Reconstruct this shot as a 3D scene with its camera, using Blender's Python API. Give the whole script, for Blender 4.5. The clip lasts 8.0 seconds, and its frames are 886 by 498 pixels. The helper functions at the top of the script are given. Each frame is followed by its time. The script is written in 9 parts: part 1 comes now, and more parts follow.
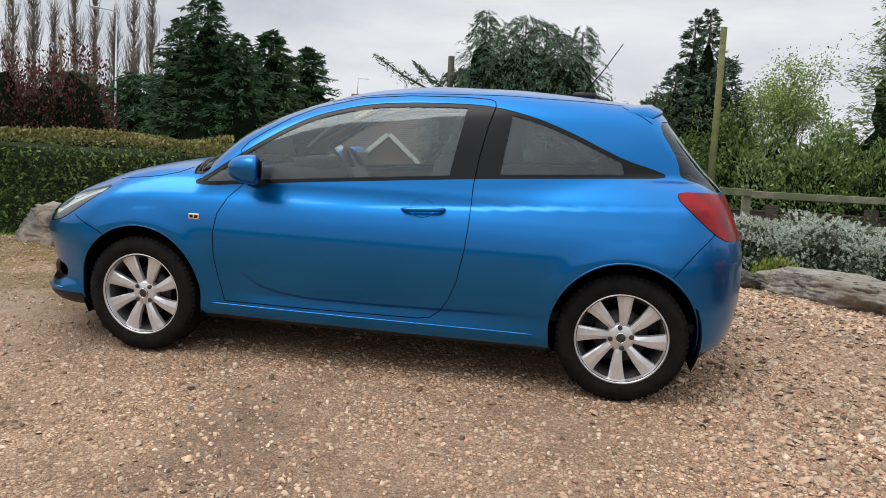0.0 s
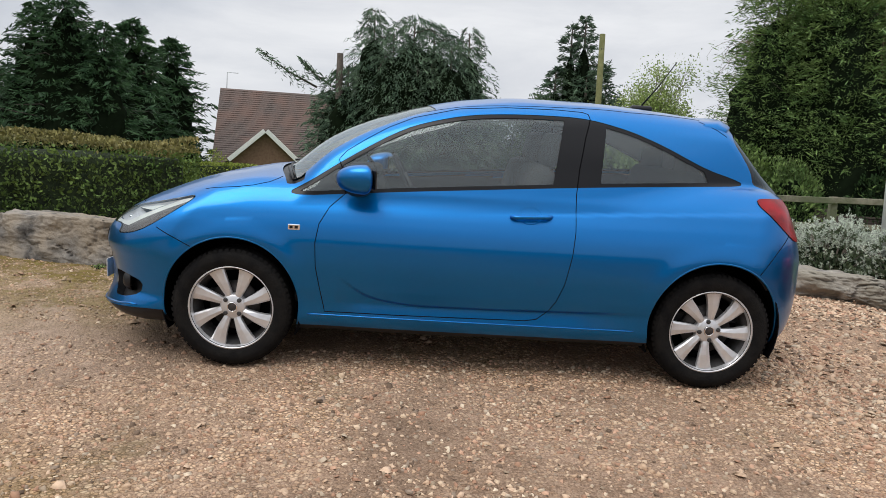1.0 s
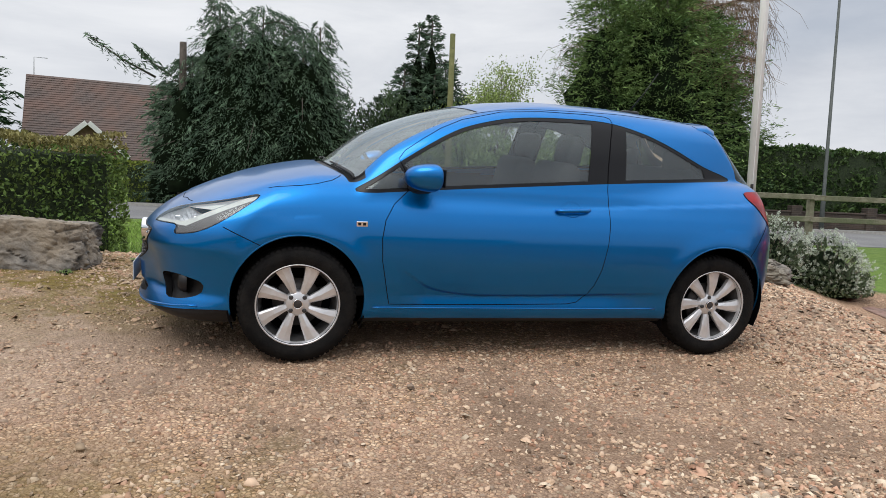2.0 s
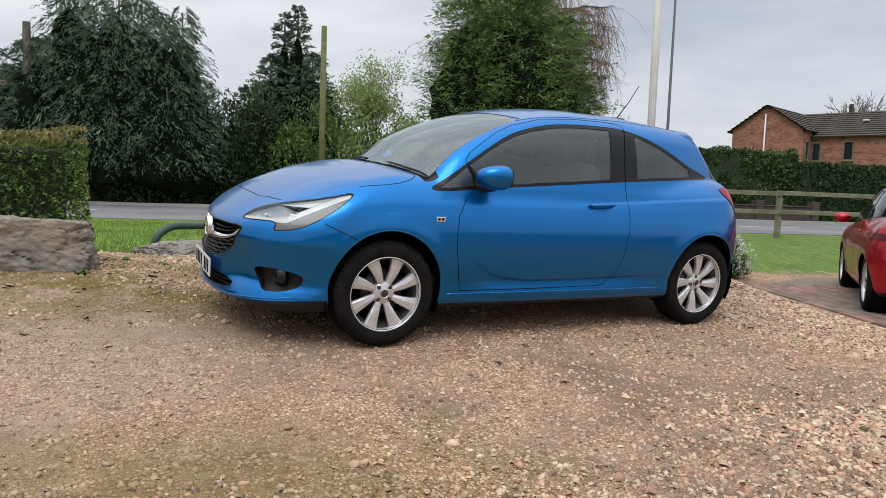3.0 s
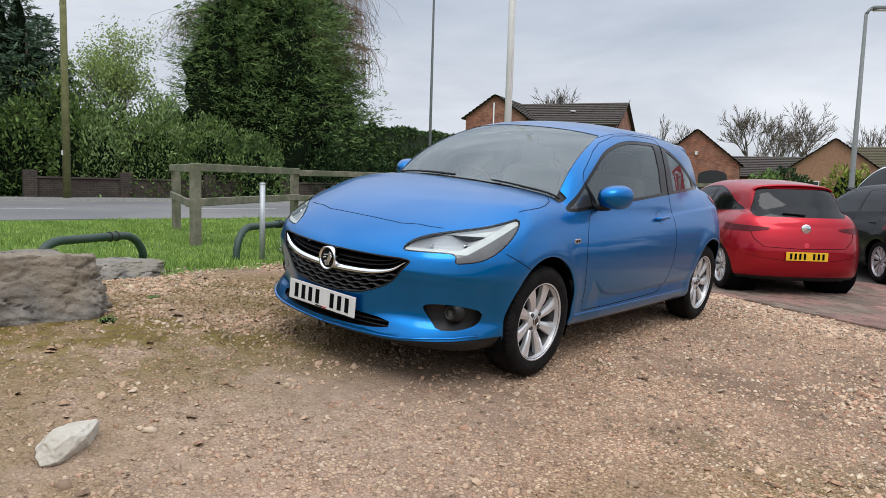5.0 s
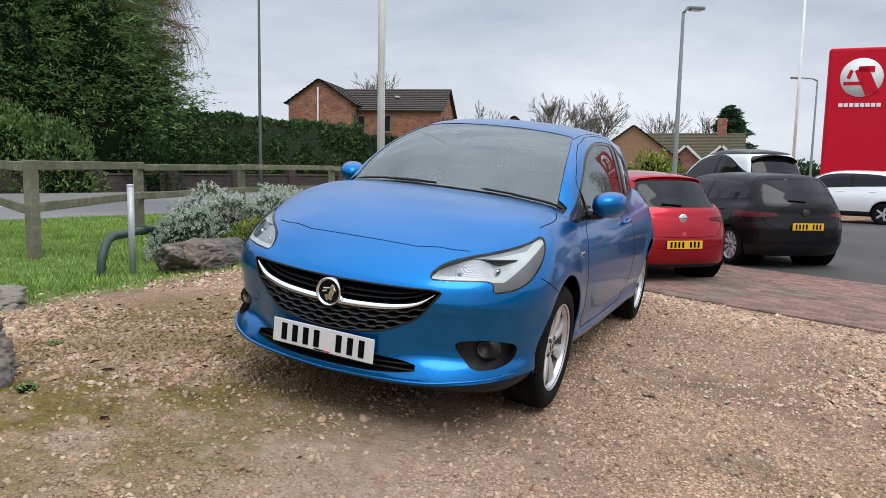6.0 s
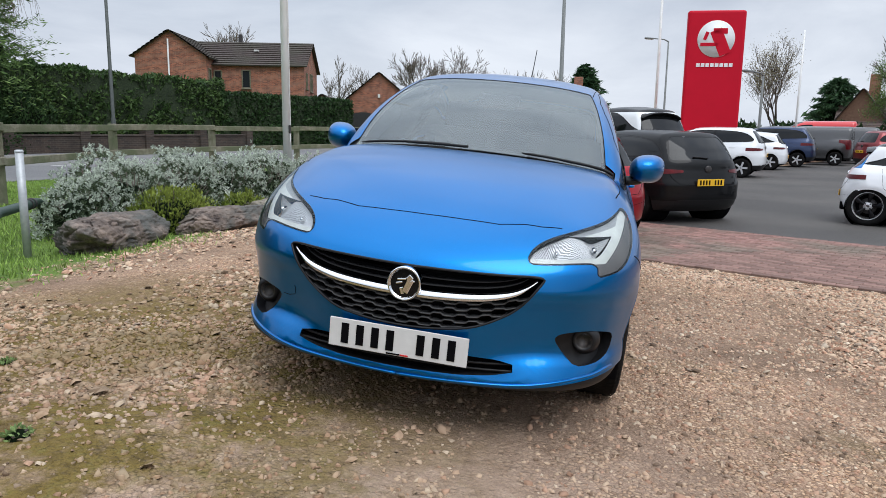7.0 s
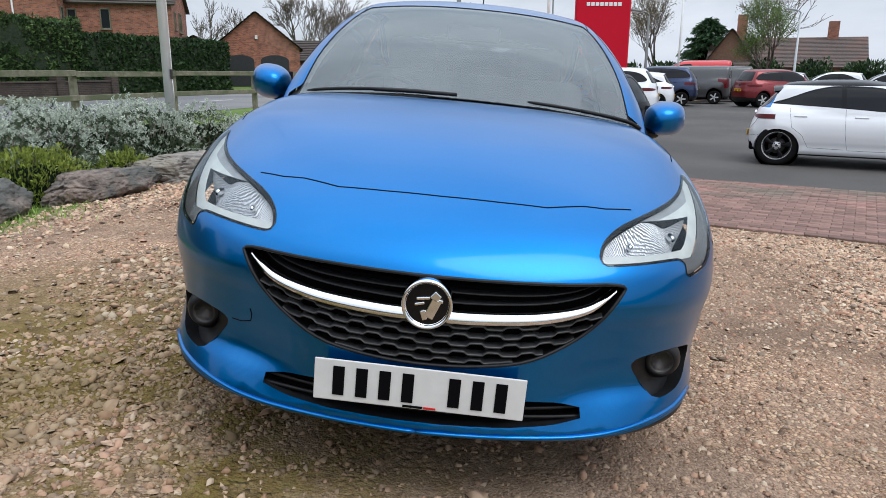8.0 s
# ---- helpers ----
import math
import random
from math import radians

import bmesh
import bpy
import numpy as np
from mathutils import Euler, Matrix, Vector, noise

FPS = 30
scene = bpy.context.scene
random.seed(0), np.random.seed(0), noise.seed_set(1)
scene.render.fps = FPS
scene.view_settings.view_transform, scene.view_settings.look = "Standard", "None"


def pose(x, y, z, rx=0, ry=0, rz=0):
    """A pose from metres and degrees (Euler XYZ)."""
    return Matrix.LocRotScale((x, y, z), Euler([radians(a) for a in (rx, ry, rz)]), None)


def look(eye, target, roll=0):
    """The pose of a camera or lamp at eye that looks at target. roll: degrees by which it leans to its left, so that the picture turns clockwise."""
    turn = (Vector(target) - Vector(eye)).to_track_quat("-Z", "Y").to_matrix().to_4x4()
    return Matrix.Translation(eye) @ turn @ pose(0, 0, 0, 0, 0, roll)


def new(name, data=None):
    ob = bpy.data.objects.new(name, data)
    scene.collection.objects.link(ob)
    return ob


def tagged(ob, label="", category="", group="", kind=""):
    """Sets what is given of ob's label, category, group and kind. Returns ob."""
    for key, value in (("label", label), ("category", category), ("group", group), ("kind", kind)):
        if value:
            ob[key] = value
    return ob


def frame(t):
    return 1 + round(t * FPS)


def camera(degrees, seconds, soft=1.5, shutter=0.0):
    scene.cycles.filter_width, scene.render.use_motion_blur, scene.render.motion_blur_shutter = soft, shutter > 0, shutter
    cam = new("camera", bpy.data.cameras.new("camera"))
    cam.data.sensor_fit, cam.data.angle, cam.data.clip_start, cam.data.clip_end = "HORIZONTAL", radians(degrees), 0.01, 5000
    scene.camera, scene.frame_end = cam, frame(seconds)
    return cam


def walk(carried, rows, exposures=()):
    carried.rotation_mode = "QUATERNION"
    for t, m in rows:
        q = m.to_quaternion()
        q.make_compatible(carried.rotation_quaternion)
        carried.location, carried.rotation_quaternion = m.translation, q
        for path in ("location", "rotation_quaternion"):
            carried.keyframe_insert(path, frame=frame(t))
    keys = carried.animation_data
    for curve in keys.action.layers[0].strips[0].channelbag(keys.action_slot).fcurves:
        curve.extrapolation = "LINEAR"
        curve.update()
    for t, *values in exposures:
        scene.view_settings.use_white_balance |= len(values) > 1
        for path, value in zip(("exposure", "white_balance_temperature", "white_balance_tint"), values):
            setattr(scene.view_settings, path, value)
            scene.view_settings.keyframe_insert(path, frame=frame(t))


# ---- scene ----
cam = camera(64.04, 8.0, soft=0.6)
PATH = [
    (0, (0.975, -4.256, 0.908), (0.6307, -2.2943, 0.7324), 3.15),
    (0.5, (0.357, -4.392, 0.900), (0.2236, -2.4036, 0.7302), 3.01),
    (1, (-0.245, -4.487, 0.907), (-0.2043, -2.4947, 0.7416), 2.78),
    (1.5, (-0.834, -4.588, 0.883), (-0.5561, -2.6136, 0.7224), 2.45),
    (3, (-2.864, -4.553, 0.856), (-1.9304, -2.7917, 0.6898), 2.01),
    (3.5, (-3.448, -4.315, 0.846), (-2.3512, -2.6516, 0.6721), 1.83),
    (4, (-3.946, -3.928, 0.885), (-2.6883, -2.3843, 0.7017), 1.84),
    (5.5, (-4.688, -2.296, 1.090), (-3.0070, -1.2334, 0.8807), 1.44),
    (6, (-4.668, -1.756, 1.132), (-2.8604, -0.9314, 0.9041), 1.11),
    (6.5, (-4.618, -1.221, 1.128), (-2.7441, -0.5707, 0.8695), 1.06),
    (7, (-4.494, -0.739, 1.138), (-2.5735, -0.2963, 0.8012), 0.82),
    (7.5, (-4.167, -0.383, 1.148), (-2.2307, -0.1171, 0.7212), 0.47),
    (8, (-3.729, -0.192, 1.132), (-1.7937, -0.0676, 0.6464), 0.23),
]
walk(cam, [(t, look(eye, target, roll)) for t, eye, target, roll in PATH], ((0.0, 0.0, 6450, 10), (2.0, 0.0, 6400, 10), (4.0, 0.0, 6250, 10), (6.0, 0.0, 6100, 10), (8.0, 0.0, 5950, 9)))

# ---- world, sun, exposure ----
world = bpy.data.worlds.new("overcast_sky")
scene.world = world
world.use_nodes = True


def sky_nodes():
    nt = world.node_tree
    n, l = nt.nodes, nt.links
    n.clear()
    out, bg = n.new("ShaderNodeOutputWorld"), n.new("ShaderNodeBackground")
    sky = n.new("ShaderNodeTexSky")
    sky.sky_type, sky.sun_disc = "NISHITA", False
    sky.sun_elevation, sky.sun_rotation = radians(58), radians(225)
    sky.air_density, sky.dust_density = 1.0, 2.0
    tc, mp = n.new("ShaderNodeTexCoord"), n.new("ShaderNodeMapping")
    mp.inputs["Scale"].default_value = (1.0, 1.0, 3.4)
    n1, n2 = n.new("ShaderNodeTexNoise"), n.new("ShaderNodeTexNoise")
    n1.inputs["Scale"].default_value, n1.inputs["Detail"].default_value = 2.3, 7
    n1.inputs["Roughness"].default_value, n1.inputs["Distortion"].default_value = 0.58, 0.4
    n2.inputs["Scale"].default_value, n2.inputs["Detail"].default_value = 1.1, 4
    shade, cover = n.new("ShaderNodeValToRGB"), n.new("ShaderNodeValToRGB")
    shade.color_ramp.elements[0].position, shade.color_ramp.elements[0].color = 0.30, (6.6, 6.9, 7.5, 1)
    shade.color_ramp.elements[1].position, shade.color_ramp.elements[1].color = 0.68, (9.9, 10.0, 10.2, 1)
    cover.color_ramp.elements[0].position, cover.color_ramp.elements[0].color = 0.30, (0.55, 0.55, 0.55, 1)
    cover.color_ramp.elements[1].position, cover.color_ramp.elements[1].color = 0.52, (0.97, 0.97, 0.97, 1)
    mix = n.new("ShaderNodeMix")
    mix.data_type = "RGBA"
    l.new(tc.outputs["Generated"], mp.inputs["Vector"])
    for t in (n1, n2):
        l.new(mp.outputs["Vector"], t.inputs["Vector"])
    l.new(n1.outputs["Fac"], shade.inputs["Fac"])
    l.new(n2.outputs["Fac"], cover.inputs["Fac"])
    l.new(cover.outputs["Color"], mix.inputs["Factor"])
    l.new(sky.outputs["Color"], mix.inputs["A"])
    l.new(shade.outputs["Color"], mix.inputs["B"])
    sep, up, gain = n.new("ShaderNodeSeparateXYZ"), n.new("ShaderNodeMapRange"), n.new("ShaderNodeVectorMath")
    up.inputs["From Min"].default_value, up.inputs["From Max"].default_value = 0.25, 1.0
    up.inputs["To Min"].default_value, up.inputs["To Max"].default_value = 1.0, 2.3
    gain.operation = "SCALE"
    l.new(tc.outputs["Generated"], sep.inputs["Vector"])
    l.new(sep.outputs["Z"], up.inputs["Value"])
    l.new(mix.outputs["Result"], gain.inputs[0])
    l.new(up.outputs["Result"], gain.inputs["Scale"])
    l.new(gain.outputs["Vector"], bg.inputs["Color"])
    bg.inputs["Strength"].default_value = 0.089
    l.new(bg.outputs["Background"], out.inputs["Surface"])


sky_nodes()
sun = new("sun", bpy.data.lights.new("sun", "SUN"))
sun.data.energy, sun.data.angle, sun.data.color = 1.35, radians(40), (1.0, 0.96, 0.9)
sun.matrix_world = look((-7, -7, 16), (0, 0, 0))
tagged(sun, kind="structure")


# ---- materials ----
def mat(name, c1, c2=None, scale=8.0, rough=0.6, metal=0.0, bump=0.0, bump_scale=60.0, coat=0.0, big=None, big_scale=0.7, rough_var=0.0, spec=0.5, rand=0.0):
    """A procedural surface: two colours in a fine noise, a third in a broad one, relief from a fine noise."""
    m = bpy.data.materials.new(name)
    m.use_nodes = True
    nt = m.node_tree
    n, l = nt.nodes, nt.links
    b = n["Principled BSDF"]
    b.inputs["Roughness"].default_value, b.inputs["Metallic"].default_value = rough, metal
    b.inputs["Coat Weight"].default_value, b.inputs["Coat Roughness"].default_value = coat, 0.04
    b.inputs["Specular IOR Level"].default_value = spec
    b.inputs["Base Color"].default_value = (*c1, 1)
    if c2 is None and not bump and big is None:
        return m
    tc = n.new("ShaderNodeTexCoord")
    if c2 is not None or big is not None:
        t = n.new("ShaderNodeTexNoise")
        t.inputs["Scale"].default_value, t.inputs["Detail"].default_value, t.inputs["Roughness"].default_value = scale, 6, 0.62
        l.new(tc.outputs["Object"], t.inputs["Vector"])
        r = n.new("ShaderNodeValToRGB")
        r.color_ramp.elements[0].position, r.color_ramp.elements[1].position = 0.34, 0.66
        r.color_ramp.elements[0].color, r.color_ramp.elements[1].color = (*c1, 1), (*(c2 or c1), 1)
        l.new(t.outputs["Fac"], r.inputs["Fac"])
        col = r.outputs["Color"]
        if big is not None:
            t2 = n.new("ShaderNodeTexNoise")
            t2.inputs["Scale"].default_value, t2.inputs["Detail"].default_value = big_scale, 4
            l.new(tc.outputs["Object"], t2.inputs["Vector"])
            r2 = n.new("ShaderNodeValToRGB")
            r2.color_ramp.elements[0].position, r2.color_ramp.elements[1].position = 0.42, 0.62
            l.new(t2.outputs["Fac"], r2.inputs["Fac"])
            mx = n.new("ShaderNodeMix")
            mx.data_type = "RGBA"
            l.new(r2.outputs["Color"], mx.inputs["Factor"])
            l.new(col, mx.inputs["A"])
            mx.inputs["B"].default_value = (*big, 1)
            col = mx.outputs["Result"]
        if rand:
            geo = n.new("ShaderNodeNewGeometry")
            hs = n.new("ShaderNodeHueSaturation")
            mr = n.new("ShaderNodeMapRange")
            mr.inputs["To Min"].default_value, mr.inputs["To Max"].default_value = 1 - rand, 1 + rand
            l.new(geo.outputs["Random Per Island"], mr.inputs["Value"])
            l.new(mr.outputs["Result"], hs.inputs["Value"])
            l.new(col, hs.inputs["Color"])
            col = hs.outputs["Color"]
        l.new(col, b.inputs["Base Color"])
        if rough_var:
            mr2 = n.new("ShaderNodeMapRange")
            mr2.inputs["To Min"].default_value, mr2.inputs["To Max"].default_value = rough - rough_var, rough + rough_var
            l.new(t.outputs["Fac"], mr2.inputs["Value"])
            l.new(mr2.outputs["Result"], b.inputs["Roughness"])
    if bump:
        t3 = n.new("ShaderNodeTexNoise")
        t3.inputs["Scale"].default_value, t3.inputs["Detail"].default_value = bump_scale, 5
        l.new(tc.outputs["Object"], t3.inputs["Vector"])
        bp = n.new("ShaderNodeBump")
        bp.inputs["Strength"].default_value, bp.inputs["Distance"].default_value = min(1.0, bump), 0.02
        l.new(t3.outputs["Fac"], bp.inputs["Height"])
        l.new(bp.outputs["Normal"], b.inputs["Normal"])
    return m


def leaf_mat(name, c1, c2, rand=0.35, rough=0.6, trans=0.14):
    """Foliage: the colour varies from leaf to leaf, and some light passes through."""
    m = mat(name, c1, c2, scale=1.3, rough=rough, rand=rand, spec=0.2)
    n, l = m.node_tree.nodes, m.node_tree.links
    b = n["Principled BSDF"]
    tr, ad = n.new("ShaderNodeBsdfTranslucent"), n.new("ShaderNodeMixShader")
    l.new(b.inputs["Base Color"].links[0].from_socket, tr.inputs["Color"])
    ad.inputs["Fac"].default_value = trans
    l.new(b.outputs["BSDF"], ad.inputs[1])
    l.new(tr.outputs["BSDF"], ad.inputs[2])
    l.new(ad.outputs["Shader"], n["Material Output"].inputs["Surface"])
    return m


def flake_paint(name, base, face, rough=0.32, metal=0.55, spec=0.5, clear=0.58):
    """Metallic car paint: fine flakes under a clear coat."""
    m = mat(name, base, rough=rough, metal=metal, coat=1.0, spec=spec)
    n, l = m.node_tree.nodes, m.node_tree.links
    b = n["Principled BSDF"]
    tc, v = n.new("ShaderNodeTexCoord"), n.new("ShaderNodeTexVoronoi")
    v.inputs["Scale"].default_value = 900
    l.new(tc.outputs["Object"], v.inputs["Vector"])
    mx = n.new("ShaderNodeMix")
    mx.data_type = "RGBA"
    mx.inputs["A"].default_value, mx.inputs["B"].default_value = (*base, 1), (*face, 1)
    l.new(v.outputs["Color"], mx.inputs["Factor"])
    l.new(mx.outputs["Result"], b.inputs["Base Color"])
    # a thin film of road dust
    t, r = n.new("ShaderNodeTexNoise"), n.new("ShaderNodeMapRange")
    t.inputs["Scale"].default_value, t.inputs["Detail"].default_value = 3.0, 6
    l.new(tc.outputs["Object"], t.inputs["Vector"])
    r.inputs["To Min"].default_value, r.inputs["To Max"].default_value = 0.03, 0.12
    l.new(t.outputs["Fac"], r.inputs["Value"])
    l.new(r.outputs["Result"], b.inputs["Coat Roughness"])
    b.inputs["Coat Weight"].default_value = clear
    return m


def glass_mat(name, tint, rough=0.0, mixin=0.75, veil=0.0):
    """Thin tinted pane: clear with a mirror gloss by Fresnel."""
    m = bpy.data.materials.new(name)
    m.use_nodes = True
    n, l = m.node_tree.nodes, m.node_tree.links
    n.clear()
    out, tr, gl, mx, fr = (n.new(k) for k in ("ShaderNodeOutputMaterial", "ShaderNodeBsdfTransparent", "ShaderNodeBsdfGlossy", "ShaderNodeMixShader", "ShaderNodeFresnel"))
    tr.inputs["Color"].default_value = (*tint, 1)
    gl.inputs["Roughness"].default_value = rough
    gl.inputs["Color"].default_value = (0.80, 0.90, 0.93, 1)
    fr.inputs["IOR"].default_value = mixin
    l.new(fr.outputs["Fac"], mx.inputs["Fac"])
    l.new(tr.outputs["BSDF"], mx.inputs[1])
    l.new(gl.outputs["BSDF"], mx.inputs[2])
    l.new(mx.outputs["Shader"], out.inputs["Surface"])
    if veil:
        # a pale diffuse veil: the haze of reflected sky, mixed into the pane's colour
        df, m2, no, mr = n.new("ShaderNodeBsdfDiffuse"), n.new("ShaderNodeMixShader"), n.new("ShaderNodeTexNoise"), n.new("ShaderNodeMapRange")
        df.inputs["Color"].default_value = (0.62, 0.63, 0.62, 1)
        no.inputs["Scale"].default_value, no.inputs["Detail"].default_value = 5.0, 5
        mr.inputs["To Min"].default_value, mr.inputs["To Max"].default_value = veil * 0.75, veil * 1.25
        l.new(no.outputs["Fac"], mr.inputs["Value"])
        l.new(mr.outputs["Result"], m2.inputs["Fac"])
        l.new(mx.outputs["Shader"], m2.inputs[1])
        l.new(df.outputs["BSDF"], m2.inputs[2])
        l.new(m2.outputs["Shader"], out.inputs["Surface"])
    return m


def flute_and(m):
    """Upright flutes and ripples for a lamp's reflector."""
    n, l = m.node_tree.nodes, m.node_tree.links
    tc, mp, wv, bp = n.new("ShaderNodeTexCoord"), n.new("ShaderNodeMapping"), n.new("ShaderNodeTexWave"), n.new("ShaderNodeBump")
    mp.inputs["Scale"].default_value = (1.0, 1.0, 0.12)
    wv.inputs["Scale"].default_value, wv.inputs["Distortion"].default_value, wv.inputs["Detail"].default_value, wv.inputs["Detail Scale"].default_value = 48.0, 4.0, 2.0, 2.5
    bp.inputs["Strength"].default_value, bp.inputs["Distance"].default_value = 0.45, 0.006
    l.new(tc.outputs["Object"], mp.inputs["Vector"])
    l.new(mp.outputs["Vector"], wv.inputs["Vector"])
    l.new(wv.outputs["Fac"], bp.inputs["Height"])
    l.new(bp.outputs["Normal"], n["Principled BSDF"].inputs["Normal"])


M_BLUE = flake_paint("blue_metallic_paint", (0.0005, 0.130, 0.395), (0.001, 0.180, 0.51), 0.33, 0.95)
M_RED = flake_paint("red_metallic_paint", (0.34, 0.002, 0.012), (0.44, 0.004, 0.018), 0.35, 0.75)
M_BLACKPAINT = flake_paint("black_paint", (0.003, 0.0032, 0.004), (0.005, 0.0055, 0.006), 0.5, 0.0, 0.1, 0.38)
M_WHITEPAINT = mat("white_paint", (0.78, 0.79, 0.8), rough=0.3, coat=1.0)
M_NAVYPAINT = flake_paint("navy_paint", (0.012, 0.025, 0.075), (0.03, 0.05, 0.11))
M_GREYPAINT = flake_paint("grey_paint", (0.06, 0.06, 0.063), (0.1, 0.1, 0.1))
M_MAROON = flake_paint("maroon_paint", (0.16, 0.015, 0.02), (0.25, 0.03, 0.03))
M_REDPLAIN = mat("red_van_paint", (0.6, 0.012, 0.015), rough=0.35, coat=0.8)
M_SILVERPAINT = flake_paint("silver_paint", (0.42, 0.43, 0.44), (0.6, 0.6, 0.6))
M_BLACK = mat("black_plastic", (0.008, 0.008, 0.009), (0.014, 0.014, 0.015), scale=40, rough=0.45, spec=0.3)
M_GLOSSBLACK = mat("gloss_black_trim", (0.006, 0.006, 0.007), rough=0.22, spec=0.25)
M_DARK = mat("dark_lining", (0.02, 0.021, 0.023), (0.03, 0.03, 0.032), scale=20, rough=0.85)
M_GAP = mat("panel_gap", (0.003, 0.003, 0.004), rough=0.9, spec=0.08)
M_RUBBER = mat("tyre_rubber", (0.006, 0.006, 0.0065), (0.014, 0.013, 0.012), scale=14, rough=0.8, bump=0.25, bump_scale=90, spec=0.12)
M_ALLOY = mat("silver_alloy", (0.68, 0.68, 0.69), (0.62, 0.62, 0.63), scale=30, rough=0.32, metal=0.55, coat=0.5)
M_DARKMETAL = mat("dark_metal", (0.05, 0.05, 0.052), (0.09, 0.08, 0.075), scale=25, rough=0.5, metal=0.7)
M_CHROME = mat("chrome", (0.82, 0.83, 0.84), rough=0.06, metal=1.0)
M_LAMPSILVER = mat("lamp_reflector", (0.62, 0.63, 0.64), rough=0.38, metal=0.8)
flute_and(M_LAMPSILVER)
M_LAMPGREY = mat("lamp_smoke", (0.13, 0.125, 0.125), (0.20, 0.19, 0.185), scale=12, rough=0.2)
M_LAMPCOVER = mat("lamp_cover", (0.34, 0.35, 0.36), (0.46, 0.47, 0.48), scale=10, rough=0.3, metal=0.2)
M_BARGREY = mat("grille_bar_plastic", (0.03, 0.03, 0.031), (0.045, 0.044, 0.043), scale=40, rough=0.35)
M_BARREL = mat("rim_barrel", (0.10, 0.10, 0.105), (0.06, 0.055, 0.05), scale=20, rough=0.5, metal=0.6)
M_LAMPBAND = mat("lamp_diffuser", (0.74, 0.76, 0.71), (0.60, 0.62, 0.59), scale=16, rough=0.3)
M_GLASS = glass_mat("side_glass", (0.80, 0.84, 0.83), 0.0, 1.75, 0.045)
M_SCREEN = glass_mat("windscreen_glass", (0.88, 0.92, 0.90), 0.02, 2.2, 0.10)
M_REARGLASS = glass_mat("tinted_rear_glass", (0.30, 0.32, 0.32), 0.0, 1.6)
M_PRIVACY = mat("dark_glass", (0.006, 0.007, 0.008), rough=0.05, spec=0.35)
M_LENS = glass_mat("clear_lens", (0.93, 0.94, 0.95), 0.0, 1.35)
M_REDLENS = mat("red_lens", (0.36, 0.003, 0.008), (0.13, 0.002, 0.005), scale=9, rough=0.3, spec=0.15, coat=0.25)
M_DARKLENS = mat("smoked_red_lens", (0.055, 0.003, 0.006), (0.13, 0.005, 0.008), scale=12, rough=0.3, coat=0.15, spec=0.2)
M_PLATEWHITE = mat("white_plate", (0.72, 0.72, 0.70), (0.66, 0.66, 0.64), scale=20, rough=0.35)
M_PLATEYELLOW = mat("yellow_plate", (0.85, 0.5, 0.02), (0.78, 0.45, 0.02), scale=20, rough=0.35)
M_HEADLINER = mat("grey_headliner", (0.34, 0.34, 0.33), (0.40, 0.40, 0.39), scale=30, rough=0.95)
M_SEAT = mat("grey_seat_fabric", (0.05, 0.052, 0.055), (0.08, 0.08, 0.083), scale=60, rough=0.95, bump=0.3, bump_scale=200)


# ---- mesh tools ----
def pchip(pts):
    """A smooth curve through (x, y) points with no overshoot."""
    xs, ys = (np.array(c, float) for c in zip(*pts))
    h, d = np.diff(xs), np.diff(ys) / np.diff(xs)
    m = np.zeros(len(xs))
    m[0], m[-1] = d[0], d[-1]
    for i in range(1, len(xs) - 1):
        if d[i - 1] * d[i] > 0:
            w1, w2 = 2 * h[i] + h[i - 1], h[i] + 2 * h[i - 1]
            m[i] = (w1 + w2) / (w1 / d[i - 1] + w2 / d[i])

    def at(x):
        x = np.asarray(x, float)
        c = np.clip(x, xs[0], xs[-1])
        i = np.clip(np.searchsorted(xs, c) - 1, 0, len(h) - 1)
        t = (c - xs[i]) / h[i]
        y = (ys[i] * (1 + 2 * t) * (1 - t) ** 2 + m[i] * h[i] * t * (1 - t) ** 2
             + ys[i + 1] * t * t * (3 - 2 * t) + m[i + 1] * h[i] * t * t * (t - 1))
        return y + (x - c) * np.where(x < xs[0], m[0], m[-1])
    return at


def smax(a, b, k):
    h = np.maximum(k - np.abs(a - b), 0) / k
    return np.maximum(a, b) + h * h * k / 4


def smin(a, b, k):
    return -smax(-a, -b, k)


def raw(name, verts, faces, material, parent=None, label="", smooth=True, normals=None):
    """Links one mesh object from vertex and face lists."""
    me = bpy.data.meshes.new(name)
    if isinstance(verts, np.ndarray) and isinstance(faces, np.ndarray):
        nf, k = faces.shape
        me.vertices.add(len(verts))
        me.vertices.foreach_set("co", np.ascontiguousarray(verts, np.float32).ravel())
        me.loops.add(nf * k)
        me.loops.foreach_set("vertex_index", np.ascontiguousarray(faces, np.int32).ravel())
        me.polygons.add(nf)
        me.polygons.foreach_set("loop_start", np.arange(0, nf * k, k, dtype=np.int32))
        me.update(calc_edges=True)
    else:
        me.from_pydata([tuple(v) for v in verts], [], [tuple(f) for f in faces])
    me.validate()
    if smooth:
        me.polygons.foreach_set("use_smooth", np.ones(len(me.polygons), bool))
    if material:
        me.materials.append(material)
    me.update()
    if normals is not None and len(me.vertices) == len(normals):
        me.normals_split_custom_set_from_vertices([tuple(v) for v in normals])
    ob = new(name, me)
    if parent is not None:
        ob.parent = parent
    if label:
        ob["label"] = label
    return ob


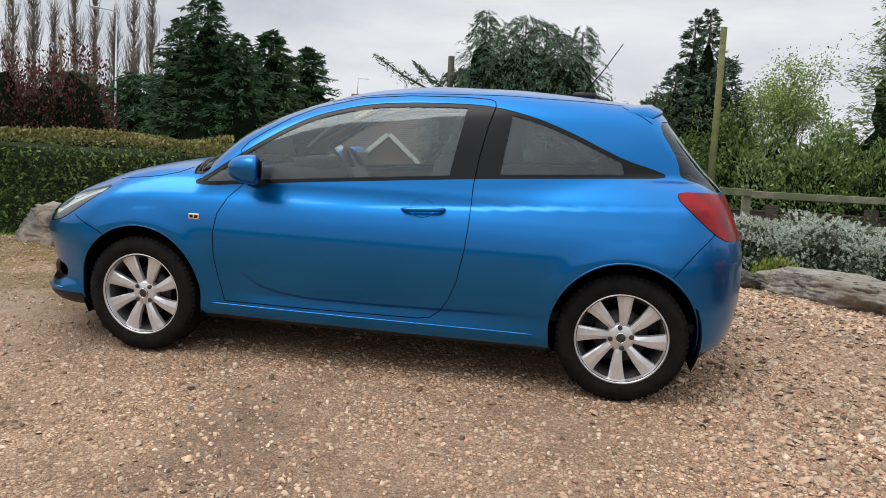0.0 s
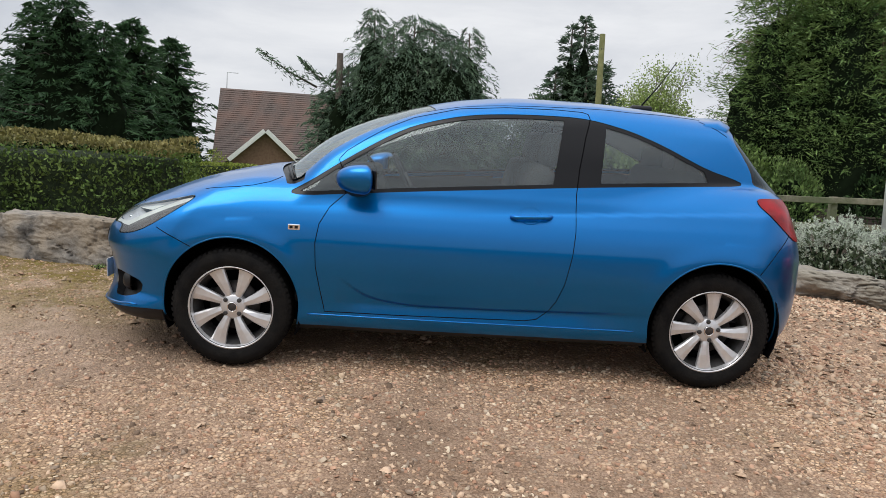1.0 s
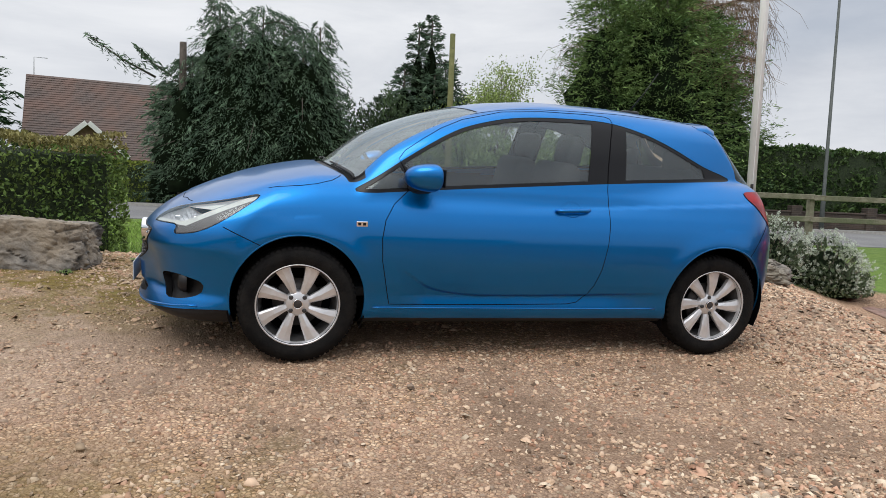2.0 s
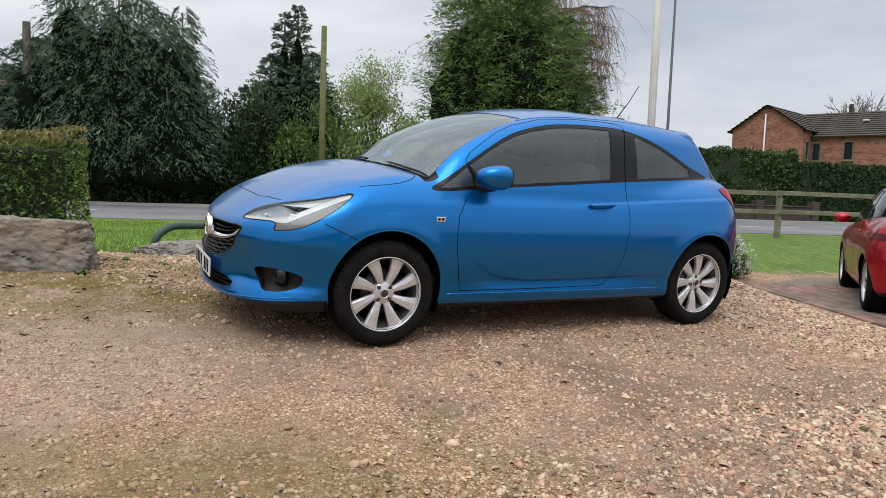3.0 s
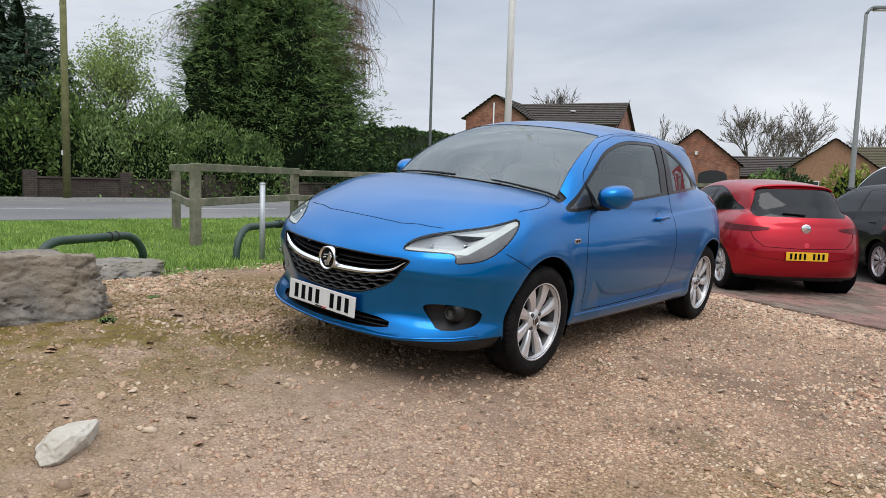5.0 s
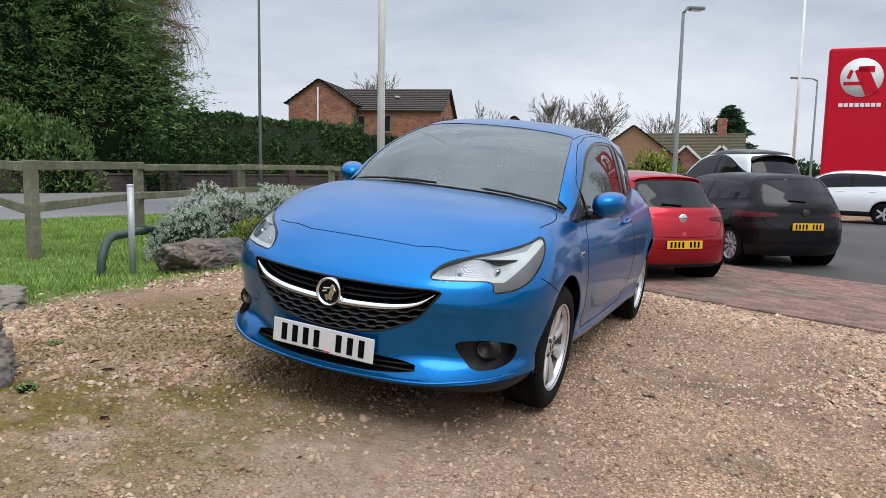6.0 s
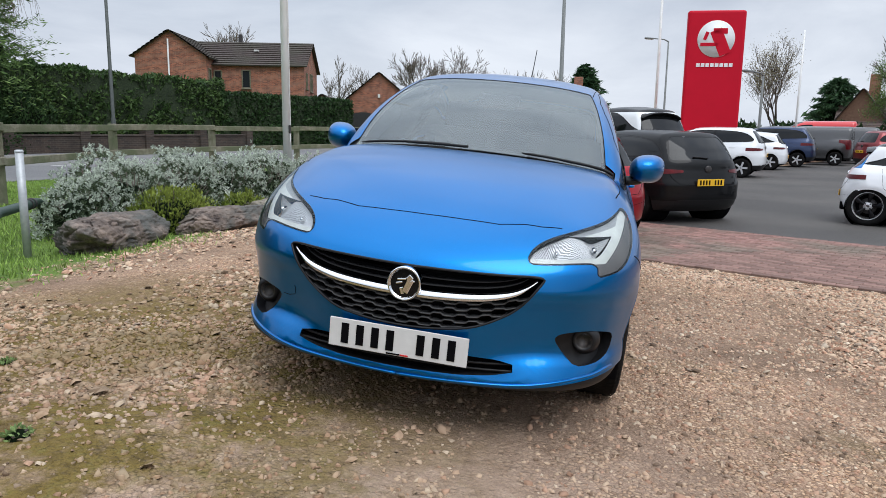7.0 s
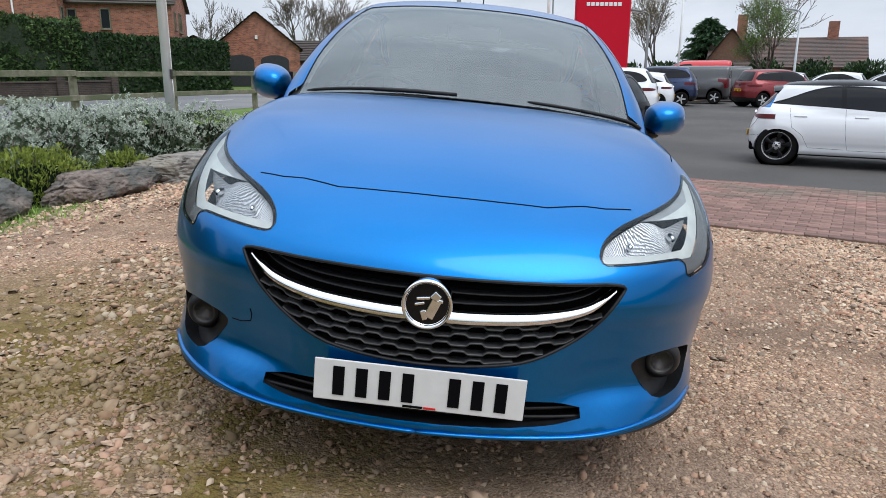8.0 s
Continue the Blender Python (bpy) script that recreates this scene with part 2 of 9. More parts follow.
def part(name, bm, material, parent, label="", smooth=False):
    """Links a bmesh as one mesh object under a thing or a part."""
    me = bpy.data.meshes.new(name)
    bmesh.ops.recalc_face_normals(bm, faces=bm.faces)
    bm.to_mesh(me)
    bm.free()
    if smooth:
        me.polygons.foreach_set("use_smooth", np.ones(len(me.polygons), bool))
    me.materials.append(material)
    ob = new(name, me)
    if parent is not None:
        ob.parent = parent
    if label:
        ob["label"] = label
    return ob


def empty(name, m=None, label="", category="", group="", kind=""):
    ob = new(name)
    ob.empty_display_size = 0.2
    if m is not None:
        ob.matrix_world = m
    return tagged(ob, label, category, group, kind)


def box_bm(size, at=(0, 0, 0), bevel=0.0, m=None, segs=2):
    bm = bmesh.new()
    bmesh.ops.create_cube(bm, size=1.0)
    bmesh.ops.scale(bm, vec=size, verts=bm.verts)
    if bevel:
        bmesh.ops.bevel(bm, geom=bm.edges[:], offset=bevel, segments=segs, affect="EDGES", profile=0.5)
    if m is not None:
        bmesh.ops.transform(bm, matrix=m, verts=bm.verts)
    bmesh.ops.translate(bm, vec=at, verts=bm.verts)
    return bm


def join_bm(*many):
    out = bmesh.new()
    for bm in many:
        me = bpy.data.meshes.new("tmp")
        bm.to_mesh(me)
        bm.free()
        out.from_mesh(me)
        bpy.data.meshes.remove(me)
    return out


def tube_data(path, radius, sides=8, closed=False, flat=1.0):
    """Vertices and faces of a tube along a path; radius may vary along it."""
    path = [Vector(p) for p in path]
    n = len(path)
    radii = radius if isinstance(radius, (list, tuple)) else [radius] * n
    vs, fs = [], []
    up = None
    for i, p in enumerate(path):
        a, b = path[(i - 1) % n if closed else max(i - 1, 0)], path[(i + 1) % n if closed else min(i + 1, n - 1)]
        d = (b - a).normalized() if (b - a).length > 1e-9 else Vector((0, 0, 1))
        if up is None:
            up = Vector((0, 0, 1)) if abs(d.z) < 0.9 else Vector((1, 0, 0))
        s = d.cross(up)
        s = s.normalized() if s.length > 1e-6 else Vector((1, 0, 0))
        up = s.cross(d).normalized()
        for k in range(sides):
            ang = 2 * math.pi * k / sides
            vs.append(p + radii[i] * (math.cos(ang) * s + flat * math.sin(ang) * up))
    for i in range(n if closed else n - 1):
        j = (i + 1) % n
        for k in range(sides):
            k2 = (k + 1) % sides
            fs.append((i * sides + k, i * sides + k2, j * sides + k2, j * sides + k))
    if not closed:
        fs.append(tuple(range(sides - 1, -1, -1)))
        fs.append(tuple((n - 1) * sides + k for k in range(sides)))
    return vs, fs


def tube(name, path, radius, material, parent=None, label="", sides=8, closed=False, flat=1.0):
    vs, fs = tube_data(path, radius, sides, closed, flat)
    return raw(name, vs, fs, material, parent, label)


def lathe_data(profile, steps=48, axis="y", at=(0, 0, 0)):
    """Turns (radius, along) points about an axis."""
    vs, fs = [], []
    k = len(profile)
    for i in range(steps):
        a = 2 * math.pi * i / steps
        for r, h in profile:
            c, s = r * math.cos(a), r * math.sin(a)
            p = {"x": (h, c, s), "y": (c, h, s), "z": (c, s, h)}[axis]
            vs.append((p[0] + at[0], p[1] + at[1], p[2] + at[2]))
    for i in range(steps):
        j = (i + 1) % steps
        for q in range(k - 1):
            f = (i * k + q, i * k + q + 1, j * k + q + 1, j * k + q)
            fs.append(f if axis != "y" else f[::-1])
    return vs, fs


def lathe(name, profile, material, parent=None, label="", steps=48, axis="y", at=(0, 0, 0)):
    vs, fs = lathe_data(profile, steps, axis, at)
    return raw(name, vs, fs, material, parent, label)


def chaikin(pts, times=2):
    pts = [np.array(p, float) for p in pts]
    for _ in range(times):
        out = []
        for i, p in enumerate(pts):
            q = pts[(i + 1) % len(pts)]
            out += [0.75 * p + 0.25 * q, 0.25 * p + 0.75 * q]
        pts = out
    return np.array(pts)


def sdf(p, poly):
    """Signed distance of 2D points to a closed outline, negative inside."""
    p, a = np.asarray(p, float), np.asarray(poly, float)
    b = np.roll(a, -1, 0)
    best, inside = np.full(len(p), 1e9), np.zeros(len(p), bool)
    for (ax, ay), (bx, by) in zip(a, b):
        ex, ey = bx - ax, by - ay
        t = np.clip(((p[:, 0] - ax) * ex + (p[:, 1] - ay) * ey) / (ex * ex + ey * ey + 1e-12), 0, 1)
        best = np.minimum(best, (p[:, 0] - ax - t * ex) ** 2 + (p[:, 1] - ay - t * ey) ** 2)
        cross = (ay > p[:, 1]) != (by > p[:, 1])
        if abs(ey) > 1e-12:
            inside ^= cross & (p[:, 0] < ex * (p[:, 1] - ay) / ey + ax)
    d = np.sqrt(best)
    return np.where(inside, -d, d)


# ---- car bodies ----
class CarShape:
    """A car's outer skin as a level set: front to -x, z up from the ground, built from plan, side and end curves."""

    def __init__(self, sx=1.0, sy=1.0, sz=1.0, boxy=0.0, tail=None, roof=None, blade=True):
        self.s = np.array([sx, sy, sz])
        self.blade = blade
        self.plan = pchip([(-2.1, 0.79), (-1.7, 0.825), (-1.3, 0.838), (-0.95, 0.832), (-0.5, 0.848), (0.0, 0.857), (0.7, 0.862), (1.25, 0.865), (1.6, 0.838), (1.9, 0.775)])
        self.side = pchip([(0.10, 0.88), (0.20, 0.925), (0.29, 0.968), (0.36, 0.972), (0.45, 0.990), (0.57, 1.0), (0.66, 0.995), (0.74, 0.981), (0.82, 0.952), (0.90, 0.903), (0.98, 0.845), (1.06, 0.79), (1.2, 0.70)])
        self.nose = pchip([(0.10, -1.86), (0.16, -2.0), (0.21, -2.095), (0.25, -2.125), (0.29, -2.115), (0.36, -2.118), (0.46, -2.124), (0.56, -2.115), (0.66, -2.088), (0.73, -2.03), (0.80, -1.93), (0.90, -1.72)])
        self.bonnet = pchip([(-2.15, 0.64), (-2.05, 0.71), (-1.9, 0.800), (-1.75, 0.870), (-1.55, 0.940), (-1.35, 0.992), (-1.15, 1.024), (-1.0, 1.028), (-0.55, 1.022), (-0.14, 1.035), (0.4, 1.068), (0.75, 1.09), (1.2, 1.105), (1.5, 1.09), (1.75, 1.03), (1.95, 0.9)])
        self.rear = pchip(tail or [(0.10, 1.70), (0.20, 1.78), (0.30, 1.855), (0.40, 1.878), (0.52, 1.888), (0.66, 1.885), (0.76, 1.865), (0.87, 1.82), (1.0, 1.755), (1.15, 1.65)])
        self.roof = pchip(roof or [(-1.45, 0.70), (-1.28, 0.855), (-1.15, 0.972), (-1.05, 1.058), (-0.84, 1.218), (-0.53, 1.352), (-0.32, 1.412), (-0.05, 1.462), (0.26, 1.486), (0.6, 1.484), (0.9, 1.466), (1.2, 1.438), (1.5, 1.405)])
        self.cab_rear = pchip([(0.55, 1.70), (0.75, 1.78), (0.9, 1.79), (1.0, 1.755), (1.13, 1.635), (1.25, 1.53), (1.34, 1.455), (1.42, 1.40), (1.5, 1.34)] if tail is None else [(0.55, tail[-3][1] - 0.2), (0.9, tail[-3][1]), (1.15, tail[-2][1]), (1.45, tail[-1][1])])
        self.cab_plan = pchip([(-1.3, 0.97), (-0.9, 0.975), (-0.4, 0.99), (0.1, 1.0), (0.55, 0.99), (0.95, 0.945), (1.2, 0.89), (1.45, 0.815), (1.8, 0.70)] if not boxy else [(-1.3, 0.97), (0.1, 1.0), (0.9, 0.99), (1.8, 0.9)])
        self.cab_side = pchip([(0.5, 0.55), (0.75, 0.70), (0.88, 0.772), (0.93, 0.770), (0.98, 0.755), (1.1, 0.713), (1.2, 0.677), (1.3, 0.632), (1.38, 0.588), (1.45, 0.540), (1.55, 0.465)])
        self.crease = pchip([(-0.8, 0.60), (-0.72, 0.53), (-0.66, 0.485), (-0.55, 0.420), (-0.42, 0.392), (-0.26, 0.380), (0.0, 0.381), (0.45, 0.389), (0.9, 0.40)])
        self.scoop = pchip([(0.25, 0.0), (0.28, 0.004), (0.31, 0.020), (0.36, 0.056), (0.40, 0.062), (0.46, 0.054), (0.52, 0.034), (0.572, 0.007), (0.60, 0.0), (0.66, 0.0)])
        self.arches = ((-1.2555, 0.31), (1.2555, 0.31))

    def level(self, q):
        x, y, z = q[:, 0] / self.s[0], np.abs(q[:, 1]) / self.s[1], q[:, 2] / self.s[2]
        w = self.plan(x) * self.side(z)
        for ax, az in self.arches:
            r = np.hypot(x - ax, z - az - 0.024)
            w = w + 0.007 * np.exp(-((r - 0.372) / 0.055) ** 2) * (z < 0.78)
        # shoulder above the rear wheel
        w = w + 0.010 * np.exp(-((z - 0.93) / 0.06) ** 2) * np.clip((x - 0.35) / 0.7, 0, 1)
        if self.blade:
            below = self.crease(x) - z
            fade = np.clip((x + 0.72) / 0.14, 0, 1) * np.clip((0.92 - x) / 0.4, 0, 1)
            dip = np.clip(below / 0.013, 0, 1) * np.clip((z - 0.295) / 0.075, 0, 1)
            w = w - 0.015 * fade * dip
            # shoulder line from the door handle to the tail lamp
            up = z - np.interp(x, [0.0, 0.6, 1.2, 1.7], [0.862, 0.885, 0.918, 0.945])
            w = w - 0.008 * np.clip(up / 0.014, 0, 1) * np.exp(-np.maximum(up, 0) / 0.07) * np.clip((x + 0.1) / 0.7, 0, 1) * np.clip((1.75 - x) / 0.3, 0, 1)
        # undercut of the front bumper, below the fold that runs from the headlamp
        scoop = self.scoop(np.clip(z, 0.25, 0.66)) if self.blade else 0.0
        w = w - 0.4 * scoop * np.clip((-1.55 - x) / 0.2, 0, 1)
        f_side = y - w
        f_top = z - (self.bonnet(x) - 0.03 * (y / 0.65) ** 2 - 0.012 * (y / 0.65) ** 6)
        bulge = np.clip((y - 0.22) / 0.28, 0, 1)
        f_nose = (self.nose(z) + 0.30 * y * y + 0.78 * y ** 6 + scoop * bulge * bulge * (3 - 2 * bulge)) - x
        f_rear = x - (self.rear(z) - 0.20 * y * y - 0.65 * y ** 6)
        f_low = 0.185 - z
        low = smax(smax(smax(f_side, f_top, 0.085), f_nose, 0.075), smax(f_rear, f_low, 0.03), 0.08)
        c_side = y - self.cab_side(z) * self.cab_plan(x)
        xr = x - np.interp(x, [-1.15, -0.45, 0.0], [0.25, 0.13, 0.0]) * y * y
        c_top = z - (self.roof(xr) - 0.028 * (y / 0.5) ** 2 - 0.012 * (y / 0.5) ** 4)
        c_rear = x - (self.cab_rear(z) - 0.18 * y * y - 0.5 * y ** 4)
        cab = smax(smax(c_side, c_top * 0.8, 0.075), c_rear, 0.06)
        cab = np.maximum(cab, 0.6 - z)
        return smin(low, cab, 0.025)

    def normal(self, p):
        e, g = 0.004, np.zeros_like(p)
        for k in range(3):
            d = np.zeros(3)
            d[k] = e
            g[:, k] = self.level(p + d) - self.level(p - d)
        return g / np.maximum(np.linalg.norm(g, axis=1), 1e-9)[:, None]

    def out(self, o, d, far=2.6):
        """Where rays from inside leave the skin."""
        o, d = np.atleast_2d(np.asarray(o, float)), np.atleast_2d(np.asarray(d, float))
        lo, hi = np.zeros(len(o)), np.full(len(o), far)
        for _ in range(34):
            mid = (lo + hi) / 2
            inside = self.level(o + mid[:, None] * d) < 0
            lo, hi = np.where(inside, mid, lo), np.where(inside, hi, mid)
        return o + lo[:, None] * d

    def on_side(self, xz, sign=-1):
        xz = np.atleast_2d(np.asarray(xz, float))
        o = np.c_[xz[:, 0], np.full(len(xz), 0.25 * sign), xz[:, 1]]
        return self.out(o, np.tile([0.0, sign, 0.0], (len(o), 1)), 0.9)

    def on_nose(self, yz):
        yz = np.atleast_2d(np.asarray(yz, float))
        o = np.c_[np.full(len(yz), -1.3 * self.s[0]), yz]
        return self.out(o, np.tile([-1.0, 0.0, 0.0], (len(o), 1)), 1.3)

    def on_tail(self, yz):
        yz = np.atleast_2d(np.asarray(yz, float))
        o = np.c_[np.full(len(yz), 1.15 * self.s[0]), yz]
        return self.out(o, np.tile([1.0, 0.0, 0.0], (len(o), 1)), 1.3)

    def on_top(self, xy, z0=0.75):
        xy = np.atleast_2d(np.asarray(xy, float))
        o = np.c_[xy, np.full(len(xy), z0)]
        return self.out(o, np.tile([0.0, 0.0, 1.0], (len(o), 1)), 1.2)

    def skin(self, n_mid=220, n_cap=46, n_phi=165):
        """The whole skin as triangles, seen outward from a spine."""
        xa, xb, sx = -1.55, 1.42, self.s[0]
        fine = n_phi * 3 // 10
        phi = np.radians(np.r_[np.linspace(-90, -32, n_phi // 7), np.linspace(-31, -8, fine, endpoint=False), np.linspace(-8, 90, n_phi - n_phi // 7 - fine)])
        rows = [(xa, -th) for th in np.linspace(90, 0, n_cap, endpoint=False)]
        rows += [(x, 0.0) for x in np.linspace(xa, xb, n_mid)]
        rows += [(xb, th) for th in np.linspace(0, 90, n_cap + 1)[1:]]
        half = []
        for x, th in rows:
            t = math.radians(th)
            zc = np.interp(x, [-1.55, -1.0, 0.5, 1.42], [0.58, 0.62, 0.70, 0.66]) * self.s[2]
            o = np.tile([x * sx, 0.0, zc], (len(phi), 1))
            d = np.c_[np.full(len(phi), math.sin(t)), math.cos(t) * np.cos(phi), math.cos(t) * np.sin(phi)]
            half.append((o, d))
        o, d = np.concatenate([h[0] for h in half]), np.concatenate([h[1] for h in half])
        v = self.out(o, d)
        nr, nc = len(rows), len(phi)
        v[0:nc] = v[0:nc].mean(0)
        v[-nc:] = v[-nc:].mean(0)
        i, j = np.meshgrid(np.arange(nr - 1), np.arange(nc - 1), indexing="ij")
        a, b, c, e = i * nc + j, (i + 1) * nc + j, (i + 1) * nc + j + 1, i * nc + j + 1
        t = np.concatenate([np.stack([a, b, c], -1).reshape(-1, 3), np.stack([a, c, e], -1).reshape(-1, 3)])
        mv = v * np.array([1, -1, 1])
        return np.concatenate([v, mv]), np.concatenate([t[:, ::-1], t + len(v)])


class Skin:
    """Triangles that can be split along the zero line of a field."""

    def __init__(self, shape, **k):
        self.shape = shape
        self.v, self.all = shape.skin(**k)

    def canon(self):
        return self.v / self.shape.s

    def split(self, t, field):
        f = field(self.canon())
        s = f[t] < 0
        n = s.sum(1)
        keep_in, keep_out = t[n == 3], t[n == 0]
        ins, outs = [keep_in], [keep_out]
        for want, lone_in in ((1, True), (2, False)):
            m, sm = t[n == want], s[n == want]
            if not len(m):
                continue
            k = np.argmax(sm if lone_in else ~sm, axis=1)
            r = np.arange(len(m))
            a, b, c = m[r, k], m[r, (k + 1) % 3], m[r, (k + 2) % 3]
            e = np.concatenate([np.stack([a, b], -1), np.stack([a, c], -1)])
            es = np.sort(e, 1)
            u, inv = np.unique(es, axis=0, return_inverse=True)
            inv = inv.ravel()
            f0, f1 = f[u[:, 0]], f[u[:, 1]]
            w = np.clip(f0 / (f0 - f1 + 1e-15), 0.001, 0.999)[:, None]
            base = len(self.v)
            self.v = np.concatenate([self.v, self.v[u[:, 0]] * (1 - w) + self.v[u[:, 1]] * w])
            f = np.concatenate([f, np.zeros(len(u))])
            ab, ac = base + inv[:len(m)], base + inv[len(m):]
            one = np.stack([a, ab, ac], -1)
            two = np.concatenate([np.stack([ab, b, c], -1), np.stack([ab, c, ac], -1)])
            (ins if lone_in else outs).append(one)
            (outs if lone_in else ins).append(two)
        return np.concatenate(ins), np.concatenate(outs)

    def put(self, name, t, material, parent, label="", push=0.0, side=0, flip=False):
        """Makes an object of some triangles; side +1 or -1 keeps one half; push moves them along the normals."""
        if side:
            t = t[self.v[t][:, :, 1].mean(1) * side > 0]
        if not len(t):
            return None
        ids, inv = np.unique(t, return_inverse=True)
        v = self.v[ids]
        nrm = self.shape.normal(v)
        f = inv.reshape(-1, 3)
        if flip:
            f, nrm2 = f[:, ::-1], -nrm
        else:
            nrm2 = nrm
        if callable(push):
            push = push(v)[:, None]
        return raw(name, v + push * nrm, np.ascontiguousarray(f), material, parent, label, normals=nrm2)


def where(cond, f):
    return np.where(cond, f, 9.0)


def seam(name, shape, pts, how, parent, sign=-1, r=0.0028, closed=False, sub=6):
    """A dark panel gap that follows the skin."""
    pts = np.array(pts, float)
    q = np.concatenate([pts, pts[:1]]) if closed else pts
    q = np.concatenate([np.linspace(a, b, sub, endpoint=False) for a, b in zip(q[:-1], q[1:])] + ([] if closed else [q[-1:]]))
    p = {"side": lambda: shape.on_side(q, sign), "nose": lambda: shape.on_nose(q), "top": lambda: shape.on_top(q), "tail": lambda: shape.on_tail(q)}[how]()
    p = p - 0.0012 * shape.normal(p)
    return tube(name, p, r, M_GAP, parent, sides=6, closed=closed)


# ---- wheels ----
def make_wheel(parent, at, sign, r=0.31, spokes=8, rim=0.218, width=0.195, dark=False, steps=56, phase=0.35):
    """A wheel with its tyre, rim, spokes, cap, bolts and brake disc. sign: the side that it faces, along y."""
    hub = empty("wheel", pose(*at))
    hub.parent = parent
    w = width / 2
    s = sign
    prof = [(rim - 0.006, -w * 0.86), (rim + 0.012, -w * 0.98), (r - 0.045, -w * 1.04), (r - 0.016, -w * 0.96), (r - 0.003, -w * 0.72), (r, -w * 0.3), (r, w * 0.3), (r - 0.003, w * 0.72), (r - 0.016, w * 0.96), (r - 0.045, w * 1.04), (rim + 0.03, w * 1.03), (rim + 0.008, w * 0.96), (rim - 0.008, w * 0.86)]
    lathe("tyre", [(a, b * s) for a, b in prof], M_RUBBER, hub, "black rubber tyre", steps)
    # tread blocks round the shoulder
    vs, fs = [], []
    for side_k in (-1, 1):
        for i in range(64):
            a = 2 * math.pi * (i + 0.25 * side_k) / 64
            da = 0.032
            for rr, yy in ((r - 0.004, 0.42), (r + 0.0035, 0.42), (r + 0.0005, 0.8), (r - 0.012, 0.93)):
                for q in (-1, 1):
                    vs.append((rr * math.cos(a + q * da), side_k * yy * w, rr * math.sin(a + q * da)))
            b = len(vs) - 8
            fs += [(b, b + 1, b + 3, b + 2), (b + 2, b + 3, b + 5, b + 4), (b + 4, b + 5, b + 7, b + 6)]
    for half in (0, 1):
        raw("tread", vs[512 * half:512 * half + 512], fs[:192], M_RUBBER, hub, smooth=False)
    alloy = M_ALLOY
    lathe("rim", [(rim - 0.002, w * 0.9 * s), (rim + 0.003, w * 0.94 * s), (rim - 0.004, w * 0.92 * s), (rim - 0.008, w * 0.78 * s), (rim - 0.012, w * 0.60 * s)], alloy, hub, "silver alloy rim", steps)
    lathe("rim_barrel", [(rim - 0.011, w * 0.62 * s), (rim - 0.03, w * 0.2 * s), (rim - 0.035, -w * 0.8 * s)], M_BARREL, hub, "grey inner barrel", steps)
    face = w * 0.62
    for k in range(spokes):
        a = 2 * math.pi * (k + phase) / spokes
        bm = bmesh.new()
        secs = []
        for rr, hw, yo, th, tw in ((0.028, 0.019, face - 0.014, 0.03, 0.0), (0.075, 0.0195, face + 0.0, 0.03, 0.02), (0.13, 0.028, face + 0.008, 0.028, 0.05), (0.18, 0.036, face + 0.008, 0.028, 0.08), (rim - 0.002, 0.045, face + 0.008, 0.03, 0.10)) if spokes > 6 else ((0.028, 0.022, face - 0.012, 0.03, 0.0), (0.075, 0.022, face + 0.0, 0.03, 0.02), (0.13, 0.029, face + 0.008, 0.028, 0.05), (0.18, 0.040, face + 0.008, 0.028, 0.08), (rim - 0.006, 0.050, face + 0.004, 0.03, 0.10)):
            c = a + tw
            er, et = Vector((math.cos(c), 0, math.sin(c))), Vector((-math.sin(c), 0, math.cos(c)))
            ring = []
            for du, dv in ((-1, -1), (-1, -0.30), (-0.75, -0.05), (0.15, 0.06), (0.95, -0.22), (1, -1)):
                ring.append(bm.verts.new(er * rr + et * (du * hw) + Vector((0, s * (yo + dv * th), 0))))
            secs.append(ring)
        for q in range(len(secs) - 1):
            for j in range(5):
                bm.faces.new((secs[q][j], secs[q][j + 1], secs[q + 1][j + 1], secs[q + 1][j]))
        part("spoke", bm, M_GLOSSBLACK if dark else alloy, hub)
    lathe("hub_ring", [(0.004, (face + 0.002) * s), (0.055, (face + 0.0) * s), (0.068, (face - 0.012) * s), (0.07, (face - 0.04) * s)], alloy, hub, "", 32)
    cap = lathe("centre_cap", [(0.0005, (face + 0.007) * s), (0.020, (face + 0.007) * s), (0.026, (face + 0.004) * s), (0.028, (face - 0.004) * s)], M_DARKMETAL, hub, "dark centre cap with a chrome ring", 28)
    lathe("cap_ring", [(0.0215, (face + 0.006) * s), (0.0235, (face + 0.0095) * s), (0.0265, (face + 0.0065) * s)], M_CHROME, cap, "", 28)
    for k in range(4):
        a = math.pi / 2 * (k + 0.5 if phase < 0.6 else k + 0.1)
        lathe("wheel_bolt", [(0.0005, (face + 0.006) * s), (0.009, (face + 0.006) * s), (0.0118, (face + 0.004) * s), (0.0122, (face - 0.012) * s)], M_BARGREY, hub, "", 10, "y", (0.05 * math.cos(a), 0, 0.05 * math.sin(a)))
    lathe("brake_disc", [(0.03, face * 0.2 * s), (0.13, face * 0.2 * s), (0.13, (face * 0.2 - 0.02) * s), (0.03, (face * 0.2 - 0.02) * s)], M_DARKMETAL, hub, "grey steel brake disc", 40)
    lathe("wheel_well_disc", [(0.001, -w * 0.5 * s), (rim - 0.03, -w * 0.5 * s)], M_GAP, hub, "", 32)
    return hub


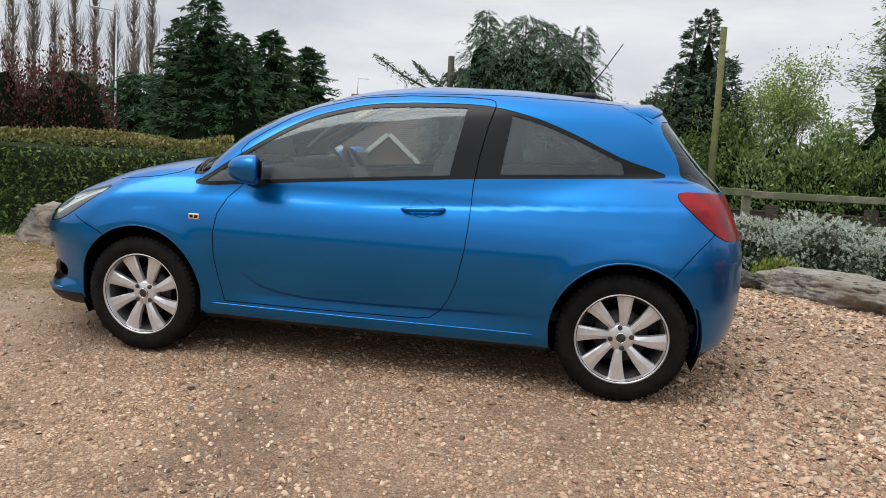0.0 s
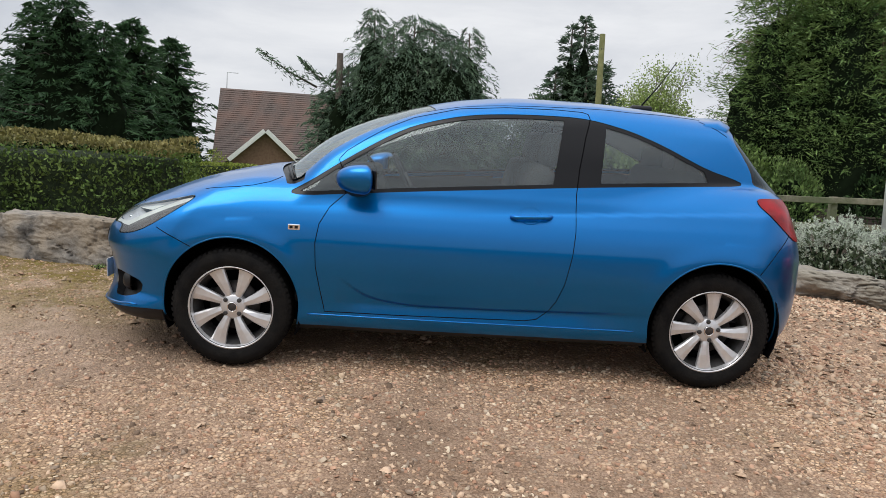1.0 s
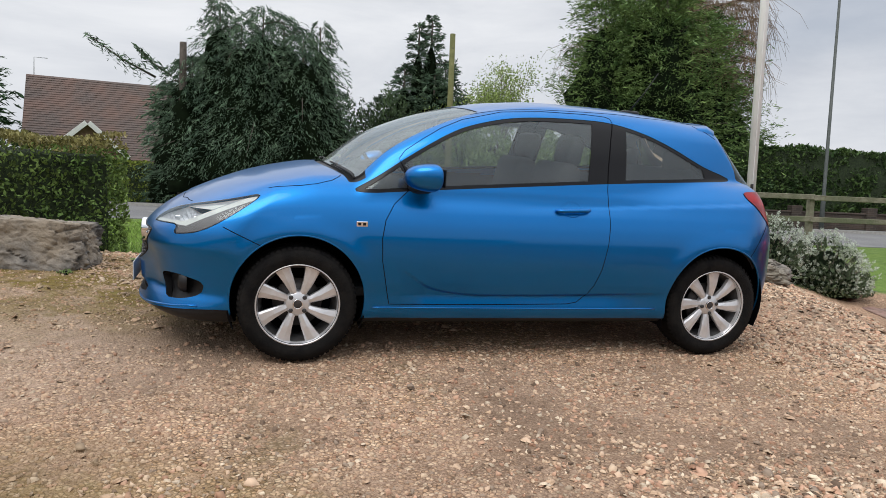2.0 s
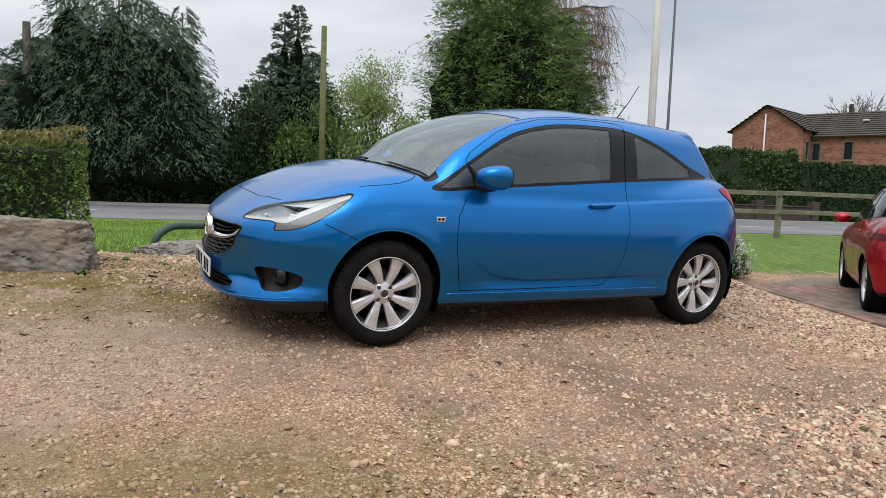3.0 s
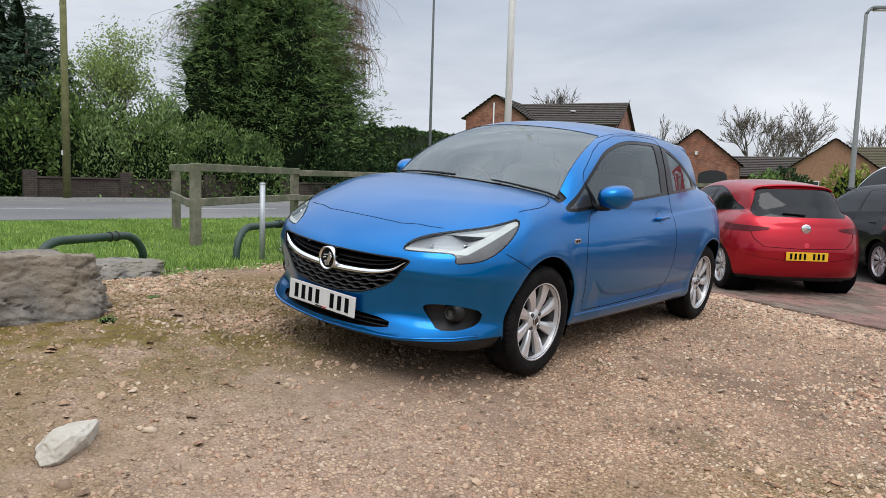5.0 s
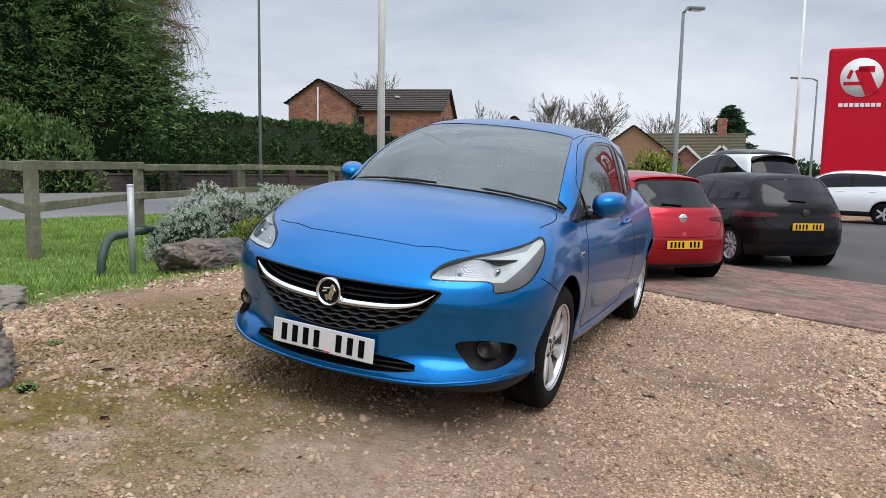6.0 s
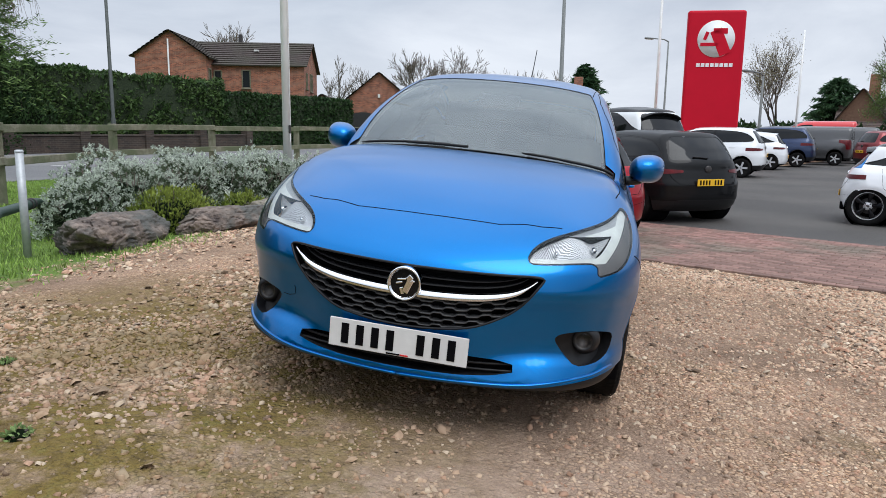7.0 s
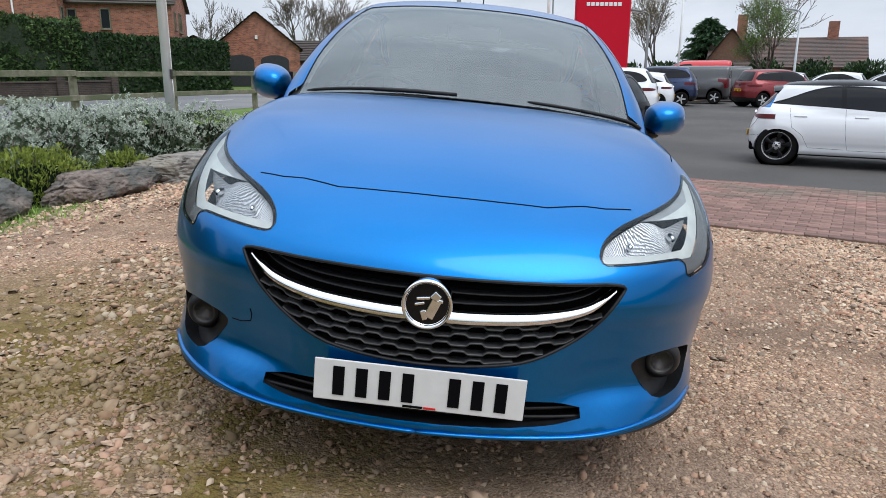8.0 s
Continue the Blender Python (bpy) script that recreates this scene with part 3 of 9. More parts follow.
def plate_bars(parent, cx, cz, x, sign, w=0.52, h=0.108, yellow=False, chars=(0, 1, 2, 3, 5, 6, 7)):
    """A number plate whose characters are plain bars. sign -1: faces -x."""
    m = M_PLATEYELLOW if yellow else M_PLATEWHITE
    bm = box_bm((0.006, w, h), (x, cx, cz), 0.0025)
    pl = part("number_plate", bm, m, parent, "yellow number plate with dark bars" if yellow else "white number plate with dark bars")
    vs = []
    step = w * 0.90 / 8.2
    for c in chars:
        y = cx + sign * (-w * 0.45 + step * (c + 0.62))
        part("bar", box_bm((0.003, step * 0.50, h * 0.70), (x + sign * 0.0042, y, cz), 0.0008), M_GAP, pl)
    if not yellow:
        for dy, wd, mm in ((0.012, 0.05, M_GAP), (-0.03, 0.03, M_REDPLAIN)):
            part("bar", box_bm((0.003, wd, 0.005), (x + sign * 0.0042, cx + dy, cz - h * 0.44)), mm, pl)
    return pl


# ---- the blue hatchback ----
DLO = chaikin([(-1.03, 0.898), (-0.55, 0.942), (-0.14, 0.975), (0.4, 1.016), (0.75, 1.038), (1.2, 1.060), (1.45, 1.070), (1.36, 1.108), (1.23, 1.142), (1.10, 1.198), (0.99, 1.250), (0.85, 1.306), (0.74, 1.340), (0.58, 1.376), (0.43, 1.386), (0.13, 1.382), (-0.10, 1.362), (-0.33, 1.305), (-0.45, 1.253), (-0.57, 1.185), (-0.73, 1.085), (-0.88, 0.982)], 2)
DOOR = [(-0.69, 0.93), (-0.765, 0.86), (-0.812, 0.775), (-0.828, 0.68), (-0.822, 0.557), (-0.79, 0.40), (-0.772, 0.318), (-0.4, 0.318), (0.27, 0.326), (0.33, 0.337), (0.375, 0.372), (0.42, 0.44), (0.455, 0.53), (0.485, 0.68), (0.497, 0.80), (0.50, 0.99), (0.515, 1.12), (0.545, 1.28), (0.572, 1.375), (0.565, 1.402), (0.535, 1.412), (0.40, 1.418), (0.13, 1.415), (-0.12, 1.395), (-0.36, 1.335), (-0.49, 1.278), (-0.60, 1.212), (-0.70, 1.145), (-0.735, 1.10), (-0.70, 1.03)]
HEADLAMP = chaikin([(-1.118, 0.692), (-1.112, 0.712), (-1.066, 0.745), (-1.0, 0.771), (-0.915, 0.792), (-0.815, 0.812), (-0.71, 0.832), (-0.61, 0.856), (-0.51, 0.886), (-0.510, 0.846), (-0.565, 0.775), (-0.645, 0.708), (-0.725, 0.669), (-0.815, 0.655), (-0.868, 0.650), (-0.855, 0.697), (-0.93, 0.697), (-1.05, 0.690), (-1.11, 0.687)], 1)
TAIL = chaikin([(1.44, 1.002), (1.50, 1.016), (1.66, 1.008), (1.78, 0.96), (1.88, 0.90), (1.88, 0.79), (1.76, 0.782), (1.68, 0.800), (1.57, 0.885)], 1)
GRILLE = chaikin([(-0.492, 0.652), (-0.33, 0.645), (0.0, 0.640), (0.33, 0.645), (0.492, 0.652), (0.475, 0.62), (0.415, 0.535), (0.355, 0.492), (0.26, 0.450), (0.13, 0.430), (0.0, 0.424), (-0.13, 0.430), (-0.26, 0.450), (-0.355, 0.492), (-0.415, 0.535), (-0.475, 0.62)], 2)
INTAKE = chaikin([(-0.47, 0.305), (-0.31, 0.345), (0.0, 0.35), (0.31, 0.345), (0.47, 0.305), (0.30, 0.272), (0.0, 0.266), (-0.30, 0.272)], 1)
FOG = chaikin([(0.545, 0.425), (0.575, 0.438), (0.66, 0.444), (0.725, 0.431), (0.757, 0.414), (0.750, 0.348), (0.718, 0.321), (0.66, 0.312), (0.62, 0.316), (0.548, 0.398)], 1)
LAMP_EDGE = pchip([(-2.1, 0.30), (-2.0, 0.40), (-1.93, 0.455), (-1.80, 0.535), (-1.65, 0.615), (-1.45, 0.685), (-1.3, 0.72)])
SCREEN_SIDE = pchip([(-1.15, 0.675), (-1.0, 0.655), (-0.83, 0.622), (-0.68, 0.592), (-0.42, 0.538), (-0.2, 0.488)])


def xz(p):
    return p[:, [0, 2]]


def lamp_uv(p):
    return np.c_[(p[:, 0] + np.abs(p[:, 1])) / math.sqrt(2), p[:, 2]]


def yz(p):
    return p[:, [1, 2]]


def seat(parent, x, y, wide=0.5, head=True):
    st = part("seat", join_bm(box_bm((0.52, wide, 0.16), (x, y, 0.52), 0.05), box_bm((0.15, wide, 0.62), (0, 0, 0), 0.06, Matrix.Translation((x + 0.33, y, 0.82)) @ pose(0, 0, 0, 0, 14, 0))), M_SEAT, parent, "dark grey fabric seat", True)
    if head:
        part("headrest", box_bm((0.10, 0.26, 0.19), (0, 0, 0), 0.04, Matrix.Translation((x + 0.46, y, 1.20)) @ pose(0, 0, 0, 0, 10, 0)), M_SEAT, st, "", True)
    return st


def blue_car(m):
    car = empty("hatchback_car", m, "metallic blue three-door hatchback parked on gravel", "car")
    sh = CarShape()
    sk = Skin(sh)
    t = sk.all
    # wheel openings and the open underside
    for ax, az in sh.arches:
        _, t = sk.split(t, lambda p: where(np.abs(p[:, 1]) > 0.42, np.hypot(p[:, 0] - ax, p[:, 2] - az - 0.024) - 0.349))
    # side windows
    dlo, t = sk.split(t, lambda p: where(np.abs(p[:, 1]) > 0.3, sdf(xz(p), DLO)))
    inner = lambda p: sdf(xz(p), DLO)
    line = lambda p, x0, z0, x1, z1: (p[:, 0] - x0) - (p[:, 2] - z0) * (x1 - x0) / (z1 - z0)
    g_all, frame_t = sk.split(dlo, lambda p: inner(p) + 0.020)
    g_q, rest = sk.split(g_all, lambda p: line(p, -0.635, 0.94, -0.735, 1.06))
    post, rest = sk.split(rest, lambda p: line(p, -0.600, 0.94, -0.70, 1.06))
    g_d, rest = sk.split(rest, lambda p: line(p, 0.375, 1.02, 0.435, 1.38))
    b_post, g_r = sk.split(rest, lambda p: line(p, 0.622, 1.02, 0.662, 1.38))
    g_r, tip = sk.split(g_r, lambda p: p[:, 0] + 0.35 * (p[:, 2] - 1.07) - 1.22)
    frame_t = np.concatenate([frame_t, post, b_post, tip])
    # windscreen and rear window
    def screen(p):
        x, y = p[:, 0], np.abs(p[:, 1])
        f = np.maximum(np.maximum((-1.088 + 0.26 * y * y) - x, x - (-0.30 + 0.22 * y * y)), y - SCREEN_SIDE(x))
        return where((p[:, 2] > 0.93) & (x < 0), f)
    ws, t = sk.split(t, screen)
    ws_in, ws_frit = sk.split(ws, lambda p: screen(p) + 0.004)
    back, t = sk.split(t, lambda p: where((p[:, 0] > 1.3) & (p[:, 2] > 0.9), smax(np.abs(p[:, 1]) - 0.60 + 0.25 * (p[:, 2] - 1.0), np.abs(p[:, 2] - 1.175) - 0.165, 0.08)))
    # lamps, grille and intakes
    lamp, t = sk.split(t, lambda p: where((p[:, 0] < -1.15) & (p[:, 2] > 0.6) & (np.abs(p[:, 1]) > 0.36), sdf(lamp_uv(p), HEADLAMP)))
    tail, t = sk.split(t, lambda p: where((p[:, 0] > 1.3) & (np.abs(p[:, 1]) > 0.42), sdf(xz(p), TAIL)))
    grille, t = sk.split(t, lambda p: where(p[:, 0] < -1.7, sdf(yz(p), GRILLE)))
    intake, t = sk.split(t, lambda p: where(p[:, 0] < -1.7, sdf(yz(p), INTAKE)))
    fog, t = sk.split(t, lambda p: where(p[:, 0] < -1.5, sdf(np.c_[np.abs(p[:, 1]), p[:, 2]], FOG)))
    skirt, t = sk.split(t, lambda p: p[:, 2] - np.where(p[:, 0] < -1.5, np.interp(np.abs(p[:, 1]), [0, 0.4, 0.48, 0.6, 0.7, 0.8], [0.228, 0.236, 0.241, 0.255, 0.266, 0.282]), np.where(p[:, 0] > 1.55, 0.25, 0.236)))
    scuttle, t = sk.split(t, lambda p: where((p[:, 2] > 0.9) & (p[:, 0] < -0.9), np.maximum(np.abs(p[:, 1]) - 0.69, (-1.126 + 0.26 * p[:, 1] ** 2) - p[:, 0])))
    door, t = sk.split(t, lambda p: where(np.abs(p[:, 1]) > 0.3, sdf(xz(p), DOOR)))
    bonnet_poly = [(-1.842, -0.38), (-1.875, -0.28), (-1.883, 0.0), (-1.875, 0.28), (-1.842, 0.38), (-1.835, 0.44), (-1.808, 0.515), (-1.65, 0.615), (-1.45, 0.69), (-1.30, 0.71), (-1.16, 0.70), (-1.0, 0.70), (-0.9, 0.655), (-0.9, -0.655), (-1.0, -0.70), (-1.16, -0.70), (-1.30, -0.71), (-1.45, -0.69), (-1.65, -0.615), (-1.808, -0.515), (-1.835, -0.44)]
    hood, t = sk.split(t, lambda p: where(p[:, 2] > 0.7, sdf(p[:, :2], bonnet_poly)))
    shell = sk.put("body_shell", t, M_BLUE, car)
    sk.put("bonnet", hood, M_BLUE, car, "blue bonnet")
    for s in (-1, 1):
        dr = sk.put("door", door, M_BLUE, car, "blue door with a body-coloured handle", side=s)
        sk.put("window_frame", frame_t, M_GLOSSBLACK, car, "gloss black window surround", side=s, push=-0.002)
        for nm, g in (("quarter_glass", g_q), ("door_glass", g_d), ("rear_side_glass", g_r)):
            ob = sk.put(nm, g, M_GLASS, car, "tinted glass", side=s, push=-0.006)
            ob.visible_shadow = False
        # lining behind the panels, dark
        sk.put("door_lining", door[sk.v[door][:, :, 2].max(1) < 0.985], M_DARK, dr, "dark door lining", side=s, push=-0.05)
        seam("door_gap", sh, DOOR, "side", car, s, closed=True)
        seam("wing_gap", sh, [(-1.640, 0.712), (-1.56, 0.676), (-1.455, 0.628)], "side", car, s)
        seam("bumper_gap", sh, [(1.655, 0.84), (1.56, 0.75), (1.46, 0.635)], "side", car, s)
        seam("spoiler_gap", sh, [(1.19, 1.40), (1.28, 1.36), (1.335, 1.325)], "side", car, s)
        seam("roof_gap", sh, [(-0.30, 0.515), (0.2, 0.525), (0.8, 0.50), (1.2, 0.44)] if s > 0 else [(-0.30, -0.515), (0.2, -0.525), (0.8, -0.50), (1.2, -0.44)], "top", car)
        # wheel arch liner
        for ax, az in sh.arches:
            vs, fs = [], []
            for i in range(25):
                a = math.pi * (-0.14 + 1.28 * i / 24)
                for y, r in ((0.40, 0.365), (0.60, 0.372), (0.795, 0.367), (0.803, 0.358)):
                    vs.append((ax + r * math.cos(a), s * y, az + 0.024 + r * math.sin(a)))
            for i in range(24):
                for j in range(3):
                    fs.append((i * 4 + j, i * 4 + j + 1, i * 4 + j + 5, i * 4 + j + 4))
            k = len(vs)
            vs += [(ax + 0.365 * math.cos(math.pi * (-0.14 + 1.28 * i / 24)), s * 0.41, az + 0.024 + 0.365 * math.sin(math.pi * (-0.14 + 1.28 * i / 24))) for i in range(25)]
            fs.append(tuple(range(k, k + 25)))
            raw("arch_liner", vs, fs, M_GAP, car, "black wheel arch liner")
            an = np.radians(np.linspace(-13, 193, 70))
            lip = sh.on_side(np.c_[ax + 0.3515 * np.cos(an), az + 0.024 + 0.3515 * np.sin(an)], s)
            tube("arch_lip", lip - np.array([0, s * 0.004, 0]), 0.0055, M_BLUE, car, sides=6)
            make_wheel(car, (ax, s * 0.725, az), s, phase=0.42 if ax < 0 else 0.86)
    zc = sk.v[t][:, :, 2].mean(1)
    xc = sk.v[t][:, :, 0].mean(1)
    sk.put("lining", t[(zc > 0.55) & (zc <= 1.05) & (xc > 0.3)], M_DARK, car, "dark cabin lining", push=-0.03)
    sk.put("headliner", t[zc > 1.05], M_HEADLINER, car, "light grey roof lining", push=-0.03)
    o = sk.put("windscreen", ws_in, M_SCREEN, car, "clear laminated windscreen", push=-0.003)
    o.visible_shadow = False
    sk.put("windscreen_border", ws_frit, M_GLOSSBLACK, car, "black printed border", push=-0.002)
    o = sk.put("rear_window", back, M_REARGLASS, car, "dark rear window", push=-0.003)
    o.visible_shadow = False
    sk.put("scuttle", scuttle, M_BLACK, car, "black plastic scuttle panel", push=-0.010)
    sk.put("sill_skirt", skirt, M_BLACK, car, "black lower skirt", push=-0.008)
    # underbody
    part("underbody", box_bm((3.5, 1.2, 0.12), (-0.1, 0, 0.26), 0.03), M_GAP, car)
    # headlamps
    for s in (-1, 1):
        ob = sk.put("headlamp", lamp, M_LENS, car, "clear headlamp with chrome reflectors", side=s, push=0.002)
        ob.visible_shadow = False
        field = lambda p: sdf(lamp_uv(p), HEADLAMP)
        uu, zz_ = (lambda p: lamp_uv(p)[:, 0]), (lambda p: p[:, 2])
        edge, core = sk.split(lamp, lambda p: -field(p) - 0.006)
        sk.put("lamp_rim", edge, M_GLOSSBLACK, ob, "black lamp edge", side=s, push=-0.001)
        fin, core = sk.split(core, lambda p: np.maximum(zz_(p) - 0.700 - 0.55 * np.maximum(uu(p) + 0.80, 0), -0.875 - uu(p)))
        sk.put("lamp_fin", fin, M_LAMPGREY, ob, "smoky grey outer tip", side=s, push=-0.006)
        low, core = sk.split(core, lambda p: zz_(p) - 0.711 - 0.04 * (uu(p) + 1.1) - 0.5 * np.maximum(uu(p) + 0.83, 0))
        sk.put("lamp_bezel", low, M_LAMPBAND, ob, "pale lower bezel", side=s, push=-0.009)
        drl_low = lambda p: 0.7875 + 0.02 * (uu(p) + 0.85) - 1.6 * np.maximum(uu(p) + 0.70, 0)
        drl_top = lambda p: 0.7885 + 0.165 * (uu(p) + 0.85)
        upper, core = sk.split(core, lambda p: np.maximum(drl_low(p), drl_top(p) - 9.0 * (uu(p) < -0.85)) - zz_(p))
        drl, core = sk.split(core, lambda p: drl_low(p) - zz_(p))
        sk.put("daytime_lamp", drl, M_LAMPBAND, ob, "white light guide", side=s, push=-0.007)
        sk.put("lamp_cover", upper, M_LAMPCOVER, ob, "pale grey upper cover", side=s, push=-0.008)

        def bowl(v):
            u = (v[:, 0] + np.abs(v[:, 1])) / math.sqrt(2)
            d = np.minimum(np.maximum(-sdf(np.c_[u, v[:, 2]], HEADLAMP), 0) / 0.03, 1)
            two = 0.5 - 0.5 * np.cos(2 * math.pi * np.clip((u + 1.10) / 0.20, 0, 2.0))
            return -(0.010 + d * (0.012 + 0.030 * two))
        sk.put("reflector", core, M_LAMPSILVER, ob, "fluted chrome reflector", side=s, push=bowl)
        for y, z, r in ((0.515, 0.745, 0.009), (0.655, 0.758, 0.011)):
            c = sh.on_nose([(s * y, z)])
            c = c - 0.034 * sh.normal(c)
            lathe("bulb_shield", [(0.0005, -r), (r * 0.5, -r * 0.85), (r * 0.85, -r * 0.45), (r, 0.0), (r, 0.02)], M_CHROME, ob, "small chrome bulb shield", 20, "x", tuple(c[0]))
        sk.put("tail_lamp", tail, M_REDLENS, car, "red tail lamp", side=s, push=0.004)
        # fog lamp recess
        ob = sk.put("fog_recess", fog, M_BLACK, car, "black fog lamp recess", side=s, push=-0.042)
        wall = chaikin(FOG * np.array([s, 1]), 0)
        p0 = sh.on_nose(wall)
        p1 = p0 - 0.043 * sh.normal(p0)
        n = len(p0)
        raw("recess_wall", [tuple(a) for a in p0] + [tuple(a) for a in p1], [(i, (i + 1) % n, n + (i + 1) % n, n + i) for i in range(n)], M_BLACK, ob)
        c = sh.on_nose([(s * 0.650, 0.398)])[0]
        at = (c[0] + 0.026, c[1], c[2])
        fl = lathe("fog_lamp", [(0.001, 0.012), (0.016, 0.008), (0.028, -0.004), (0.031, -0.012), (0.036, -0.012), (0.040, 0.03)], M_DARKMETAL, ob, "round fog lamp", 28, "x", at)
        lathe("fog_bezel", [(0.033, -0.013), (0.036, -0.016), (0.047, -0.006), (0.058, 0.012), (0.060, 0.03)], M_BLACK, ob, "ribbed black bezel", 28, "x", at)
        lens = lathe("fog_glass", [(0.0005, -0.013), (0.018, -0.012), (0.033, -0.009)], M_LENS, fl, "clear glass", 28, "x", at)
        lens.visible_shadow = False
    # grille
    g = sk.put("grille", grille, M_GAP, car, "black grille with wavy bars and a chrome wing", push=-0.06)
    wall = GRILLE
    p0 = sh.on_nose(wall)
    p1 = p0.copy()
    p1[:, 0] += 0.065
    n = len(p0)
    raw("grille_wall", [tuple(a) for a in p0] + [tuple(a) for a in p1], [(i, (i + 1) % n, n + (i + 1) % n, n + i) for i in range(n)], M_BLACK, g)
    tube("grille_edge", p0, 0.0045, M_BLACK, g, sides=8, closed=True)
    wing = pchip([(0.0, 0.548), (0.07, 0.548), (0.16, 0.551), (0.27, 0.559), (0.35, 0.573), (0.40, 0.590), (0.44, 0.617), (0.468, 0.640)])

    def front_x(y, z, back):
        return sh.on_nose(np.c_[y, z])[:, 0] + back
    ys = np.concatenate([-np.linspace(0.462, 0.05, 40), np.linspace(0.05, 0.462, 40)])
    for half in (ys[:40], ys[40:]):
        z = wing(np.abs(half))
        hw = np.interp(np.abs(half), [0.05, 0.3, 0.42, 0.462], [0.0135, 0.0125, 0.0095, 0.003])
        vs, fs = [], []
        x = front_x(half, z, 0.0)
        for i in range(40):
            for dz, dx in ((1.0, 0.024), (0.96, 0.009), (0.0, 0.0), (-0.92, -0.007), (-1.0, 0.022)):
                vs.append((x[i] + dx + 0.006, half[i], z[i] + dz * hw[i]))
        for i in range(39):
            for j in range(4):
                fs.append((i * 5 + j, i * 5 + j + 1, i * 5 + j + 6, i * 5 + j + 5))
        raw("chrome_wing", vs, fs, M_CHROME, g, "polished chrome bar")
    lo, hi = pchip([(0, 0.424), (0.13, 0.430), (0.26, 0.450), (0.355, 0.492), (0.415, 0.535), (0.475, 0.62), (0.49, 0.65)]), pchip([(0, 0.640), (0.33, 0.645), (0.492, 0.652)])

    def slat(zfun, thick, mate, back, label=""):
        y = np.linspace(-0.47, 0.47, 190)
        z = zfun(y)
        ok = (z > lo(np.abs(y)) + 0.004) & (z < hi(np.abs(y)) - 0.004)
        if ok.sum() < 6:
            return
        y, z = y[ok], z[ok]
        x = front_x(y, z, back)
        n = len(y)
        vs, fs = [], []
        for i in range(n):
            for dz, dx in ((thick, 0.03), (thick * 0.8, 0.002), (0.0, -0.002), (-thick, 0.006), (-thick, 0.03)):
                vs.append((x[i] + dx, y[i], z[i] + dz))
        for i in range(n - 1):
            for j in range(4):
                fs.append((i * 5 + j, i * 5 + j + 1, i * 5 + j + 6, i * 5 + j + 5))
        raw("grille_bar", vs, fs, mate, g, label)
    for k in range(2):
        slat(lambda y, k=k: wing(np.abs(y)) + 0.030 + 0.026 * k - 0.02 * np.abs(y) * k, 0.0035, M_BLACK, 0.026)
    for k in range(5):
        def wavy(y, k=k):
            u = (np.abs(y) / 0.085 + 0.5 * (k % 2)) % 1.0
            step = np.clip((np.abs(u - 0.5) - 0.17) / 0.10, 0, 1)
            base = np.interp(np.abs(y), [0, 0.2, 0.35, 0.45], [0.0, 0.006, 0.022, 0.05])
            return 0.527 - 0.0215 * k + base * (1 - 0.1 * k) - 0.0075 * step
        slat(wavy, 0.0042, M_BARGREY, 0.008, "wavy black bar")
    emb = lathe("emblem", [(0.001, -2.116), (0.050, -2.116), (0.0535, -2.120), (0.0575, -2.127), (0.0615, -2.125), (0.063, -2.116), (0.063, -2.09)], M_CHROME, car, "round chrome emblem", 48, "x", (0, 0, 0.578))
    lathe("emblem_disc", [(0.001, -2.1195), (0.030, -2.1192), (0.0515, -2.1175)], M_GLOSSBLACK, emb, "", 40, "x", (0, 0, 0.578))
    part("emblem_figure", join_bm(*(box_bm((0.006, w_, h_), (0, 0, 0), 0.003, Matrix.Translation((-2.122, y_, 0.578 + z_)) @ pose(0, 0, 0, a_, 0, 0)) for y_, z_, w_, h_, a_ in ((-0.014, -0.008, 0.026, 0.052, 22), (-0.020, 0.022, 0.022, 0.022, 40), (0.010, 0.016, 0.034, 0.008, -8), (0.018, 0.002, 0.026, 0.008, -14), (0.006, -0.026, 0.014, 0.026, -20), (-0.032, 0.012, 0.014, 0.010, 10)))), M_CHROME, emb, "raised chrome figure")
    # lower intake
    it = sk.put("lower_intake", intake, M_GAP, car, "black lower air intake", push=-0.05)
    p0 = sh.on_nose(INTAKE)
    p1 = p0 + np.array([0.055, 0, 0])
    n = len(p0)
    raw("intake_wall", [tuple(a) for a in p0] + [tuple(a) for a in p1], [(i, (i + 1) % n, n + (i + 1) % n, n + i) for i in range(n)], M_BLACK, it)
    for zz in (0.292, 0.315):
        y = np.linspace(-0.43, 0.43, 30)
        tube("intake_bar", sh.on_nose(np.c_[y, np.full(30, zz)]) + np.array([0.02, 0, 0]), 0.005, M_BLACK, it, sides=6)
    plate_bars(car, 0.0, 0.367, -2.140, -1)
    # gaps on the nose, bonnet and tail
    seam("bonnet_gap", sh, [(-1.808, -0.512), (-1.833, -0.44), (-1.842, -0.38), (-1.858, -0.33), (-1.874, -0.28), (-1.881, -0.15), (-1.884, 0.0), (-1.881, 0.15), (-1.874, 0.28), (-1.858, 0.33), (-1.842, 0.38), (-1.833, 0.44), (-1.808, 0.512)], "top", car, sub=4)
    for s in (-1, 1):
        seam("bonnet_gap", sh, [(-1.42, s * 0.70), (-1.34, s * 0.712), (-1.25, s * 0.716), (-1.17, s * 0.708), (-1.09, s * 0.682), (-1.055, s * 0.652), (-1.038, s * 0.62)], "top", car)
        # bumper light line under the fog lamp
        y = np.linspace(0.0, 0.765, 34) * s
        q = sh.on_nose(np.c_[y, np.interp(np.abs(y), [0, 0.4, 0.48, 0.6, 0.7, 0.745], [0.240, 0.250, 0.255, 0.269, 0.280, 0.292])])
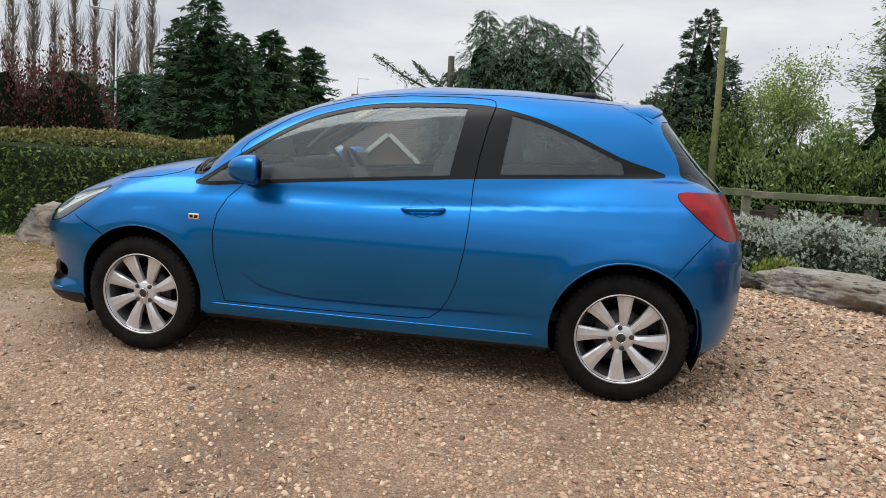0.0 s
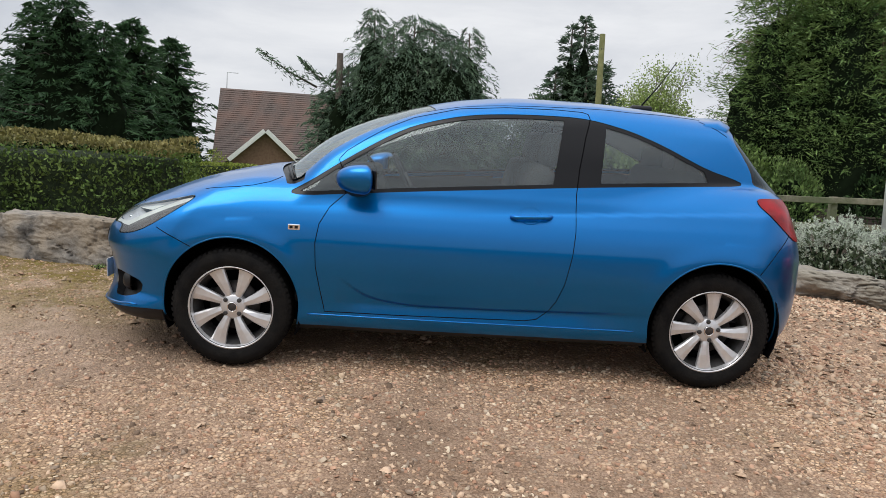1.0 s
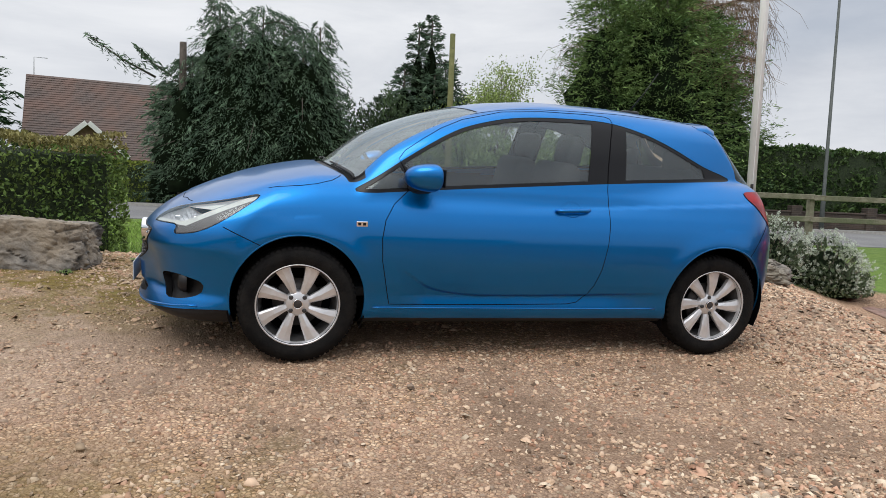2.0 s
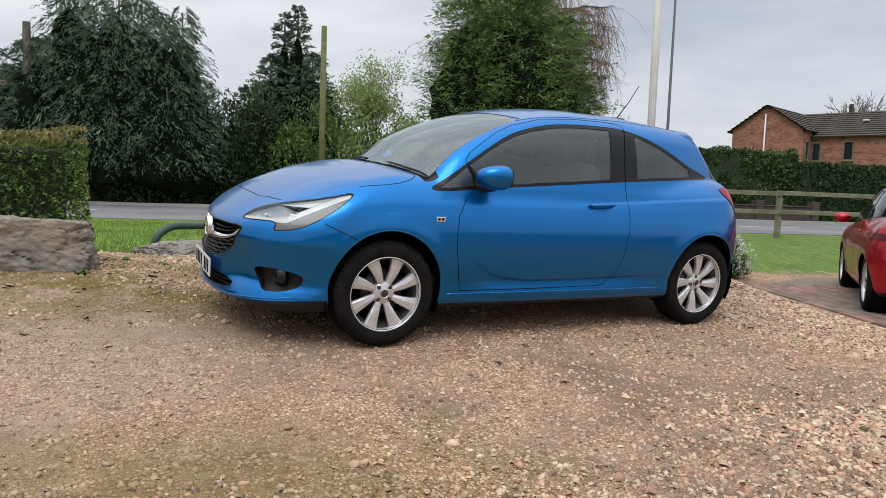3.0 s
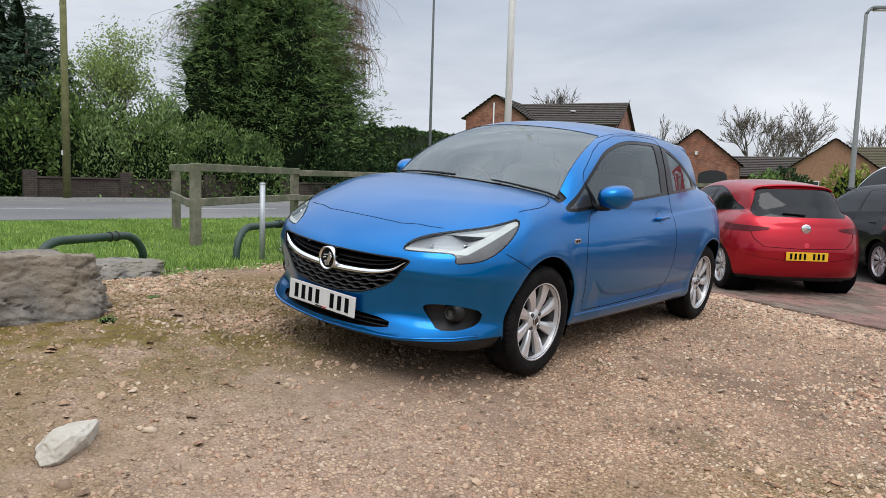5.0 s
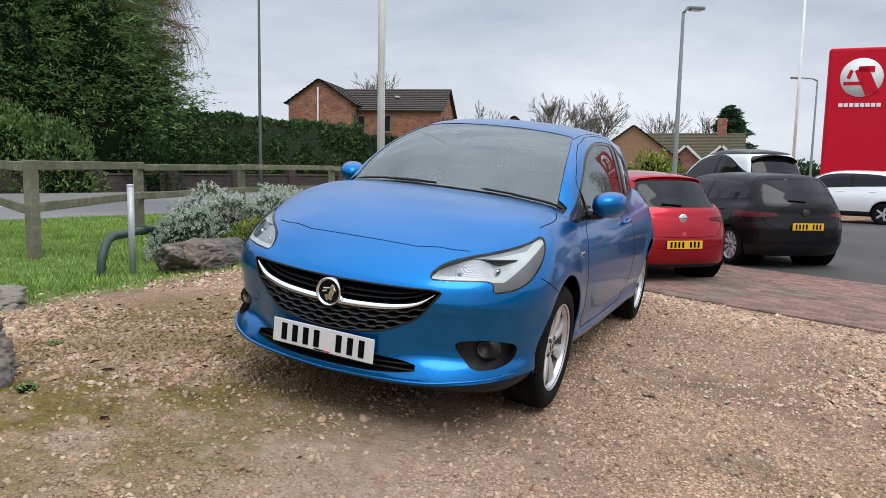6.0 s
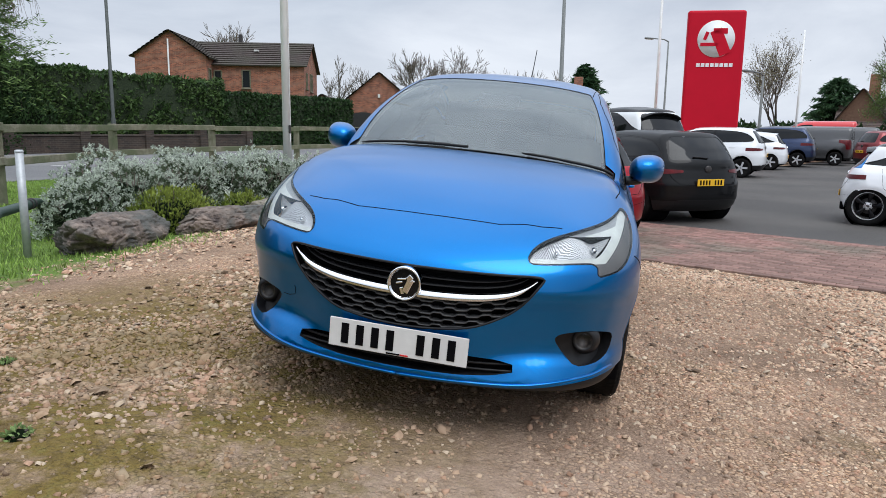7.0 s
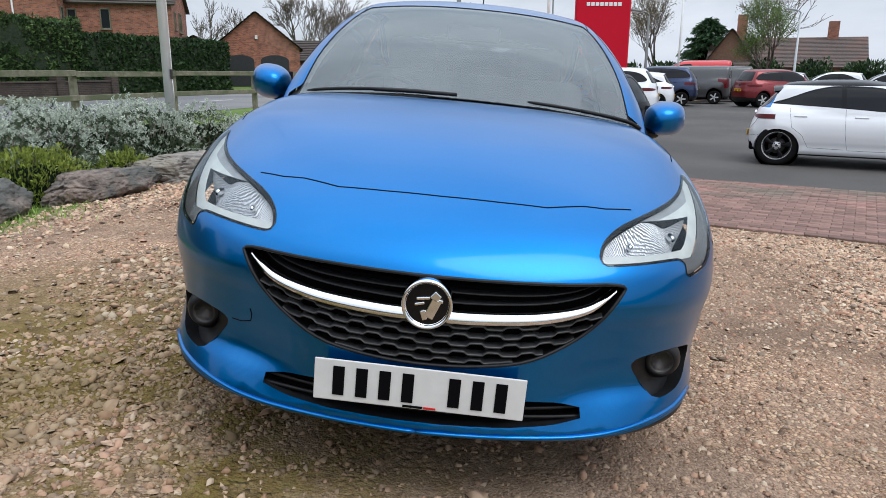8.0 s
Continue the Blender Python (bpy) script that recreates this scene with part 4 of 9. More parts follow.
        tube("bumper_lip", q - 0.001 * sh.normal(q), 0.0085, M_BLUE, car, sides=8, flat=0.7)
    tube("washer_gap", sh.on_nose([(0.47, 0.475), (0.465, 0.46), (0.47, 0.438), (0.50, 0.428), (0.53, 0.428)]), 0.0016, M_GAP, car, sides=5)
    # sill blade
    for s in (-1, 1):
        q = sh.on_side(np.c_[np.linspace(-0.86, 0.84, 40), np.full(40, 0.299)], s)
        tube("sill", q, 0.005, M_BLUE, car, "blue sill edge", sides=8)
    # door handles, mirrors, side badges
    for s in (-1, 1):
        c = sh.on_side([(0.265, 0.868)], s)[0]
        dish = []
        for k in range(24):
            a = 2 * math.pi * k / 24
            dish.append((0.262 + 0.062 * math.cos(a), 0.872 + 0.045 * math.sin(a)))
        q = sh.on_side(dish, s)
        cc = c - np.array([0, s * 0.012, 0])
        raw("handle_dish", [tuple(cc)] + [tuple(a + np.array([0, s * 0.0015, 0])) for a in q], [(0, 1 + i, 1 + (i + 1) % 24) for i in range(24)], M_BLUE, car)
        hx = np.linspace(0.160, 0.376, 15)
        hp = sh.on_side(np.c_[hx, np.interp(hx, [0.16, 0.376], [0.862, 0.872])], s)
        hp[:, 1] += s * np.interp(hx, [0.16, 0.19, 0.35, 0.376], [0.006, 0.030, 0.030, 0.006])
        h = tube("door_handle", hp, [0.006] + [0.011] * 13 + [0.006], M_BLUE, car, "body-coloured door handle", sides=10)
        # badge
        b = sh.on_side([(-0.938, 0.752)], s)[0]
        bd = part("side_badge", box_bm((0.062, 0.008, 0.030), (b[0], b[1], b[2]), 0.004), M_CHROME, car, "small chrome badge with two dark bars")
        for q in (-0.014, 0.012):
            part("bar", box_bm((0.016, 0.003, 0.014), (b[0] + q, b[1] + s * 0.0045, b[2])), M_GLOSSBLACK, bd)
        # mirror
        bm = bmesh.new()
        bmesh.ops.create_uvsphere(bm, u_segments=32, v_segments=18, radius=1.0)
        for v in bm.verts:
            x, y, z = v.co
            flat_back = 0.30 if x > 0 else 1.0
            px = -0.590 + 0.135 * x * flat_back + 0.032 * y
            py = 0.852 + 0.090 * (abs(y) ** 0.85) * (1 if y > 0 else -1)
            pz = 1.014 + 0.074 * (abs(z) ** 0.8) * (1 if z > 0 else -1) * (1.0 + 0.06 * y) + 0.006 * y
            v.co = (px, s * py, pz)
        mi = part("door_mirror", bm, M_BLUE, car, "body-coloured door mirror on a black foot", True)
        tube("mirror_foot", [(-0.650, s * 0.725, 0.944), (-0.625, s * 0.77, 0.944), (-0.60, s * 0.805, 0.950), (-0.585, s * 0.835, 0.966)], [0.046, 0.046, 0.046, 0.040], M_BLACK, mi, "black mirror foot", sides=14, flat=0.55)
        part("mirror_glass", box_bm((0.006, 0.135, 0.084), (0, 0, 0), 0.002, Matrix.Translation((-0.5455, s * 0.840, 1.016)) @ pose(0, 0, 0, 0, 0, -s * 20)), M_CHROME, mi, "mirror glass")
        part("mirror_surround", box_bm((0.006, 0.145, 0.094), (0, 0, 0), 0.002, Matrix.Translation((-0.5485, s * 0.840, 1.016)) @ pose(0, 0, 0, 0, 0, -s * 20)), M_BLACK, mi)
    # wipers
    def along(ys, ahead, lift):
        ys = np.array(ys)
        q = sh.on_top(np.c_[-1.088 + 0.26 * ys * ys + ahead, ys])
        q[:, 2] += lift
        return q
    for blade, arm in (((0.60, 0.10), (0.33, 0.02)), ((-0.24, -0.64), (-0.44, -0.68))):
        ys = np.linspace(*blade, 14)
        w = tube("wiper", along(ys, 0.012, 0.009), [0.003] + [0.0062] * 12 + [0.003], M_BLACK, car, "black wiper blade on its arm", sides=8)
        tube("wiper_arm", along(np.linspace(*arm, 8), -0.004, 0.014), 0.007, M_BLACK, w, sides=8)
    # spoiler, roof pod and aerial
    y = np.linspace(-0.50, 0.50, 41)
    top = sh.on_top(np.c_[np.interp(np.abs(y), [0, 0.4, 0.5], [1.30, 1.28, 1.22]), y])
    vs, fs = [], []
    for i in range(41):
        a = abs(y[i])
        tipx = 1.415 - 0.18 * a * a - 1.0 * max(0, a - 0.42) ** 1.3
        z0 = top[i][2]
        vs += [(top[i][0] - 0.03, y[i], z0 + 0.002), (top[i][0] + 0.06, y[i], z0 + 0.006), (tipx, y[i], z0 - 0.020), (tipx + 0.004, y[i], z0 - 0.030), (tipx - 0.01, y[i], z0 - 0.046), (top[i][0] + 0.02, y[i], z0 - 0.07)]
    for i in range(40):
        for j in range(5):
            fs.append((i * 6 + j, i * 6 + j + 1, i * 6 + j + 7, i * 6 + j + 6))
    fs += [tuple(range(5, -1, -1)), tuple(range(240, 246))]
    raw("roof_spoiler", vs, fs, M_BLUE, car, "blue roof spoiler")
    base = sh.on_top([(1.0, 0.0)])[0]
    part("aerial_foot", box_bm((0.13, 0.06, 0.04), (base[0], 0, base[2] + 0.012), 0.016), M_BLACK, car, "black aerial foot", True)
    tube("aerial", [(base[0] + 0.0, 0, base[2] + 0.03), (base[0] + 0.10, 0, base[2] + 0.16), (base[0] + 0.19, 0, base[2] + 0.30)], [0.005, 0.0035, 0.003], M_BLACK, car, "thin black roof aerial", sides=6)
    # cabin
    for y in (-0.36, 0.36):
        seat(car, -0.05, y)
    seat(car, 0.80, 0.0, 1.15, False)
    for y in (-0.33, 0.33):
        part("rear_headrest", box_bm((0.09, 0.25, 0.16), (1.20, y, 1.16), 0.035), M_SEAT, car, "", True)
    part("dashboard", join_bm(box_bm((0.46, 1.26, 0.22), (-0.80, 0, 0.86), 0.07), box_bm((0.22, 0.40, 0.08), (-0.70, 0.36, 0.99), 0.035)), M_DARK, car, "dark dashboard", True)
    ring = []
    wm = Matrix.Translation((-0.42, 0.36, 0.93)) @ pose(0, 0, 0, 0, 62, 0)
    for k in range(36):
        a = 2 * math.pi * k / 36
        ring.append(wm @ Vector((0.18 * math.cos(a), 0.18 * math.sin(a), 0)))
    sw = tube("steering_wheel", ring, 0.016, M_BLACK, car, "black steering wheel", closed=True)
    part("wheel_hub", join_bm(box_bm((0.10, 0.30, 0.03), (0, 0, 0), 0.01, wm), box_bm((0.17, 0.05, 0.025), (0, 0, 0), 0.008, wm @ Matrix.Translation((-0.09, 0, 0)))), M_BLACK, sw)
    part("cabin_mirror", box_bm((0.03, 0.24, 0.07), (-0.40, 0, 1.30), 0.015), M_BLACK, car)
    part("floor_pan", box_bm((3.0, 1.4, 0.05), (0.1, 0, 0.36), 0.01), M_DARK, car)
    return car


# ---- other parked cars ----
def parked_car(name, at, heading, paint, label, sx=1.0, sy=1.02, sz=1.0, kind="hatch", near=True, dark_roof=None, group="parked cars", accent=True):
    """A parked car from the same family of curves, front to the heading (degrees from +x)."""
    tail = roof = None
    boxy = 0.0
    if kind == "suv":
        tail = [(0.10, 1.70), (0.20, 1.80), (0.32, 1.90), (0.45, 1.93), (0.60, 1.93), (0.72, 1.90), (0.86, 1.86), (1.15, 1.72), (1.45, 1.46)]
        roof = [(-1.45, 0.80), (-1.28, 0.93), (-1.12, 1.045), (-0.84, 1.222), (-0.53, 1.350), (-0.32, 1.412), (-0.05, 1.452), (0.4, 1.468), (0.9, 1.462), (1.3, 1.445), (1.6, 1.425)]
        boxy = 1.0
    if kind == "van":
        tail = [(0.10, 1.80), (0.20, 1.88), (0.32, 1.93), (0.45, 1.94), (0.60, 1.94), (0.72, 1.94), (0.86, 1.93), (1.15, 1.92), (1.45, 1.90)]
        roof = [(-1.45, 0.80), (-1.28, 0.93), (-1.12, 1.045), (-0.84, 1.25), (-0.53, 1.40), (-0.32, 1.45), (0.0, 1.47), (0.9, 1.475), (1.5, 1.475), (1.95, 1.465)]
        boxy = 1.0
    if kind == "hatch":
        tail = [(0.10, 1.72), (0.20, 1.80), (0.30, 1.87), (0.42, 1.90), (0.56, 1.905), (0.68, 1.885), (0.80, 1.85), (0.92, 1.80), (1.15, 1.63), (1.42, 1.38)]
    if dark_roof:
        tail = [(a, b - 0.13) for a, b in tail]
    car = empty(name, pose(*at, 0, 0, heading + 180), label, "van" if kind == "van" else "car", group)
    sh = CarShape(sx, sy, sz, boxy, tail, roof, blade=False)
    sk = Skin(sh, n_mid=90 if near else 44, n_cap=22 if near else 12, n_phi=66 if near else 36)
    t = sk.all
    for ax, az in sh.arches:
        _, t = sk.split(t, lambda p: where(np.abs(p[:, 1]) > 0.42, np.hypot(p[:, 0] - ax, p[:, 2] - az) - 0.335))
    outline = DLO if kind == "hatch" else chaikin([(-0.99, 0.905), (-0.55, 0.945), (0.4, 1.005), (1.2, 1.03), (1.62, 1.05), (1.50, 1.19), (1.30, 1.30), (1.0, 1.35), (0.4, 1.375), (0.0, 1.372), (-0.2, 1.355), (-0.42, 1.31), (-0.6, 1.22), (-0.75, 1.05)], 2)
    if kind == "van":
        outline = chaikin([(-0.99, 0.92), (-0.3, 0.96), (0.18, 0.97), (0.20, 1.33), (-0.2, 1.33), (-0.5, 1.27), (-0.75, 1.06)], 1)
    dlo, t = sk.split(t, lambda p: where(np.abs(p[:, 1]) > 0.3, sdf(xz(p), outline)))
    glass, frame_t = sk.split(dlo, lambda p: np.maximum(sdf(xz(p), outline) + 0.018, 0.035 - np.abs(p[:, 0] - 0.36 - 0.1 * (p[:, 2] - 1.0))))

    def screen(p):
        x, y = p[:, 0], np.abs(p[:, 1])
        f = np.maximum(np.maximum((-1.10 + 0.36 * y * y) - x, x - (-0.30 + 0.22 * y * y)), y - SCREEN_SIDE(x))
        return where((p[:, 2] > 0.93) & (x < 0), f)
    ws, t = sk.split(t, screen)
    lo_z, hi_z = (1.0, 1.36) if kind != "van" else (0.98, 1.30)
    back, t = sk.split(t, lambda p: where((p[:, 0] > 1.25) & (p[:, 2] > 0.85), smax(np.abs(p[:, 1]) - 0.60 + 0.35 * (p[:, 2] - 1.0), np.abs(p[:, 2] - (lo_z + hi_z) / 2) - (hi_z - lo_z) / 2, 0.07)))
    if kind == "van":
        lamp_poly = [(0.60, 0.62), (0.80, 0.62), (0.80, 0.98), (0.60, 0.98)]
    elif kind == "suv":
        lamp_poly = [(0.40, 0.845), (0.62, 0.86), (0.86, 0.88), (0.86, 0.78), (0.62, 0.79), (0.42, 0.81)]
    else:
        lamp_poly = [(0.40, 0.862), (0.60, 0.880), (0.90, 0.895), (0.90, 0.815), (0.66, 0.805), (0.45, 0.835)]
    lamp, t = sk.split(t, lambda p: where(p[:, 0] > 1.3, sdf(np.c_[np.abs(p[:, 1]), p[:, 2]], lamp_poly)))
    head, t = sk.split(t, lambda p: where((p[:, 0] < -1.2) & (p[:, 2] > 0.6), np.maximum(sdf(lamp_uv(p), HEADLAMP), LAMP_EDGE(p[:, 0]) - np.abs(p[:, 1]))))
    skirt, t = sk.split(t, lambda p: p[:, 2] - np.where(np.abs(p[:, 0]) > 1.55, 0.30, 0.272) - (0.07 if kind == "suv" else -0.05 if kind == "hatch" else 0.0))
    plain = kind == "hatch" and not dark_roof
    valance, t = sk.split(t, lambda p: where(p[:, 0] > (9.0 if plain else 1.5), smax(np.abs(p[:, 1]) - 0.55, np.abs(p[:, 2] - 0.30) - 0.09, 0.06)))
    if dark_roof and accent:
        acc, t = sk.split(t, lambda p: where(np.abs(p[:, 1]) > 0.25, np.maximum(np.maximum(1.42 - p[:, 0] - 0.30 * (p[:, 2] - 1.0), 1.00 - p[:, 2]), p[:, 2] - 1.385)))
        sk.put("quarter_panel", acc, M_BLUE, car, "blue rear quarter panel", side=1)
    if dark_roof:
        top, t = sk.split(t, lambda p: -(p[:, 2] - 1.385 + 0.0 * p[:, 0]))
        sk.put("roof", top, dark_roof, car, "black roof")
    sk.put("body_shell", t, paint, car)
    sk.put("windscreen", ws, M_PRIVACY, car, "dark windscreen", push=-0.003)
    sk.put("rear_window", back, M_GLOSSBLACK if kind == "van" else M_PRIVACY, car, "dark rear window", push=-0.004)
    sk.put("lower_skirt", skirt, M_BLACK, car, "black lower skirt", push=-0.006)
    sk.put("rear_valance", valance, M_BLACK, car, "black rear valance", push=0.003)
    for s in (-1, 1):
        sk.put("window_frame", frame_t, M_GLOSSBLACK, car, "black window surround", side=s, push=-0.002)
        sk.put("side_glass", glass, M_PRIVACY, car, "dark side glass", side=s, push=-0.005)
        sk.put("tail_lamp", lamp, M_REDLENS if not accent else M_DARKLENS, car, "dark red tail lamp", side=s, push=0.006)
        sk.put("headlamp", head, M_LAMPSILVER, car, "clear headlamp", side=s, push=0.002)
    part("underbody", box_bm((3.4 * sx, 1.2 * sy, 0.14), (0, 0, 0.29), 0.03), M_GAP, car)
    part("seat_row", join_bm(box_bm((0.2, 1.1, 0.5), (0.35, 0, 0.95 * sz), 0.05), box_bm((0.2, 1.15, 0.4), (1.0, 0, 0.9 * sz), 0.05)), M_SEAT, car)
    for s in (-1, 1):
        for ax, az in sh.arches:
            lathe("arch_liner", [(0.345, s * 0.78 * sy), (0.352, s * 0.6), (0.345, s * 0.42), (0.02, s * 0.41)], M_GAP, car, "", 24, "y", (ax * sx, 0, az * sz))
            if near:
                make_wheel(car, (ax * sx, s * 0.73 * sy, 0.32), s, 0.32, 5 if kind == "hatch" and dark_roof else 10, 0.222, 0.2, dark=bool(dark_roof), steps=36)
            else:
                h = lathe("wheel", [(0.001, s * 0.06), (0.2, s * 0.07), (0.225, s * 0.09), (0.25, s * 0.1), (0.30, s * 0.095), (0.318, s * 0.06), (0.32, -s * 0.08), (0.28, -s * 0.1)], M_RUBBER, car, "tyre", 28, "y", (ax * sx, s * 0.73 * sy, 0.32))
                for k in range(5):
                    a = 2 * math.pi * k / 5
                    part("spoke", box_bm((0.19, 0.02, 0.06), (0, 0, 0), 0.006, Matrix.Translation((ax * sx, s * (0.73 * sy + 0.075), 0.32)) @ pose(0, 0, 0, 0, math.degrees(a), 0) @ Matrix.Translation((0.11, 0, 0))), M_ALLOY, h)
        bm = bmesh.new()
        bmesh.ops.create_uvsphere(bm, u_segments=16, v_segments=10, radius=1.0, matrix=Matrix.Translation((-0.60 * sx, s * 0.92 * sy, 1.01 * sz)) @ Matrix.Diagonal((0.07, 0.11, 0.07, 1)))
        part("door_mirror", bm, paint if not dark_roof else M_GLOSSBLACK, car, "", True)
        for hx in ((0.1, 0.95) if kind != "van" else (0.1,)):
            c = sh.on_side([(hx * sx, 0.87 * sz)], s)[0]
            part("door_handle", box_bm((0.19, 0.03, 0.025), tuple(c), 0.008), paint, car)
        if near:
            for dp in ([(-0.78, 0.90), (-0.82, 0.6), (-0.77, 0.32), (0.25, 0.32), (0.30, 0.6), (0.33, 1.0)], [(0.30, 0.33), (0.80, 0.34), (0.90, 0.55), (1.06, 0.68), (1.12, 1.0)]):
                seam("door_gap", sh, [(a * sx, b * sz) for a, b in dp], "side", car, s)
    if near:
        gate = [(-0.66, 0.88), (-0.60, 0.72), (-0.50, 0.625), (0.0, 0.61), (0.50, 0.625), (0.60, 0.72), (0.66, 0.88)]
        seam("tailgate_gap", sh, [(a * sy, b * sz) for a, b in gate], "tail", car, r=0.004)
        seam("bumper_fold", sh, [(-0.74 * sy, 0.52 * sz), (-0.3 * sy, 0.465 * sz), (0.3 * sy, 0.465 * sz), (0.74 * sy, 0.52 * sz)], "tail", car, r=0.003)
    c = sh.on_tail([(0.0, (0.52 if kind != "suv" else 0.66) * sz)])[0]
    plate_bars(car, 0.0, c[2], c[0] + (0.030 if kind == "suv" else 0.012), 1, yellow=True)
    c = sh.on_tail([(0.0, 0.86 * sz)])[0]
    if kind != "van":
        lathe("emblem", [(0.001, 0.010), (0.05, 0.010), (0.058, 0.006), (0.06, -0.02)], M_CHROME if kind == "hatch" else M_DARKMETAL, car, "round emblem", 28, "x", (c[0] + 0.012, c[1], c[2]))
        y = np.linspace(-0.50, 0.50, 25) * sy
        tp = sh.on_top(np.c_[np.full(25, 1.30 * sx), y], 0.9)
        vs, fs = [], []
        for i in range(25):
            z0, xx = tp[i][2], tp[i][0]
            end = xx + 0.15 - 0.2 * y[i] ** 2
            vs += [(xx - 0.03, y[i], z0 + 0.002), (end, y[i], z0 - 0.016), (end + 0.004, y[i], z0 - 0.03), (xx, y[i], z0 - 0.06)]
        for i in range(24):
            for j in range(3):
                fs.append((i * 4 + j, i * 4 + j + 1, i * 4 + j + 5, i * 4 + j + 4))
        raw("roof_spoiler", vs, fs, dark_roof or paint, car)
        q = sh.on_tail([(0.02, 1.03 * sz), (-0.12, 1.045 * sz), (-0.25, 1.05 * sz)]) + np.array([0.015, 0, 0])
        tube("rear_wiper", q, 0.012, M_BLACK, car, sides=6)
    if kind == "van":
        zz = np.linspace(0.35, 1.40, 12) * sz
        tube("door_seam", sh.on_tail(np.c_[np.zeros(12), zz]), 0.008, M_GAP, car, sides=6)
    return car


# ---- the ground ----
ROAD_D, ROAD_N = np.array([0.966, -0.259]), np.array([0.259, 0.966])
ROAD_NEAR, ROAD_FAR = 13.0, 22.0


def smooth(a, b, x):
    t = np.clip((x - a) / (b - a), 0, 1)
    return t * t * (3 - 2 * t)


def height(x, y):
    """The ground's height: a gravel hump under the car that falls to the yard and to the verge."""
    x, y = np.asarray(x, float), np.asarray(y, float)
    yy = np.where(y < 1.0, y, 1.0 + 0.5 * (1 - np.exp(-np.clip(y - 1.0, 0, 30) / 0.5)))
    yy = np.maximum(yy, -3.6)
    z = 0.0875 * yy - 0.0061 * np.clip(x, -6, 6)
    z = z + 0.065 * smooth(1.9, 2.8, -x) * smooth(-1.2, 0.2, y) * (1 - smooth(2.0, 3.5, y))
    z = z - 0.11 * smooth(2.0, 4.2, y)
    z = z * (1 - smooth(6, 11, y)) - 0.05 * smooth(6, 11, y)
    u = 0.894 * x - 0.447 * y
    k = smooth(2.3, 4.2, u) * (1 - smooth(2.0, 5.0, y - 0.35 * np.maximum(u - 4.1, 0)))
    z = z * (1 - k) - 0.36 * k
    o = x * ROAD_N[0] + y * ROAD_N[1]
    z = np.where(o > 9, z * (1 - smooth(9, 13, o)) - 0.10 * smooth(9, 13, o), z)
    far = smooth(9, 16, np.hypot(x, y)) * (1 - smooth(6, 11, o))
    return z * (1 - far) - 0.36 * far


def P(s, o):
    q = s * ROAD_D + o * ROAD_N
    return float(q[0]), float(q[1])


def nodes_of(m):
    return m.node_tree.nodes, m.node_tree.links


